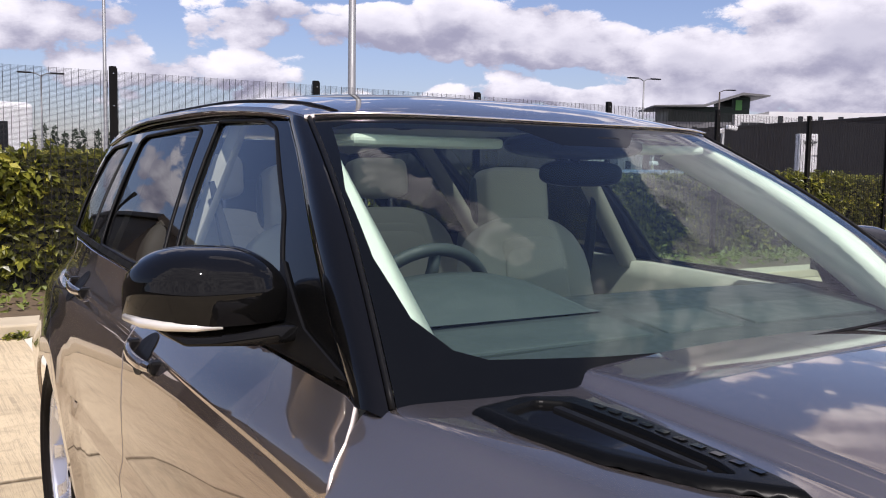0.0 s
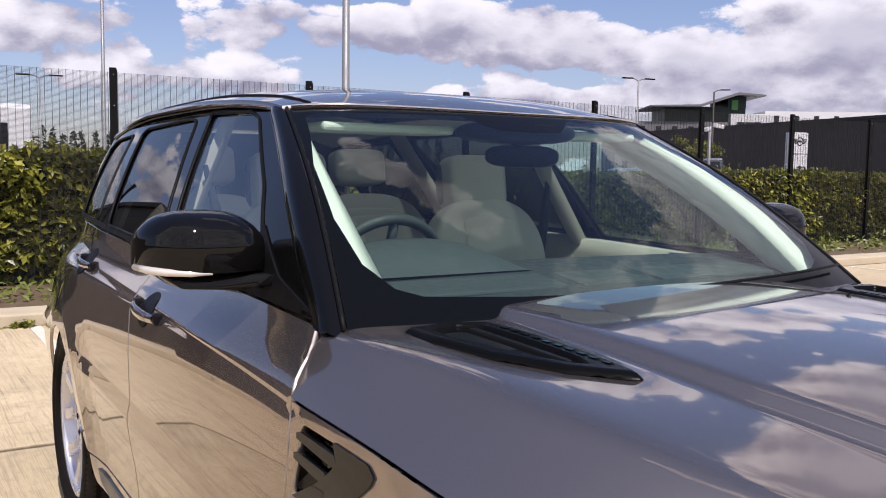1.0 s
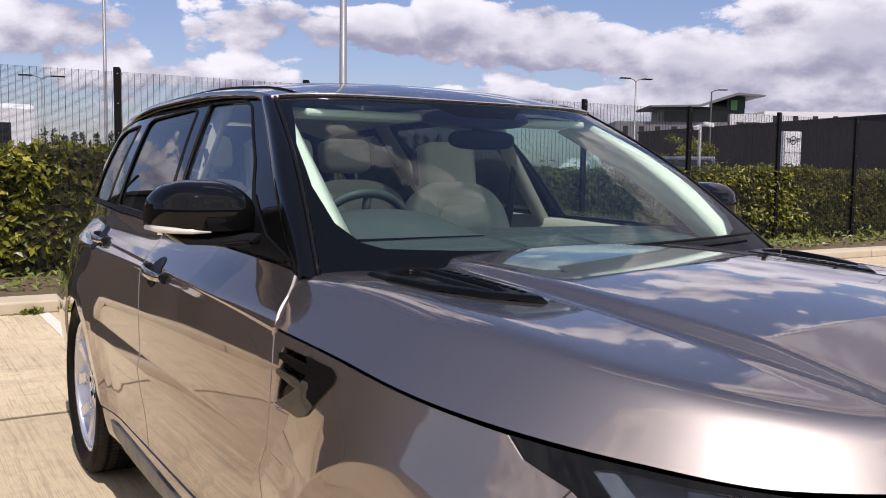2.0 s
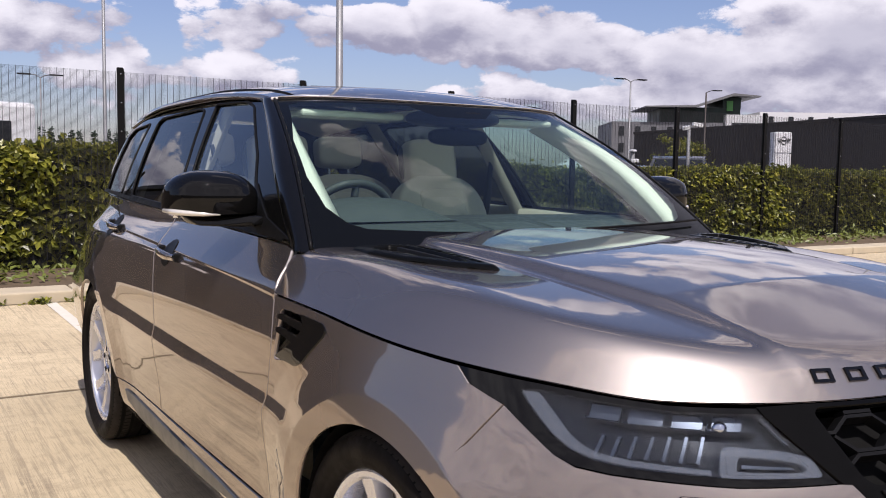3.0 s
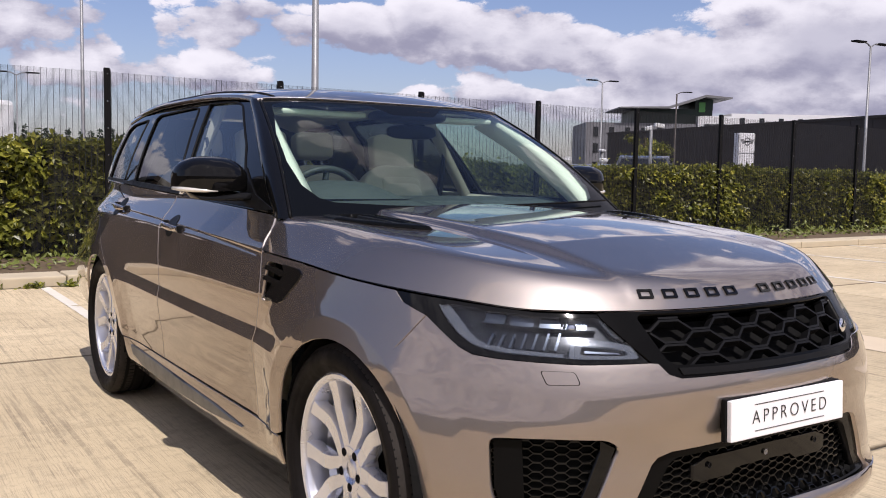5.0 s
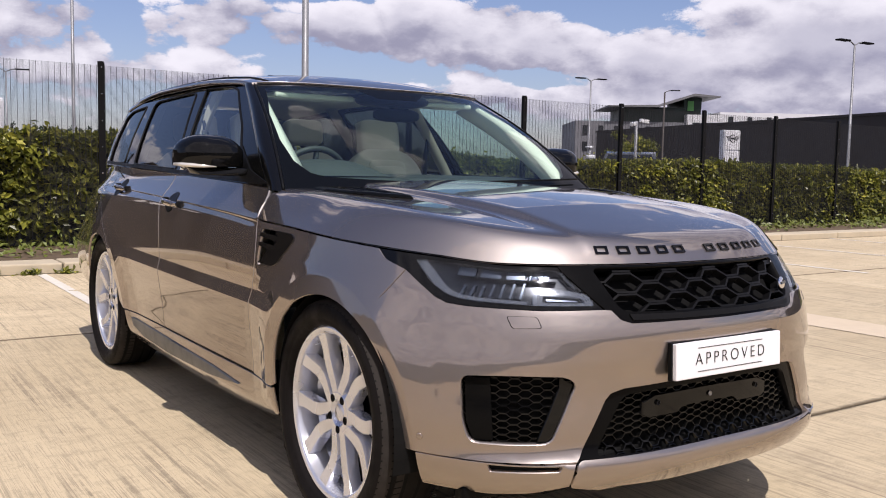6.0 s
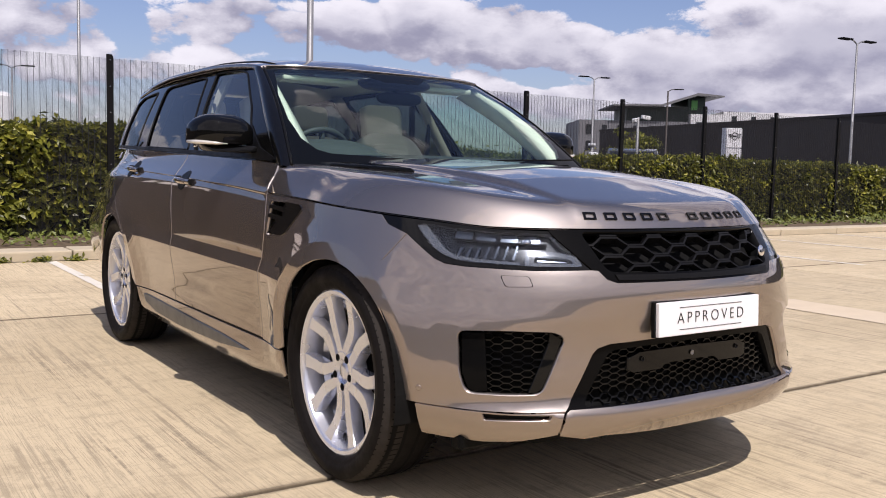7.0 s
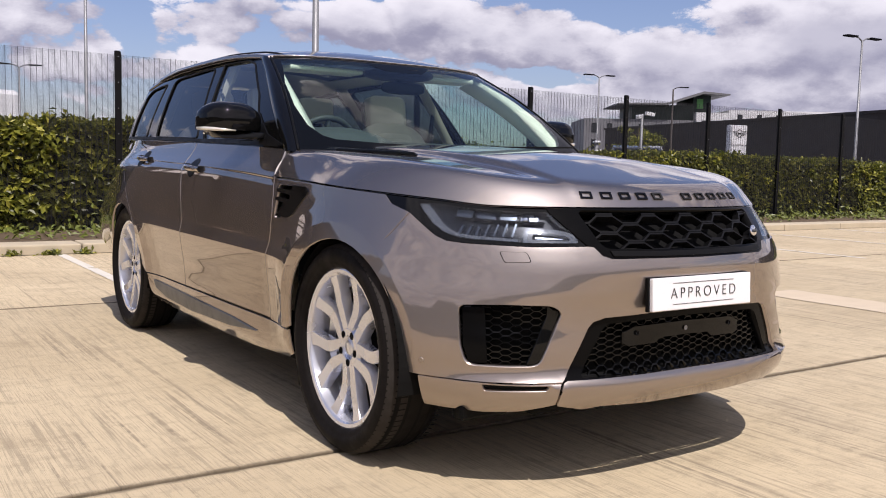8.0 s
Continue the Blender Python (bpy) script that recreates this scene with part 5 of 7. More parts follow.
# headlamps
lamp_out = [(0.352, 0.943), (0.454, 0.945), (0.593, 0.962), (0.722, 0.974), (0.702, 0.946), (0.649, 0.919), (0.608, 0.878), (0.580, 0.849), (0.553, 0.833),
            (0.514, 0.828), (0.384, 0.823), (0.276, 0.827), (0.345, 0.930)]
lens_out = [(0.345, 0.934), (0.454, 0.936), (0.545, 0.946), (0.600, 0.954), (0.630, 0.950), (0.613, 0.922), (0.588, 0.886), (0.563, 0.861), (0.540, 0.848), (0.505, 0.841), (0.384, 0.836), (0.289, 0.837), (0.299, 0.864), (0.335, 0.910)]
for sgn in (1, -1):
    poly = lambda pts: [(a * sgn, b) for a, b in S(*pts)]
    lamp = lay("headlamp", cut(deep(0.034), poly(lamp_out), [], 0.04, 0.02), LAMPFLOOR, car, "clear headlamp with light guides behind a lens")
    lay("bezel", cut(skin, poly(lamp_out), [rounded(poly(lens_out), 0.012)], 0.03, 0.03, -0.006), GLOSSBLACK, lamp)
    lay("lens", cut(skin, rounded(poly(lens_out), 0.012), [], 0.03, 0.0, -0.0045), LENS, lamp)
    lay("light_guide", cut(deep(0.010), poly([(0.628, 0.949), (0.606, 0.915), (0.582, 0.882), (0.558, 0.860), (0.535, 0.850), (0.50, 0.8445), (0.41, 0.840), (0.41, 0.848), (0.495, 0.8545),
                                              (0.527, 0.860), (0.546, 0.869), (0.565, 0.890), (0.586, 0.922), (0.606, 0.950)]), [], 0.02, 0.012), DRL, lamp, "clear outer light guide")
    ring_out = rounded(poly([(0.398, 0.886), (0.330, 0.879), (0.300, 0.868), (0.287, 0.836), (0.31, 0.832), (0.402, 0.834)]), 0.014)
    ring_in = rounded(poly([(0.380, 0.871), (0.335, 0.866), (0.312, 0.858), (0.306, 0.848), (0.32, 0.845), (0.385, 0.847)]), 0.008)
    lay("light_guide", cut(deep(0.008), ring_out, [ring_in], 0.02, 0.016), DRL, lamp)
    lay("inner_reflector", cut(deep(0.028), poly([(0.39, 0.876), (0.315, 0.866), (0.305, 0.846), (0.39, 0.846)]), [], 0.03, 0.01), SATIN, lamp)
    lay("reflector_bar", cut(deep(0.018), poly([(0.376, 0.860), (0.322, 0.856), (0.318, 0.852), (0.376, 0.854)]), [], 0.03, 0.006), REFLECT, lamp)
    for k in range(7):
        u0 = 0.412 + k * 0.0185
        z1 = 0.902 - 0.0015 * k
        lay("reflector_fin", cut(deep(0.022), poly([(u0, z1), (u0 + 0.0035, z1 + 0.001), (u0 + 0.0125, 0.860), (u0 + 0.0085, 0.858)]), [], 0.02, 0.012), REFLECT, lamp)
        lay("reflector_step", cut(deep(0.027), poly([(u0 + 0.004, z1 - 0.006), (u0 + 0.0165, z1 - 0.008), (u0 + 0.022, 0.862), (u0 + 0.013, 0.861)]), [], 0.02, 0.008), LAMPFLOOR, lamp)
    lay("lamp_shelf", cut(deep(0.018), poly([(0.355, 0.909), (0.455, 0.912), (0.545, 0.918), (0.543, 0.913), (0.455, 0.907), (0.355, 0.904)]), [], 0.03, 0.012), GLOSSBLACK, lamp)
    for u0, u1, z0 in ((0.365, 0.405, 0.914), (0.410, 0.450, 0.916), (0.455, 0.500, 0.917), (0.505, 0.545, 0.920)):
        cell = lay("lamp_module", cut(deep(0.027), rounded(poly([(u0, 0.936 + (z0 - 0.914)), (u1, 0.938 + (z0 - 0.914)), (u1 + 0.004, z0), (u0 + 0.004, z0 - 0.001)]), 0.004), [], 0.02, 0.010), REFLECT, lamp)
        lay("module_rib", cut(deep(0.021), poly([(u1 - 0.004, 0.936 + (z0 - 0.914)), (u1, 0.936 + (z0 - 0.914)), (u1 + 0.003, z0 + 0.002), (u1 - 0.001, z0 + 0.002)]), [], 0.02, 0.008), GLOSSBLACK, cell)
    # chrome bowl added behind the lens only to throw back a glint of sun
    v, f = lathe([(-0.004, 0.001), (-0.002, 0.008), (0.004, 0.013), (0.010, 0.015)], 20, "z")
    eye = deep(0.020)(np.array(0.392 * KS * sgn), np.array(0.914))
    raw("projector_lens", v, f, CHROME, lamp, "small chrome bowl added to catch a sun glint", smooth=True, m=Matrix.Translation(eye) @ Vector((0.25 * sgn, 1.0, -0.12)).to_track_quat("Z", "Y").to_matrix().to_4x4())
    lay("light_guide", cut(deep(0.012), poly([(0.352, 0.936), (0.338, 0.936), (0.312, 0.892), (0.324, 0.889)]), [], 0.02, 0.008), DRL, lamp)

# bonnet
rear_u = curve((0.0, 1.276), (0.5, 1.280), (0.56, 1.292), (0.63, 1.320), (0.70, 1.316), (0.80, 1.303), (0.90, 1.289), (1.0, 1.277))


def bonnet_piece(ub):
    verts, faces, norms = [], [], []
    phis = list(np.linspace(-1, 1, 161))
    taus = list(1 - (1 - np.linspace(0.0, 1, 150)) ** 1.3)
    taus[0] = 0.0004
    ys = list(np.linspace(1.0, ub, 12))
    def put(U, T):
        U, T = np.array(U), np.array(T)
        e, wide = 2e-3, 0.06
        p = hood(U, T)
        plain = lambda a, b: hood(a, b, 0.0, 0.0)
        only = lambda a, b: hood(a, b) - plain(a, b)
        du = (plain(U + wide, T) - plain(U - wide, T)) / wide + (only(U + e, T) - only(U - e, T)) / e
        T1, T2 = np.minimum(T + e, 1), np.minimum(T + 0.008, 1)
        dt = (plain(U, T2) - plain(U, T2 - 0.016)) / 0.008 + (only(U, T1) - only(U, T1 - 2 * e)) / e
        n = np.cross(du, dt)
        n = n / (np.linalg.norm(n, axis=-1, keepdims=True) + 1e-12)
        n = np.where(n[..., 2:3] < 0, -n, n)
        return p, n
    U, T = np.meshgrid(phis, taus, indexing="ij")
    p, n = put(U, T)
    k = len(taus)
    verts += list(p.reshape(-1, 3))
    norms += list(n.reshape(-1, 3))
    for i in range(len(phis) - 1):
        for j in range(k - 1):
            faces.append((i * k + j, i * k + j + 1, (i + 1) * k + j + 1, (i + 1) * k + j))
    for sg in (1, -1):
        o = len(verts)
        U, T = np.meshgrid(ys, taus, indexing="ij")
        U = sg * (1 + (U - 1) / (ub - 1) * (rear_u(T) - 1))
        p, n = put(U, T)
        verts += list(p.reshape(-1, 3))
        norms += list(n.reshape(-1, 3))
        for i in range(len(ys) - 1):
            for j in range(k - 1):
                q = (o + i * k + j, o + i * k + j + 1, o + (i + 1) * k + j + 1, o + (i + 1) * k + j)
                faces.append(q)
        # rear edge turned down
    geo = [np.cross(verts[f[1]] - verts[f[0]], verts[f[2]] - verts[f[0]]) for f in faces]
    faces = [f if g[2] >= 0 else f[::-1] for f, g in zip(faces, geo)]
    # turned-in rim
    o = len(verts)
    rim = [(u, 1.0) for u in [-y for y in ys[::-1]] + phis[1:-1] + ys]
    for u, t in rim:
        p, n = put([u], [t])
        verts += [p[0], p[0] * np.array([0.985, 1, 1]) + np.array([0, 0.012 if abs(u) < 0.8 else 0.0, -0.006])]
        norms += [n[0], np.array([0, 0, -1.0])]
    for i in range(len(rim) - 1):
        a = o + i * 2
        faces.append((a, a + 1, a + 3, a + 2))
    return verts, faces, norms


bonnet = lay("bonnet", bonnet_piece(1.278), PAINT, car)
letters_x = np.linspace(-0.375, 0.375, 11)
for i, x in enumerate(letters_x):
    if i == 5:
        continue
    u0 = at_x(abs(x) * 1.05, 0.95) * (1 if x < 0 else -1)
    p = hood(np.array(u0), np.array(0.845))
    along = hood(np.array(u0 - 1e-3), np.array(0.845)) - p
    n = np.cross(along, hood(np.array(u0), np.array(0.847)) - p)
    n = n / np.linalg.norm(n) * (1 if n[2] > 0 else -1)
    p = p * np.array([0, 1, 1]) + np.array([x, 0, 0])
    zax, xax = Vector(n), Vector(along if along[0] > 0 else -along).normalized()
    yax = zax.cross(xax).normalized()
    xax = yax.cross(zax).normalized()
    m = Matrix((xax, yax, zax)).transposed().to_4x4()
    m.translation = Vector(p) + zax * 0.001
    bm = bmesh.new()
    for x0, x1, y0, y1 in ((-0.0225, 0.0225, 0.008, 0.0142), (-0.0225, 0.0225, -0.0142, -0.008), (-0.0225, -0.0145, -0.008, 0.008), (0.0145, 0.0225, -0.008, 0.008)):
        add_box(bm, x0, x1, y0, y1, -0.002, 0.004)
    part("badge_bar", bm, GLOSSBLACK, bonnet, m=m)

# bonnet vents near the screen
def hood_front(x, y):
    x, y = np.asarray(x, float), np.asarray(y, float)
    phi = np.arctan2(np.abs(x), np.maximum(YC - y, 1e-4))
    u = np.where(y < YC, phi / (math.pi / 2), 1 + (y - YC) / KS)
    rim = body(u, hood_edge(u))
    rho = np.where(y < YC, np.hypot(x, YC - y) / np.hypot(rim[..., 0], YC - rim[..., 1]), np.abs(x / rim[..., 0]))
    return hood(u, np.arcsin(np.clip(rho, 0, 1)) / (math.pi / 2))


vent_out = [(-0.745, 0.553), (-0.640, 0.572), (-0.560, 0.535), (-0.540, 0.40), (-0.546, 0.22), (-0.552, 0.125), (-0.562, 0.100), (-0.582, 0.106), (-0.655, 0.18), (-0.715, 0.30), (-0.745, 0.45)]
vent_in = [(-0.715, 0.515), (-0.640, 0.535), (-0.600, 0.50), (-0.590, 0.36), (-0.592, 0.22), (-0.605, 0.175), (-0.635, 0.20), (-0.690, 0.33), (-0.715, 0.43)]
vent_rim = np.array(dense(rounded(vent_out, 0.008), 0.006))
turn = np.roll(vent_rim, -1, 0) - np.roll(vent_rim, 1, 0)
turn = np.stack([-turn[:, 1], turn[:, 0]], 1) / np.linalg.norm(turn, axis=1)[:, None]
inward = 1 if inside(*(vent_rim + turn * 0.004).T, vent_rim.tolist()).mean() > 0.5 else -1
vent_shoulder = [tuple(q) for d in (0.006, 0.011, 0.017) for q in (vent_rim + turn * inward * d)[::2]]


def vent_top(x, y):
    """The bonnet's skin with the vent's rounded shoulder on it."""
    x, y = np.asarray(x, float), np.asarray(y, float)
    d = np.min(np.hypot(x[..., None] - vent_rim[:, 0], y[..., None] - vent_rim[:, 1]), axis=-1)
    d = np.where(inside(x, y, vent_rim.tolist()), d, -d)
    return hood_front(x, y) + (0.0105 * np.sin(np.clip(d / 0.017, -1, 1) * math.pi / 2))[..., None] * np.array([0, 0, 1.0])


for sgn in (1, -1):
    def both(piece):
        return piece if sgn > 0 else mirrored(piece)
    vent = lay("bonnet_vent", both(cut(vent_top, rounded(vent_out, 0.008), [rounded(vent_in, 0.012)], 0.016, 0.014, 0.002, extra=vent_shoulder)), VENTBLACK, bonnet, "black bonnet air vent")
    lay("vent_floor", both(cut(hood_front, rounded(vent_in, 0.012), [], 0.022, 0.0, 0.004)), GLOSSBLACK, vent)
    ridge = [(-0.632, 0.50), (-0.618, 0.50), (-0.612, 0.22), (-0.622, 0.215)]
    lay("vent_fin", both(cut(hood_front, ridge, [], 0.03, 0.01, 0.009)), SATIN, vent)
    bars = [(-0.575, 0.46 - k * 0.032) for k in range(10)]
    for bx, by in bars:
        p = hood_front(np.array(bx), np.array(by)) * np.array([sgn, 1, 1])
        part("badge_bar", block(-0.006, 0.006, -0.009, 0.009, 0.0, 0.0012), GLOSSBLACK, vent, m=Matrix.Translation(Vector(p) + Vector((0, 0, 0.0130))))

# side vents in the wings
for sgn in (1, -1):
    both = (lambda q: q) if sgn > 0 else mirrored
    sv = lay("side_vent", both(cut(lambda s, z: skin(s, z) + np.array([0.035, 0, 0]), rounded(vent_hole, 0.02), [], 0.03, 0.0)), GLOSSBLACK, car, "gloss black wing vent with blades")
    plate_ = S((1.152, 0.985), (1.070, 0.981), (1.053, 0.968), (1.057, 0.952), (1.124, 0.866), (1.150, 0.853), (1.238, 0.855), (1.215, 0.872), (1.180, 0.900), (1.148, 0.935), (1.136, 0.955))
    lay("vent_body", both(cut(skin, rounded(plate_, 0.006), [], 0.02, 0.03, 0.004)), GLOSSBLACK, sv)
    for z0, u1 in ((0.966, 1.135), (0.930, 1.152)):
        fin = S((1.246, z0), (1.236, z0 + 0.004), (u1 + 0.01, z0 - 0.002), (u1, z0 - 0.022), (u1 + 0.035, z0 - 0.020), (1.244, z0 - 0.010))
        lay("vent_blade", both(cut(skin, fin, [], 0.03, 0.020, 0.002)), GLOSSBLACK, sv)
    strut = S((1.205, 0.918), (1.150, 0.914), (1.165, 0.902), (1.240, 0.862), (1.243, 0.872))
    lay("vent_blade", both(cut(skin, strut, [], 0.03, 0.012, -0.012)), VENTBLACK, sv)

# glasshouse
G_FRONT = [(1.010, 1.180), (1.235, 1.400), (1.545, 1.586), (1.66, 1.612), (2.03, 1.620), (1.90, 1.42), (1.770, 1.188)]
G_REAR = [(1.880, 1.197), (2.00, 1.40), (2.16, 1.600), (2.25, 1.612), (2.88, 1.596), (2.93, 1.575), (2.80, 1.40), (2.690, 1.217)]
G_QUARTER = [(2.93, 1.222), (3.03, 1.42), (3.12, 1.578), (3.50, 1.560), (3.60, 1.52), (3.52, 1.36), (3.43, 1.222)]
FRAME = [(0.70, 1.137), (1.0, 1.149), (1.43, 1.162), (2.0, 1.177), (2.37, 1.185), (3.0, 1.200), (3.56, 1.210), (3.70, 1.40), (3.74, 1.585),
         (3.3, 1.632), (2.8, 1.655), (2.2, 1.657), (1.7, 1.643), (1.5, 1.618), (1.36, 1.586), (1.15, 1.468), (0.95, 1.322), (0.80, 1.208)]
for sgn in (1, -1):
    both = (lambda q: q) if sgn > 0 else mirrored
    fr = lay("window_frame", both(cut(cabin, FRAME, [rounded(g, 0.025) for g in (G_FRONT, G_REAR, G_QUARTER)], 0.04, 0.022)), GLOSSBLACK, car, "gloss black window surround and pillars")
    for g, mat, nm in ((G_FRONT, DOORGLASS, "side_window"), (G_REAR, DARKGLASS, "side_window"), (G_QUARTER, DARKGLASS, "quarter_window")):
        ob = lay(nm, both(cut(cabin, rounded(g, 0.025), [], 0.06, 0.0, -0.006)), mat, fr, "" if mat is DOORGLASS else "dark privacy glass")
        ob.visible_shadow = False
    for g in (G_FRONT, G_REAR, G_QUARTER):
        pts = [cabin(np.array(a), np.array(b)) * np.array([sgn, 1, 1]) for a, b in dense(rounded(g, 0.025), 0.06)]
        v, f = tube(pts + pts[:1], 0.0055, 6)
        raw("window_seal", v, f, SATIN, fr, smooth=True)
    belt_pts = [(y, float(belt_z(y)) + 0.006) for y in np.linspace(0.80, 3.5, 30)]
    strip = belt_pts + [(y, z + 0.016) for y, z in belt_pts[::-1]]
    lay("belt_trim", both(cut(cabin, strip, [], 0.08, 0.008, 0.006)), SATIN, fr)
    # outer roof rail in body colour
    rail = [(y, float(roof_edge_z(y)) - 0.002) for y in np.linspace(1.42, 3.7, 26)]
    rail = rail + [(y, z - 0.022) for y, z in rail[::-1]]
    lay("roof_rail", both(cut(cabin, rail, [], 0.06, 0.01, 0.008)), PAINT, car)

# windscreen: clear pane with a black ceramic border, sitting in a pillar trim
clear = [(-0.965, 0.930), (-0.975, 0.80), (-1.0, 0.62), (-0.985, 0.374), (-0.94, 0.205), (-0.87, 0.122), (-0.80, 0.095), (-0.5, 0.078), (0.0, 0.066), (0.5, 0.078), (0.80, 0.095),
         (0.87, 0.122), (0.94, 0.205), (0.985, 0.374), (1.0, 0.62), (0.975, 0.80), (0.965, 0.930), (0.90, 0.955), (0.30, 0.958), (0.16, 0.86), (-0.16, 0.86), (-0.30, 0.958), (-0.90, 0.955)]
clear = [(a * 0.988, b) for a, b in clear]
pane = [(-1.0, -0.03), (-0.5, -0.03), (0, -0.03), (0.5, -0.03), (1.0, -0.03), (1.0, 0.5), (1.0, 0.995), (0.5, 0.995), (0, 0.995), (-0.5, 0.995), (-1.0, 0.995), (-1.0, 0.5)]
windscreen = lay("windscreen", cut(screen, clear, [], 0.06, 0.0), GLASS, car, "clear windscreen reflecting the clouds")
windscreen.visible_shadow = False
lay("ceramic_border", cut(screen, pane, [clear], 0.05, 0.0), FRIT, windscreen)
for sgn in (1, -1):
    pts = [screen(np.array(-1.008), np.array(b)) * np.array([sgn, 1, 1]) for b in np.linspace(0.0, 1.0, 24)]
    v, f = tube(pts, 0.0055, 8)
    raw("pillar_seal", v, f, SATIN, windscreen, smooth=True)
    # black A-pillar between the screen and the door
    ed = [screen(np.array(-1.012), np.array(b)) for b in np.linspace(-0.02, 1.0, 26)]
    v, f = [], []
    for e in ed:
        y = e[1] + 0.035 + 0.02 * (e[2] - 1.1)
        q = cabin(np.array(y + 0.07), np.array(e[2] - 0.004))
        mid = (e + q) / 2 + np.array([-0.016, -0.012, 0.010])
        for w_ in (e + np.array([0.0, 0, -0.004]), e * 0.55 + mid * 0.45 + np.array([-0.004, -0.004, 0]), mid, q * 0.55 + mid * 0.45 + np.array([-0.005, 0, 0]), q):
            v.append(w_ * np.array([sgn, 1, 1]))
    for i in range(len(ed) - 1):
        for j in range(4):
            q = (i * 5 + j, i * 5 + j + 1, (i + 1) * 5 + j + 1, (i + 1) * 5 + j)
            f.append(q if sgn > 0 else q[::-1])
    raw("pillar_cover", v, f, GLOSSBLACK, windscreen, "gloss black windscreen pillar", True)
roof_outline = [(-1, 0.002), (-0.5, 0.002), (0, 0.002), (0.5, 0.002), (1, 0.002), (1, 0.5), (1, 1), (0, 1), (-1, 1), (-1, 0.5)]
sun_hole = [(-0.72, 0.10), (0.72, 0.10), (0.72, 0.66), (-0.72, 0.66)]
top_panel = lay("roof", cut(lambda a, b: roof(a, b), roof_outline, [rounded(sun_hole, 0.04)], 0.05, 0.02), PAINT, car)
lay("glass_roof", cut(roof, rounded(sun_hole, 0.04), [], 0.08, 0.0, -0.003), DARKGLASS, top_panel, "dark panoramic glass roof")
for sgn in (1, -1):
    pts = [roof(np.array(sgn * 0.885), np.array(t)) + np.array([0, 0, 0.002]) for t in np.linspace(0.01, 0.98, 30)]
    v, f = tube(pts, 0.0035, 6)
    raw("roof_channel", v, f, SATIN, top_panel, smooth=True)
pts = [roof(np.array(a), np.array(0.001)) + np.array([0, -0.003, 0.0]) for a in np.linspace(-0.97, 0.97, 40)]
v, f = tube(pts, 0.0045, 6)
raw("header_trim", v, f, CHROME, top_panel, smooth=True)
# headlining under the roof
lay("headlining", cut(lambda a, b: roof(a * 0.98, b * 0.97 + 0.02) - np.array([0, 0, 0.045]), roof_outline, [sun_hole], 0.08, 0.0), CREAMTRIM, top_panel)

# tailgate closes the back
raw("rear_window", [(-0.72, 3.80, 1.20), (0.72, 3.80, 1.20), (0.57, 3.70, 1.62), (-0.57, 3.70, 1.62), (-0.72, 3.78, 1.20), (0.72, 3.78, 1.20), (0.57, 3.68, 1.62), (-0.57, 3.68, 1.62)],
    [(0, 1, 2, 3), (7, 6, 5, 4), (0, 4, 5, 1), (1, 5, 6, 2), (2, 6, 7, 3), (3, 7, 4, 0)], DARKGLASS, car)
part("tailgate", block(-0.72, 0.72, 3.72, 3.86, 0.42, 1.20, bevel=0.05), PAINT, car)
part("floor_pan", block(-0.86, 0.86, 0.52, 2.40, 0.22, 0.30, bevel=0.02), UNDER, car)
part("floor_pan", block(-0.56, 0.56, -0.66, 0.55, 0.24, 0.62, bevel=0.02), UNDER, car)
part("floor_pan", block(-0.58, 0.58, 2.35, 3.80, 0.26, 0.62, bevel=0.02), UNDER, car)
part("undertray", block(-0.56, 0.56, -0.73, -0.60, 0.275, 0.60, bevel=0.02), UNDER, car)
# hidden block added so sun does not slip past the lip into the shadow
part("undertray", block(-0.50, 0.50, -0.785, -0.60, 0.300, 0.385, bevel=0.01), UNDER, car)
for k in range(9):
    part("undertray_fin", block(-0.36 + k * 0.09 - 0.018, -0.36 + k * 0.09 + 0.018, -0.775, -0.66, 0.268, 0.305, bevel=0.006), UNDER, car)
for sgn in (1, -1):
    part("air_deflector", block(min(sgn * 0.60, sgn * 0.80), max(sgn * 0.60, sgn * 0.80), -0.58, -0.52, 0.235, 0.292, bevel=0.012), VENTBLACK, car)
# another unseen block, closing the slits behind the lip to sunlight
part("undertray", block(-0.55, 0.55, -0.790, -0.70, 0.31, 0.398, bevel=0.01), UNDER, car)
part("firewall", block(-0.80, 0.80, 0.50, 0.58, 0.30, 1.085), UNDER, car)

# wheel wells
for yc in (-0.015, 2.923):
    for sgn in (1, -1):
        v, f = lathe([(-0.955, 0.420), (-0.60, 0.425), (-0.56, 0.06)], 30, "x", (-12, 192))
        raw("wheel_arch_liner", [(a * sgn, b + yc, c + 0.392) for a, b, c in v], f, UNDER, car)
for sgn in (1, -1):
    part("mud_flap", block(min(sgn * 0.70, sgn * 0.93), max(sgn * 0.70, sgn * 0.93), 0.395, 0.41, 0.16, 0.44, bevel=0.004), SATIN, car)


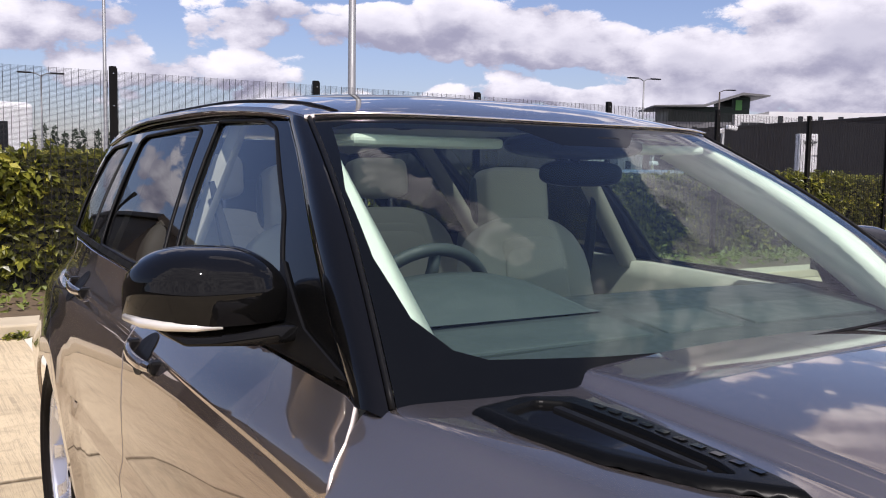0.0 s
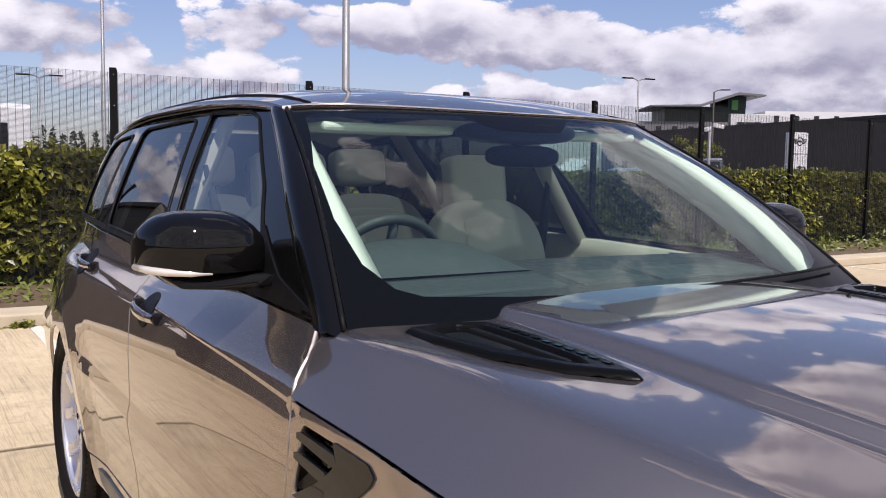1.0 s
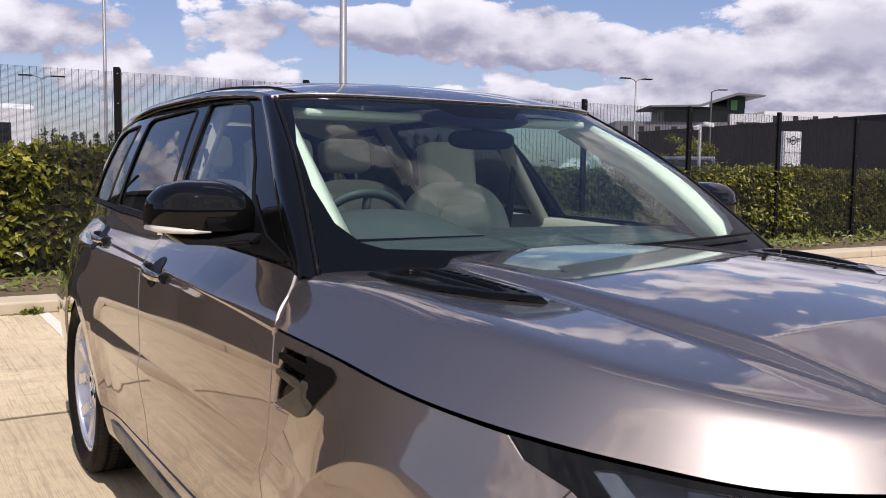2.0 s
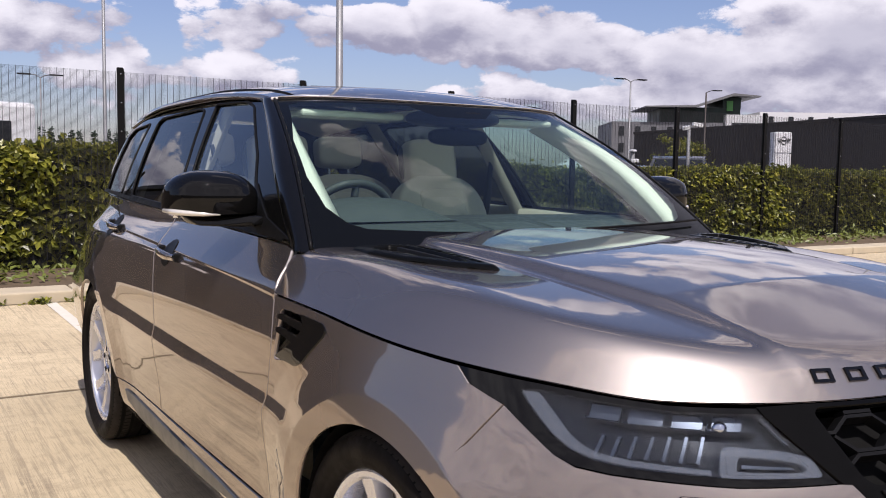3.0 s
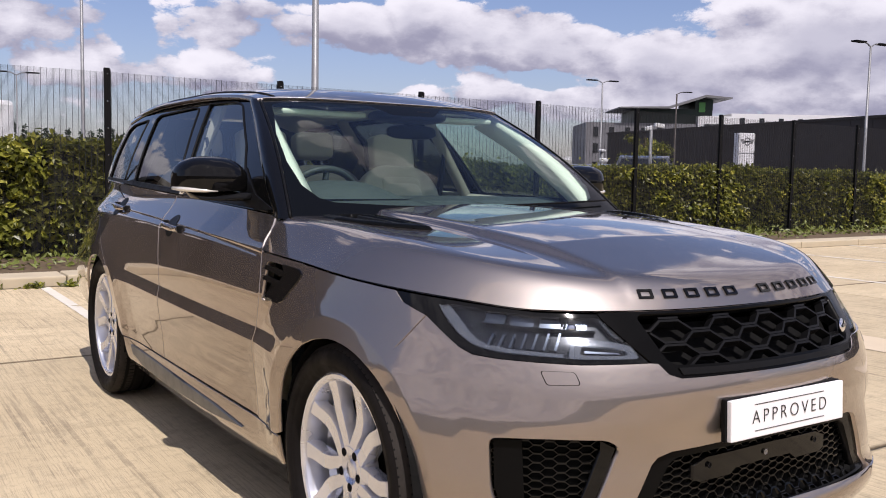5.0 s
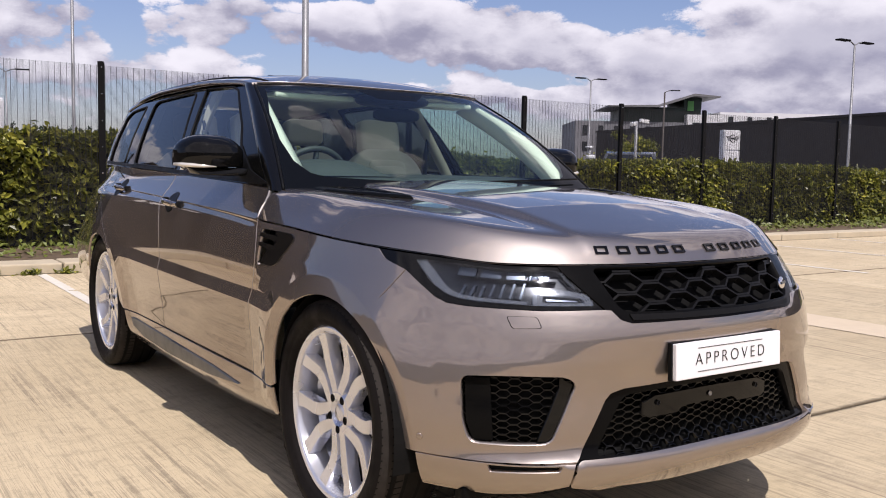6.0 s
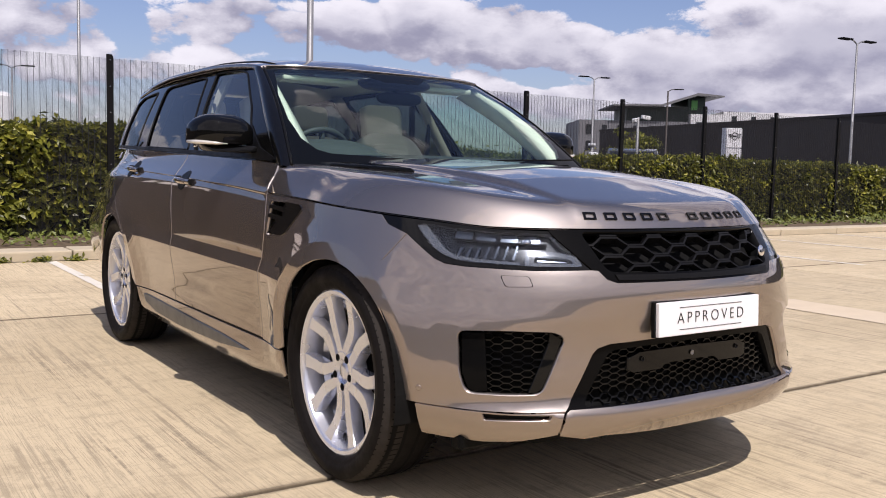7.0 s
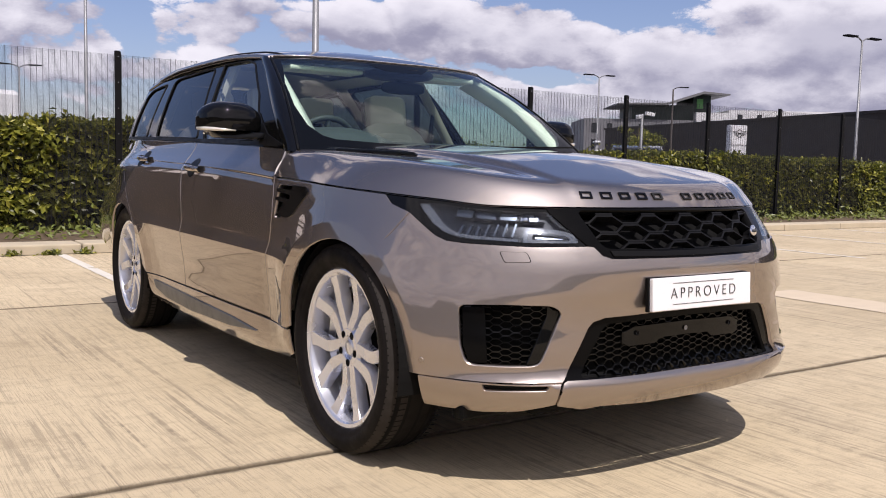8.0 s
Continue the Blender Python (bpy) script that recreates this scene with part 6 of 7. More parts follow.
# ---- wheels ----
def build_wheel():
    """An alloy wheel with five pairs of spokes; its outer face towards -x, centre at the origin."""
    R = 0.299
    splay = curve((0.0, 13.0), (0.115, 18.0), (0.356, 23.0), (0.5, 22.5), (0.625, 20.2), (0.89, 17.0), (1.0, 17.0))
    rim_prof = [(0.10, 0.255), (0.0, 0.245), (-0.02, 0.262), (-0.080, 0.270), (-0.095, 0.275), (-0.101, 0.282), (-0.103, 0.294), (-0.100, 0.301), (-0.092, 0.302)]
    pieces = [lathe(rim_prof, 90)]
    hub_prof = [(-0.060, 0.001), (-0.060, 0.034), (-0.066, 0.037), (-0.074, 0.048), (-0.075, 0.070), (-0.064, 0.086), (-0.02, 0.090)]
    pieces.append(lathe(hub_prof, 50))
    spokes = []
    for k in range(5):
        base = 90 + k * 72
        for s in (-1, 1):
            rows = []
            for t in np.linspace(0, 1, 25):
                r = 0.068 + t * (R - 0.072)
                ang = base + s * float(splay(t))
                half = 0.0205 + 0.0040 * min(1, t / 0.4) + 0.008 * max(0, t - 0.75) / 0.25
                x = -0.074 + 0.012 * math.sin(t * math.pi) - 0.022 * t
                a = radians(ang)
                c = np.array([x, r * math.cos(a), r * math.sin(a)])
                tn = np.array([0, -math.sin(a), math.cos(a)])
                ax = np.array([1.0, 0, 0])
                rows.append([c - tn * half * 1.02 + ax * 0.042, c - tn * half * 0.98 + ax * 0.005, c - tn * half * 0.90, c + tn * half * 0.90, c + tn * half * 0.98 + ax * 0.005, c + tn * half * 1.02 + ax * 0.042])
            v = [p for row in rows for p in row]
            f = [(i * 6 + j, i * 6 + j + 1, (i + 1) * 6 + j + 1, (i + 1) * 6 + j) for i in range(24) for j in range(5)]
            spokes.append((v, f))
    v, f = join(*pieces)
    mesh = bpy.data.meshes.new("wheel")
    mesh.from_pydata(v, [], f)
    mesh.shade_smooth()
    mesh.set_sharp_from_angle(angle=radians(28))
    rim = finish("wheel", mesh, ALLOY)
    for v, f in spokes:
        sp = raw("spoke", v, f, ALLOY, rim, smooth=True)
        sp.data.set_sharp_from_angle(angle=radians(28))
    tyre_prof = [(0.10, 0.299), (0.125, 0.333), (0.125, 0.365), (0.105, 0.386), (0.06, 0.391), (-0.06, 0.391), (-0.105, 0.386), (-0.122, 0.372), (-0.128, 0.350), (-0.127, 0.33),
                 (-0.122, 0.327), (-0.121, 0.318), (-0.114, 0.306), (-0.100, 0.300)]
    tv, tf = lathe(tyre_prof, 120)
    tyre = raw("tyre", tv, tf, RUBBER, rim, "black low-profile tyre", smooth=True)
    raw("tread", *lathe([(-0.1205, 0.3755), (-0.1055, 0.3868), (-0.084, 0.3910)], 120), LITTREAD, tyre, "dusty outer tread band", smooth=True)
    raw("tread", *lathe([(-0.064, 0.3915), (-0.036, 0.3916)], 120), LITTREAD, tyre, smooth=True)
    grooves = []
    for gx in (-0.075, -0.028, 0.028, 0.075):
        grooves.append(lathe([(gx - 0.006, 0.3918), (gx + 0.006, 0.3918)], 90))
    raw("tread_groove", *join(*grooves), UNDER, tyre)
    sipes = []
    for k in range(96):
        a = 2 * math.pi * k / 96
        c, s_ = math.cos(a), math.sin(a)
        for x0, x1 in ((-0.122, -0.084), (0.084, 0.118), (-0.066, -0.038)):
            r0 = 0.3925 if x0 > -0.1 else 0.3895
            q = [(x0, -0.0026, r0 - (0.0135 if x0 < -0.1 else 0)), (x1, -0.0026, 0.3924), (x1, 0.0026, 0.3924), (x0, 0.0026, r0 - (0.0135 if x0 < -0.1 else 0))]
            sipes.append(([(px, py * c - pz * s_, py * s_ + pz * c) for px, py, pz in q], [(0, 1, 2, 3)]))
    tagged(raw("tread_sipe", *join(*sipes), UNDER, tyre), kind="stuff")
    for k in range(5):
        a = radians(90 + 36 + k * 72)
        v, f = lathe([(-0.070, 0.001), (-0.074, 0.010), (-0.056, 0.0115)], 12)
        raw("wheel_nut", [(x, y + 0.057 * math.cos(a), z + 0.057 * math.sin(a)) for x, y, z in v], f, STEEL, rim, smooth=True)
        v, f = lathe([(-0.0756, 0.0140), (-0.0762, 0.0115), (-0.0756, 0.001)], 16)
        raw("nut_recess", [(x, y + 0.057 * math.cos(a), z + 0.057 * math.sin(a)) for x, y, z in v], f, UNDER, rim)
    v, f = lathe([(-0.070, 0.001), (-0.071, 0.026), (-0.067, 0.031), (-0.055, 0.033)], 36)
    raw("centre_cap", v, f, ALLOY, rim, smooth=True)
    v, f = lathe([(0.03, 0.08), (0.03, 0.185), (0.055, 0.185), (0.055, 0.08)], 48)
    raw("brake_disc", v, f, STEEL, rim)
    v, f = lathe([(0.0, 0.10), (0.0, 0.20), (0.07, 0.20), (0.07, 0.10)], 10, "x", (150, 215))
    raw("brake_caliper", v, f, SATIN, rim)
    v, f = lathe([(0.012, 0.02), (0.012, 0.226)], 40)
    raw("back_plate", v, f, UNDER, rim)
    return rim


wheel = build_wheel()
wheel.parent = car
wheel.location = (-0.843, 0.0, 0.392)
for x, y, rz, rx in ((-0.845, 2.923, 0, 31), (0.843, 0.0, 180, 10), (0.845, 2.923, 180, 50)):
    c = copy_thing(wheel, pose(x, y, 0.392, 0, 0, rz) @ Matrix.Rotation(radians(rx), 4, "X"))
wheel.matrix_basis = pose(-0.843, 0, 0.392) @ Matrix.Rotation(radians(-3), 4, "X")


# ---- car: mirrors, handles, wipers ----
def shell(points, mat, name, parent, label="", bevel=0.02, seg=3, m=None):
    """A rounded solid from the corners of its hull."""
    bm = bmesh.new()
    for p in points:
        bm.verts.new(p)
    r = bmesh.ops.convex_hull(bm, input=bm.verts)
    bmesh.ops.delete(bm, geom=[g for g in r["geom_interior"] if isinstance(g, bmesh.types.BMVert)], context="VERTS")
    bmesh.ops.dissolve_limit(bm, angle_limit=radians(4), verts=bm.verts, edges=bm.edges)
    if bevel:
        bmesh.ops.bevel(bm, geom=list(bm.edges), offset=bevel, segments=seg, affect="EDGES", profile=0.5, clamp_overlap=True)
    ob = part(name, bm, mat, parent, label, True, m)
    return ob


def superform(name, centre, half, mat, parent, power=(2.6, 2.6), shear=None, label="", nu=40, nv=20, fn=None):
    """A rounded pillow form; fn reshapes its points."""
    v, f = [], []
    se = lambda c, p: math.copysign(abs(c) ** (2 / p), c)
    for i in range(nv + 1):
        a = -math.pi / 2 + math.pi * i / nv
        for j in range(nu):
            b = 2 * math.pi * j / nu
            p = np.array([se(math.cos(a), power[1]) * se(math.cos(b), power[0]), se(math.cos(a), power[1]) * se(math.sin(b), power[0]), se(math.sin(a), power[1])])
            if fn is not None:
                p = fn(p)
            v.append(p * np.array(half) + np.array(centre))
    for i in range(nv):
        for j in range(nu):
            f.append((i * nu + j, i * nu + (j + 1) % nu, (i + 1) * nu + (j + 1) % nu, (i + 1) * nu + j))
    return raw(name, v, f, mat, parent, label, smooth=True)


def door_mirror(sgn):
    """Black mirror: x outwards negative on the driver's side."""
    flip = np.array([sgn, 1.0, 1.0])

    cols, rows = 34, []
    for i in range(cols + 1):
        t = -1 + 2 * i / cols
        x = -0.982 + 0.134 * t
        end = max(0.0, 1 - abs(t) ** 5.0) ** 0.5
        yf = 0.966 + (0.105 * (-t) ** 2.6 if t < 0 else 0.022 * t ** 4) + 0.030 * (1 - end)
        zb, zc = 1.214 + 0.006 * (1 - end), 1.283 - 0.010 * (1 - end)
        zt = zc + 0.068 * (1 - 0.45 * abs(t) ** 2.6) * (0.25 + 0.75 * end)
        yb = max(1.138, yf + 0.03)
        ym = yf + (yb - yf) * 0.62
        row = [(yb, zb), (yf + 0.012, zb), (yf + 0.003, zb + 0.004), (yf, zb + 0.014), (yf - 0.003, zc - 0.010), (yf - 0.002, zc - 0.003), (yf + 0.002, zc + 0.003)]
        row += [(yf + 0.002 + (ym - yf) * (1 - math.cos(radians(a))), zc + 0.003 + (zt - zc - 0.003) * math.sin(radians(a))) for a in (12, 25, 40, 55, 72, 90)]
        row += [(yb - 0.008, zt - 0.004), (yb, zt - 0.014)]
        rows.append([(x, py, pz) for py, pz in row])
    n = len(rows[0])
    v = [np.array(p) * flip for row in rows for p in row]
    f = [(i * n + k, i * n + (k + 1) % n, (i + 1) * n + (k + 1) % n, (i + 1) * n + k) for i in range(cols) for k in range(n)]
    f += [tuple(range(n))[::-1], tuple(range(cols * n, cols * n + n))]
    s = raw("door_mirror", v, f, GLOSSBLACK, car, "gloss black door mirror with a clear indicator strip", smooth=True)
    s.data.set_sharp_from_angle(angle=radians(38))
    if sgn > 0:
        s.data.flip_normals()
    base = [(-1.04, 1.00, 1.182), (-1.05, 1.11, 1.184), (-0.93, 0.985, 1.176), (-0.93, 1.09, 1.176), (-0.885, 0.965, 1.178), (-0.885, 1.07, 1.178),
            (-1.085, 1.03, 1.2125), (-1.085, 1.12, 1.2125), (-0.87, 0.972, 1.212), (-0.87, 1.07, 1.212), (-0.815, 0.968, 1.186), (-0.815, 1.05, 1.186), (-0.815, 0.968, 1.206), (-0.815, 1.05, 1.206)]
    shell([tuple(np.array(p) * flip) for p in base], GLOSSBLACK, "mirror_arm", s, bevel=0.010)
    strip = [(-1.116, 1.110, 1.224), (-1.103, 1.045, 1.222), (-1.075, 1.005, 1.220), (-1.03, 0.978, 1.218), (-0.985, 0.968, 1.216)]
    v, f = tube([np.array(p) * flip for p in strip], [0.007, 0.009, 0.0085, 0.007, 0.002], 8)
    raw("indicator", v, f, ORANGE, s, "pale clear indicator strip", smooth=True)
    g = [(-1.08, 1.148, 1.20), (-0.88, 1.120, 1.195), (-0.875, 1.115, 1.31), (-1.06, 1.140, 1.31)]
    raw("mirror_glass", [np.array(p) * flip for p in g] + [np.array(p) * flip - np.array([0, 0.01, 0]) for p in g],
        [(0, 1, 2, 3), (7, 6, 5, 4), (0, 4, 5, 1), (1, 5, 6, 2), (2, 6, 7, 3), (3, 7, 4, 0)], CHROME, s)
    sail = [(0.745, 1.150), (1.08, 1.160), (1.10, 1.21), (1.13, 1.31), (0.95, 1.205)]
    both = (lambda q: q) if sgn > 0 else mirrored
    lay("mirror_sail", both(cut(cabin, sail, [], 0.03, 0.01, 0.007)), SATIN, s)


door_mirror(1)
door_mirror(-1)


def door_handle(y0, y1, z0, z1, sgn):
    flip = np.array([sgn, 1.0, 1.0])
    pts = []
    for t in np.linspace(0, 1, 9):
        y, z = y0 + (y1 - y0) * t, z0 + (z1 - z0) * t
        p = body(np.array(UY(y)), np.array(z))
        pts.append((p + np.array([-0.012 - 0.020 * math.sin(math.pi * min(1, max(0, t))) ** 0.6, 0, 0])) * flip)
    rows = []
    for i, p in enumerate(pts):
        h = 0.016 * (0.75 + 0.25 * math.sin(math.pi * i / 8))
        for a in range(10):
            w_ = 2 * math.pi * a / 10
            rows.append(p + np.array([math.cos(w_) * 0.010 * sgn, 0, math.sin(w_) * h]))
    f = [(i * 10 + a, i * 10 + (a + 1) % 10, (i + 1) * 10 + (a + 1) % 10, (i + 1) * 10 + a) for i in range(8) for a in range(10)]
    f += [tuple(range(10)), tuple(range(80, 90))]
    h = raw("door_handle", rows, f, PAINT, car, "body-coloured door handle with a dark cup", smooth=True)
    yc, zc = (y0 + y1) / 2 + 0.02, (z0 + z1) / 2
    ring = [(UY(yc + 0.060 * math.cos(a)), zc + 0.048 * math.sin(a)) for a in np.linspace(0, 2 * math.pi, 28)[:-1]]
    both = (lambda q: q) if sgn > 0 else mirrored
    lay("handle_cup", both(cut(skin, S(*ring), [], 0.02, 0.0, 0.002)), SATIN, h)
    for yy in (y0, y1):
        p = (body(np.array(UY(yy)), np.array(z0 if yy == y0 else z1)) + np.array([0.0, 0, 0])) * flip
        part("handle_base", block(-0.016, 0.016, -0.018, 0.018, -0.016, 0.016, bevel=0.006), SATIN, h, m=Matrix.Translation(p))


for sgn in (1, -1):
    door_handle(1.52, 1.75, 1.034, 1.046, sgn)
    door_handle(2.52, 2.75, 1.078, 1.088, sgn)

for a0, a1, piv in ((0.02, 0.93, 0.40),):
    pts = [screen(np.array(a), np.array(0.045 + 0.03 * t)) + np.array([0, -0.012, 0.016]) for a, t in zip(np.linspace(a0, a1, 14), np.linspace(0, 1, 14))]
    v, f = tube(pts, 0.0045, 6)
    blade_ = raw("wiper", v, f, SATIN, car, "black windscreen wiper at rest")
    p = screen(np.array(piv), np.array(0.03)) + np.array([0, -0.012, 0.014])
    part("wiper_arm", block(-0.05, 0.045, -0.008, 0.008, -0.008, 0.008, bevel=0.005), SATIN, blade_, m=Matrix.Translation(p) @ Matrix.Rotation(radians(6), 4, "Z"))
part("cowl_panel", block(-0.74, 0.74, 0.52, 0.66, 1.05, 1.085, bevel=0.006), SATIN, car)

# ---- cabin ----
def sweep_seat(name, x, y, lean, label, rear=False, w=0.25, headz=0.0):
    seat = superform(name, (x, y - 0.30, 0.72), (w, 0.27, 0.10), CREAM, car, (4, 3.2), label=label)
    L = radians(lean)
    ax = np.array([0, math.sin(L), math.cos(L)])
    root = np.array([x, y - 0.06, 0.72])
    prof = curve((0.0, 0.92), (0.4, 1.0), (0.72, 1.0), (0.86, 0.93), (0.95, 0.80), (1.0, 0.60))

    def back(p):
        t = (p[2] + 1) / 2
        wing_ = 0.32 * abs(p[0]) ** 2.2
        return np.array([p[0] * float(prof(t)), p[1] - (wing_ if p[1] < 0 else 0), p[2]])
    b = superform("backrest", (0, 0, 0), (w, 0.075, 0.34), CREAM, seat, (4.5, 4.0), fn=back)
    b.matrix_basis = Matrix.Translation(root + ax * 0.30) @ Matrix.Rotation(-L, 4, "X")
    superform("backrest_cushion", (0, -0.066, -0.02), (w * 0.52, 0.028, 0.24), CREAM, b, (5, 5))
    superform("backrest_cushion", (0, -0.062, 0.20), (w * 0.50, 0.022, 0.055), CREAM, b, (5, 4))
    hr = superform("headrest", (0, 0, 0), (0.132, 0.058, 0.108 if not rear else 0.085), CREAM, seat, (6.0, 5.5))
    hr.matrix_basis = Matrix.Translation(root + ax * (0.775 + headz)) @ Matrix.Rotation(-L * 0.5, 4, "X")
    if not rear:
        superform("headrest_wing", (0, 0.035, 0), (0.142, 0.030, 0.10), DASH, hr, (4, 4))
    for dx in (-0.06, 0.06):
        v, f = tube([(dx, 0, -0.20), (dx, 0, -0.08)], 0.007, 8)
        raw("headrest_rod", v, f, CHROME, hr)
    return seat


sweep_seat("front_seat", 0.385, 1.86, 17, "cream leather front seat with a headrest", headz=-0.07)
sweep_seat("front_seat", -0.385, 1.86, 17, "cream leather front seat with a headrest", headz=-0.07)
for x in (-0.40, 0.34):
    sweep_seat("rear_seat", x, 2.72, 20, "cream leather rear seat", True, 0.30)

dash_prof = [(0.66, 1.135), (0.80, 1.158), (0.98, 1.182), (1.10, 1.196), (1.17, 1.188), (1.20, 1.13), (1.19, 1.00), (1.14, 0.90), (1.10, 0.75)]
v, f = [], []
xs = np.linspace(-0.76, 0.76, 41)
for x in xs:
    for k, (y, z) in enumerate(dash_prof):
        bowy = 0.03 * (x / 0.76) ** 2 if k < 2 else 0.0
        v.append((x, y + bowy, z - 0.010 * (x / 0.76) ** 2))
n = len(dash_prof)
f = [(i * n + k, (i + 1) * n + k, (i + 1) * n + k + 1, i * n + k + 1) for i in range(len(xs) - 1) for k in range(n - 1)]
dashboard = raw("dashboard", v, f, DASH, car, "dark grey leather dashboard with an instrument hood", smooth=True)
v, f = [], []
for i in range(25):
    t = -1 + 2 * i / 24
    h = 0.075 * max(0, 1 - abs(t) ** 2.6) ** 0.8
    for k, (dy, dz) in enumerate(((-0.10, 0.0), (-0.05, 0.45), (0.0, 0.80), (0.07, 1.0), (0.13, 1.0), (0.135, 0.80), (0.06, 0.5))):
        v.append((-0.385 + t * 0.27, 1.07 + dy, 1.185 + h * dz))
f = [(i * 7 + k, (i + 1) * 7 + k, (i + 1) * 7 + k + 1, i * 7 + k + 1) for i in range(24) for k in range(6)]
raw("instrument_hood", v, f, DASHTOP, dashboard, smooth=True)
for x0, x1 in ((-0.62, -0.12), (-0.08, 0.16), (0.20, 0.66)):
    bm = block(x0, x1, 0.80, 0.95, 1.150, 1.171, bevel=0.006, m=Matrix.Translation((0, 0.875, 1.171)) @ Matrix.Rotation(radians(6), 4, "X") @ Matrix.Translation((0, -0.875, -1.171)))
    part("dash_panel", bm, DASHTOP, dashboard)
part("centre_screen", block(-0.15, 0.15, 1.14, 1.16, 1.02, 1.19, bevel=0.006, m=Matrix.Translation((0, 1.15, 1.1)) @ Matrix.Rotation(radians(15), 4, "X") @ Matrix.Translation((0, -1.15, -1.1))), GLOSSBLACK, dashboard)

wheel_m = Matrix.Translation((-0.385, 1.32, 1.14)) @ Matrix.Rotation(radians(-66), 4, "X")
rimv = [(0.185 * math.cos(a), 0.185 * math.sin(a), 0) for a in np.linspace(0, 2 * math.pi, 49)]
v, f = tube(rimv, 0.016, 10)
steer = raw("steering_wheel", v, f, DASH, car, "black leather steering wheel", smooth=True, m=wheel_m)
part("hub", block(-0.085, 0.085, -0.07, 0.055, -0.03, 0.02, bevel=0.02), DASH, steer)
for a in (-8, 188, 270):
    c, s_ = math.cos(radians(a)), math.sin(radians(a))
    v, f = tube([(0.07 * c, 0.07 * s_ - 0.01, -0.01), (0.13 * c, 0.13 * s_, -0.006), (0.178 * c, 0.178 * s_, 0)], [0.022, 0.015, 0.014], 8)
    raw("wheel_spoke", v, f, DASH, steer, smooth=True)
part("steering_column", block(-0.05, 0.05, -0.05, 0.05, -0.28, -0.03, bevel=0.02), DASH, steer)

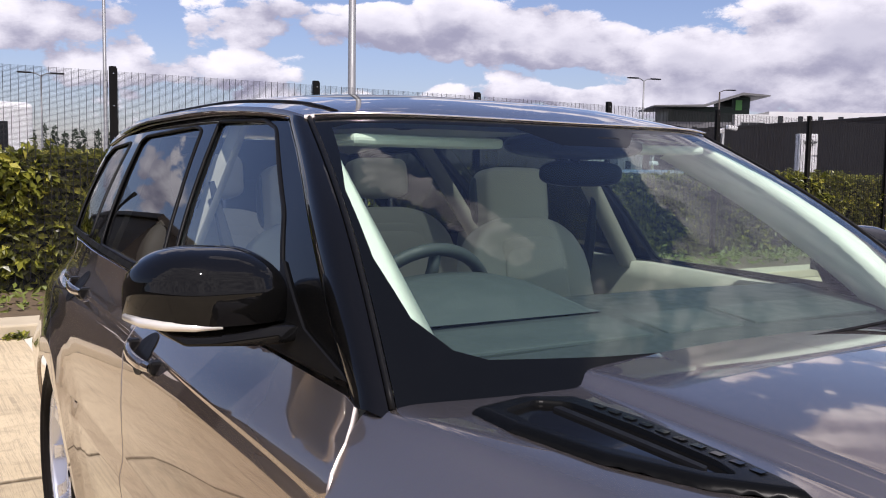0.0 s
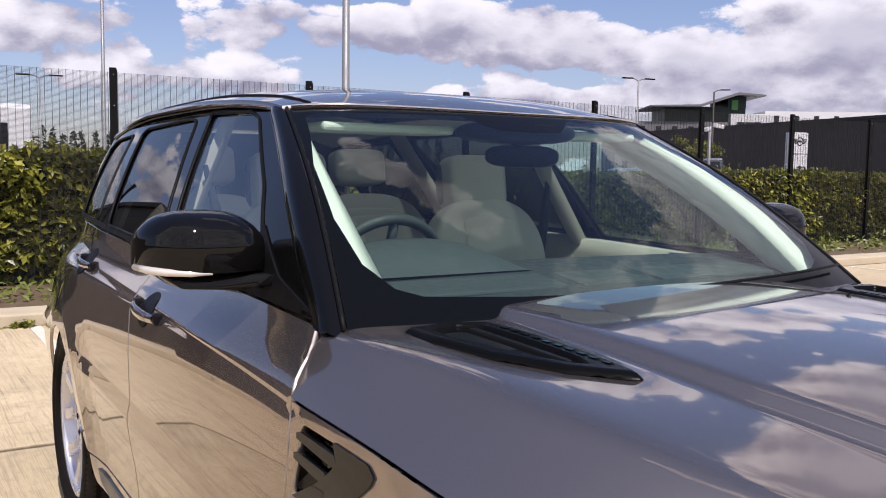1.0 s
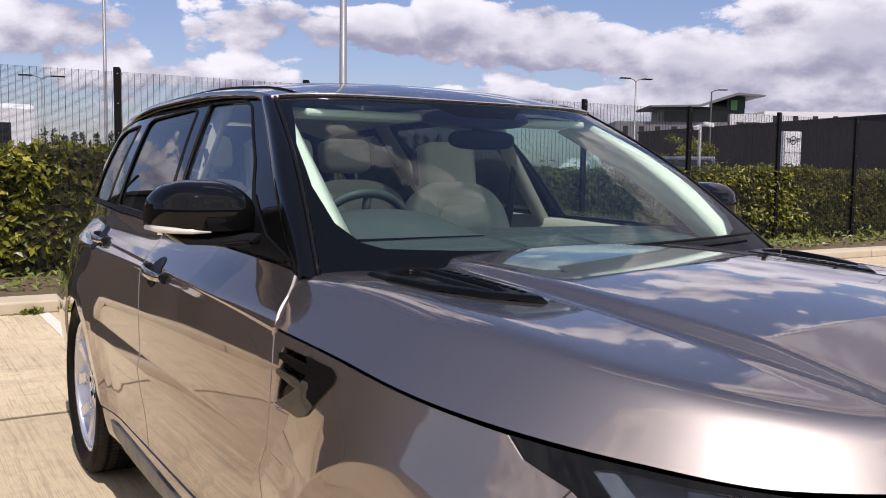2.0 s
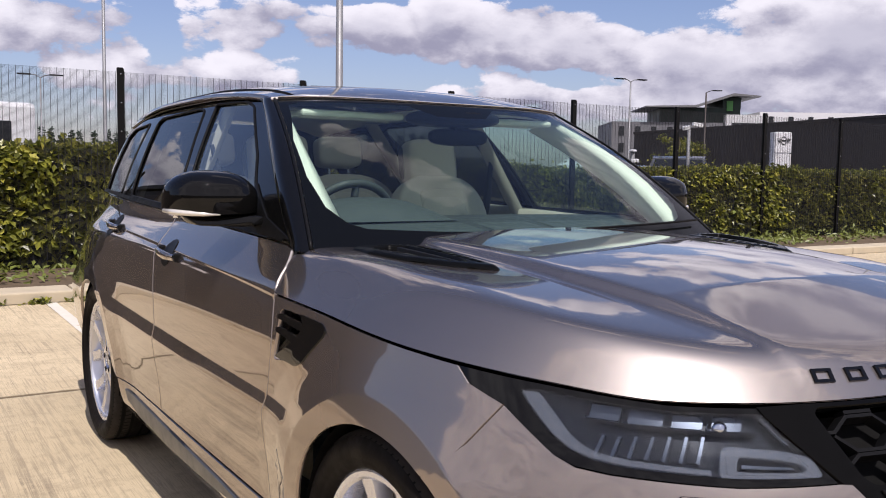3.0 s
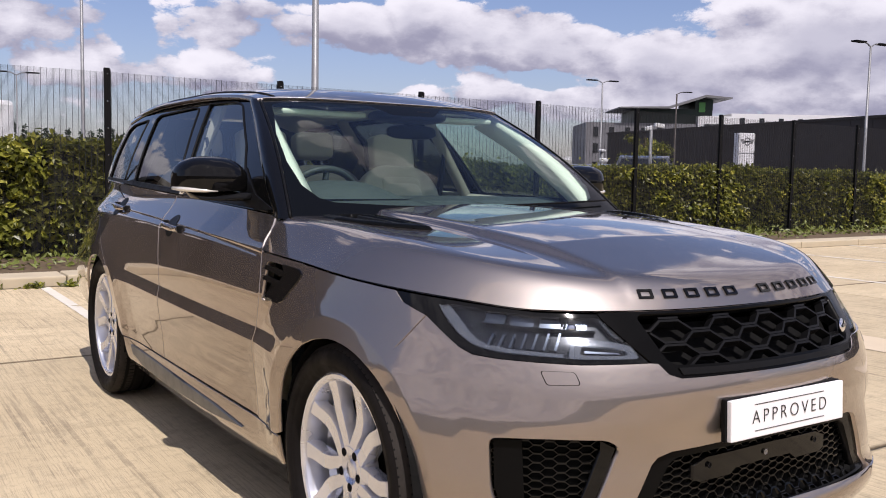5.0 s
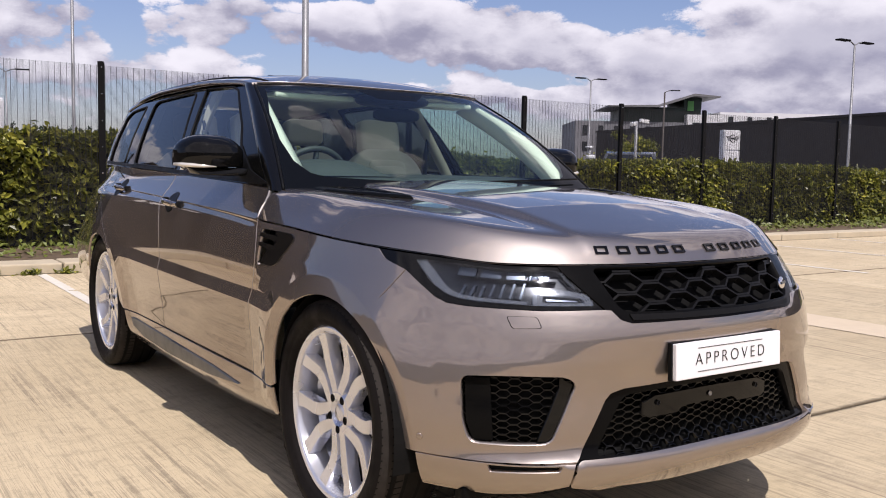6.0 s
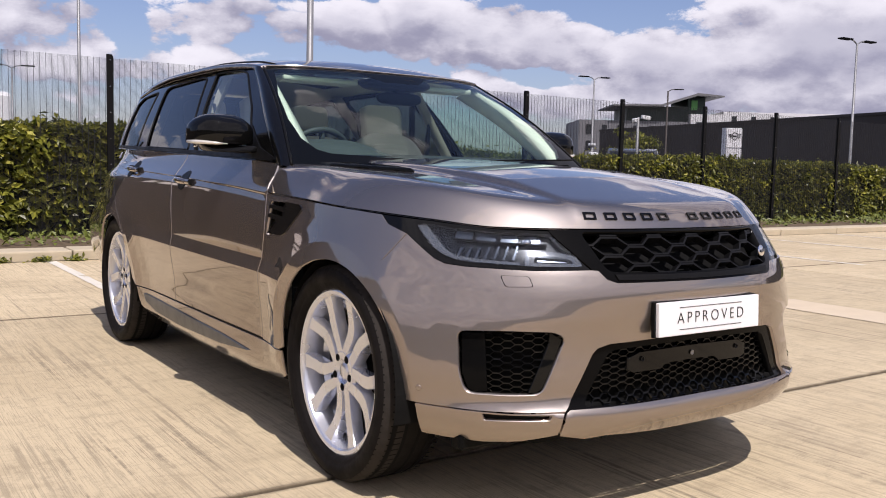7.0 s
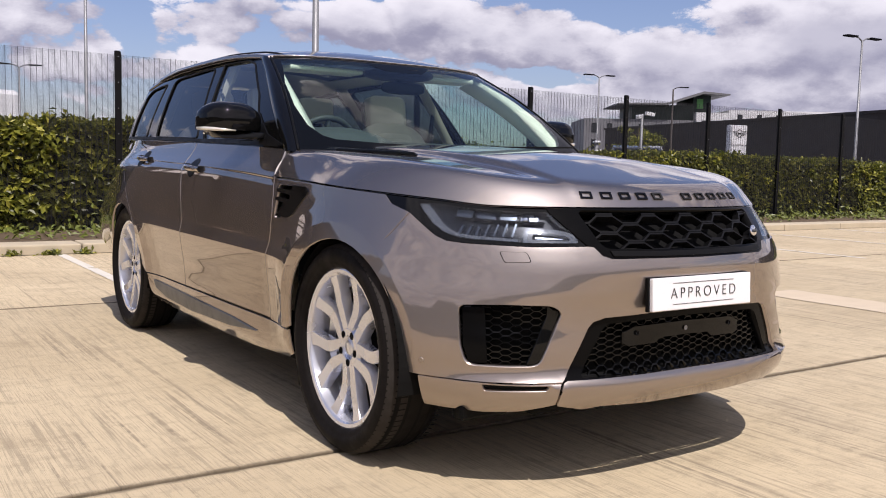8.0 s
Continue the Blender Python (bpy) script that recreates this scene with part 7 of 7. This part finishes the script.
for sgn in (1, -1):
    flip = np.array([sgn, 1.0, 1.0])
    v, f = [], []
    for b in np.linspace(-0.02, 0.99, 24):
        e = screen(np.array(-0.985), np.array(b)) + np.array([0.004, 0.012, -0.012])
        i_ = screen(np.array(-0.985 + 0.056 + 0.12 * max(0.0, 1 - b) ** 2.0), np.array(b)) + np.array([0.0, 0.045, -0.030])
        o = e + np.array([0.0, 0.17, -0.05])
        v += [e * flip, (e * 0.5 + i_ * 0.5 + np.array([0, -0.006, 0.006])) * flip, i_ * flip, o * flip]
    f = [(i * 4 + k, i * 4 + k + 1, (i + 1) * 4 + k + 1, (i + 1) * 4 + k) for i in range(23) for k in range(3)]
    raw("pillar_trim", v, f, CREAMTRIM, car, "cream trim inside the windscreen pillar", smooth=True)
    for y0, y1, y2 in ((1.86, 1.98, 0.10), (2.78, 2.98, 0.14)):
        lo_, hi_ = cabin(np.array(y0), np.array(1.10)), cabin(np.array(y1), np.array(1.62))
        v, f = [], []
        for t in np.linspace(0, 1, 8):
            p = (lo_ * (1 - t) + hi_ * t) + np.array([0.035, 0, 0])
            for d in ((0, -y2 / 2), (0.03, -y2 / 4), (0.03, y2 / 4), (0, y2 / 2)):
                v.append((p + np.array([d[0], d[1], 0])) * flip)
        f = [(i * 4 + k, i * 4 + k + 1, (i + 1) * 4 + k + 1, (i + 1) * 4 + k) for i in range(7) for k in range(3)]
        raw("pillar_trim", v, f, CREAM, car, smooth=True)
    pts = [np.array(p) * flip for p in ((-0.70, 1.93, 1.45), (-0.66, 1.90, 1.25), (-0.60, 1.88, 0.95))]
    v, f = tube(pts, [0.008, 0.020, 0.022], 6)
    raw("seat_belt", v, f, CARPET, car)
    # door cards
    v, f = [], []
    for y in np.linspace(0.78, 2.95, 20):
        for dx, z in ((0.012, float(belt_z(y)) + 0.012), (0.060, float(belt_z(y)) + 0.006), (0.085, float(belt_z(y)) - 0.05), (0.10, 0.80), (0.10, 0.40)):
            v.append((cabin(np.array(y), np.array(min(1.2, max(1.1, z)))) * np.array([1, 1, 0]) + np.array([dx, 0, z])) * flip)
    f = [(i * 5 + k, i * 5 + k + 1, (i + 1) * 5 + k + 1, (i + 1) * 5 + k) for i in range(19) for k in range(4)]
    raw("door_card", v, f, CREAM, car, "cream inner door trim", smooth=True)
part("cabin_floor", block(-0.80, 0.80, 0.60, 3.75, 0.30, 0.36), CARPET, car)
part("parcel_shelf", block(-0.70, 0.70, 3.0, 3.72, 1.02, 1.05, bevel=0.01), CARPET, car)

# overhead: mirror, camera pod and visors
pod = superform("sensor_pod", (0.05, 1.28, 1.560), (0.19, 0.115, 0.034), SATIN, car, (3, 2.6), label="black camera pod behind the windscreen")
mirror_in = superform("rear_view_mirror", (0.07, 1.27, 1.490), (0.135, 0.022, 0.034), SATIN, car, (3.5, 3.0), label="black rear-view mirror")
raw("stalk", *tube([(0.02, 1.26, 1.550), (0.06, 1.265, 1.498)], 0.012, 8), SATIN, mirror_in)
for x in (-0.36, 0.36):
    part("sun_visor", block(x - 0.21, x + 0.21, 1.31, 1.47, 1.548, 1.574, bevel=0.010), CREAMTRIM, car, "folded cream sun visor")

# ---- concrete slabs of the yard ----
def slab_mesh(w, d):
    bm = bmesh.new()
    add_box(bm, 0, w, 0, d, -0.0145, 0.0, bevel=0.004)
    mesh = bpy.data.meshes.new("slab")
    bm.to_mesh(mesh)
    bm.free()
    mesh.materials.append(CONCRETE)
    return mesh


slab_long, slab_short = slab_mesh(13.475, 3.974), slab_mesh(13.475, 3.72)
for row in range(-12, 2):
    for col in range(-3, 5):
        s = new("slab", slab_short if row == 1 else slab_long)
        s.parent, s.location = pavement, (-6.2 + col * 13.5, row * 4.0 + 0.013, 0)
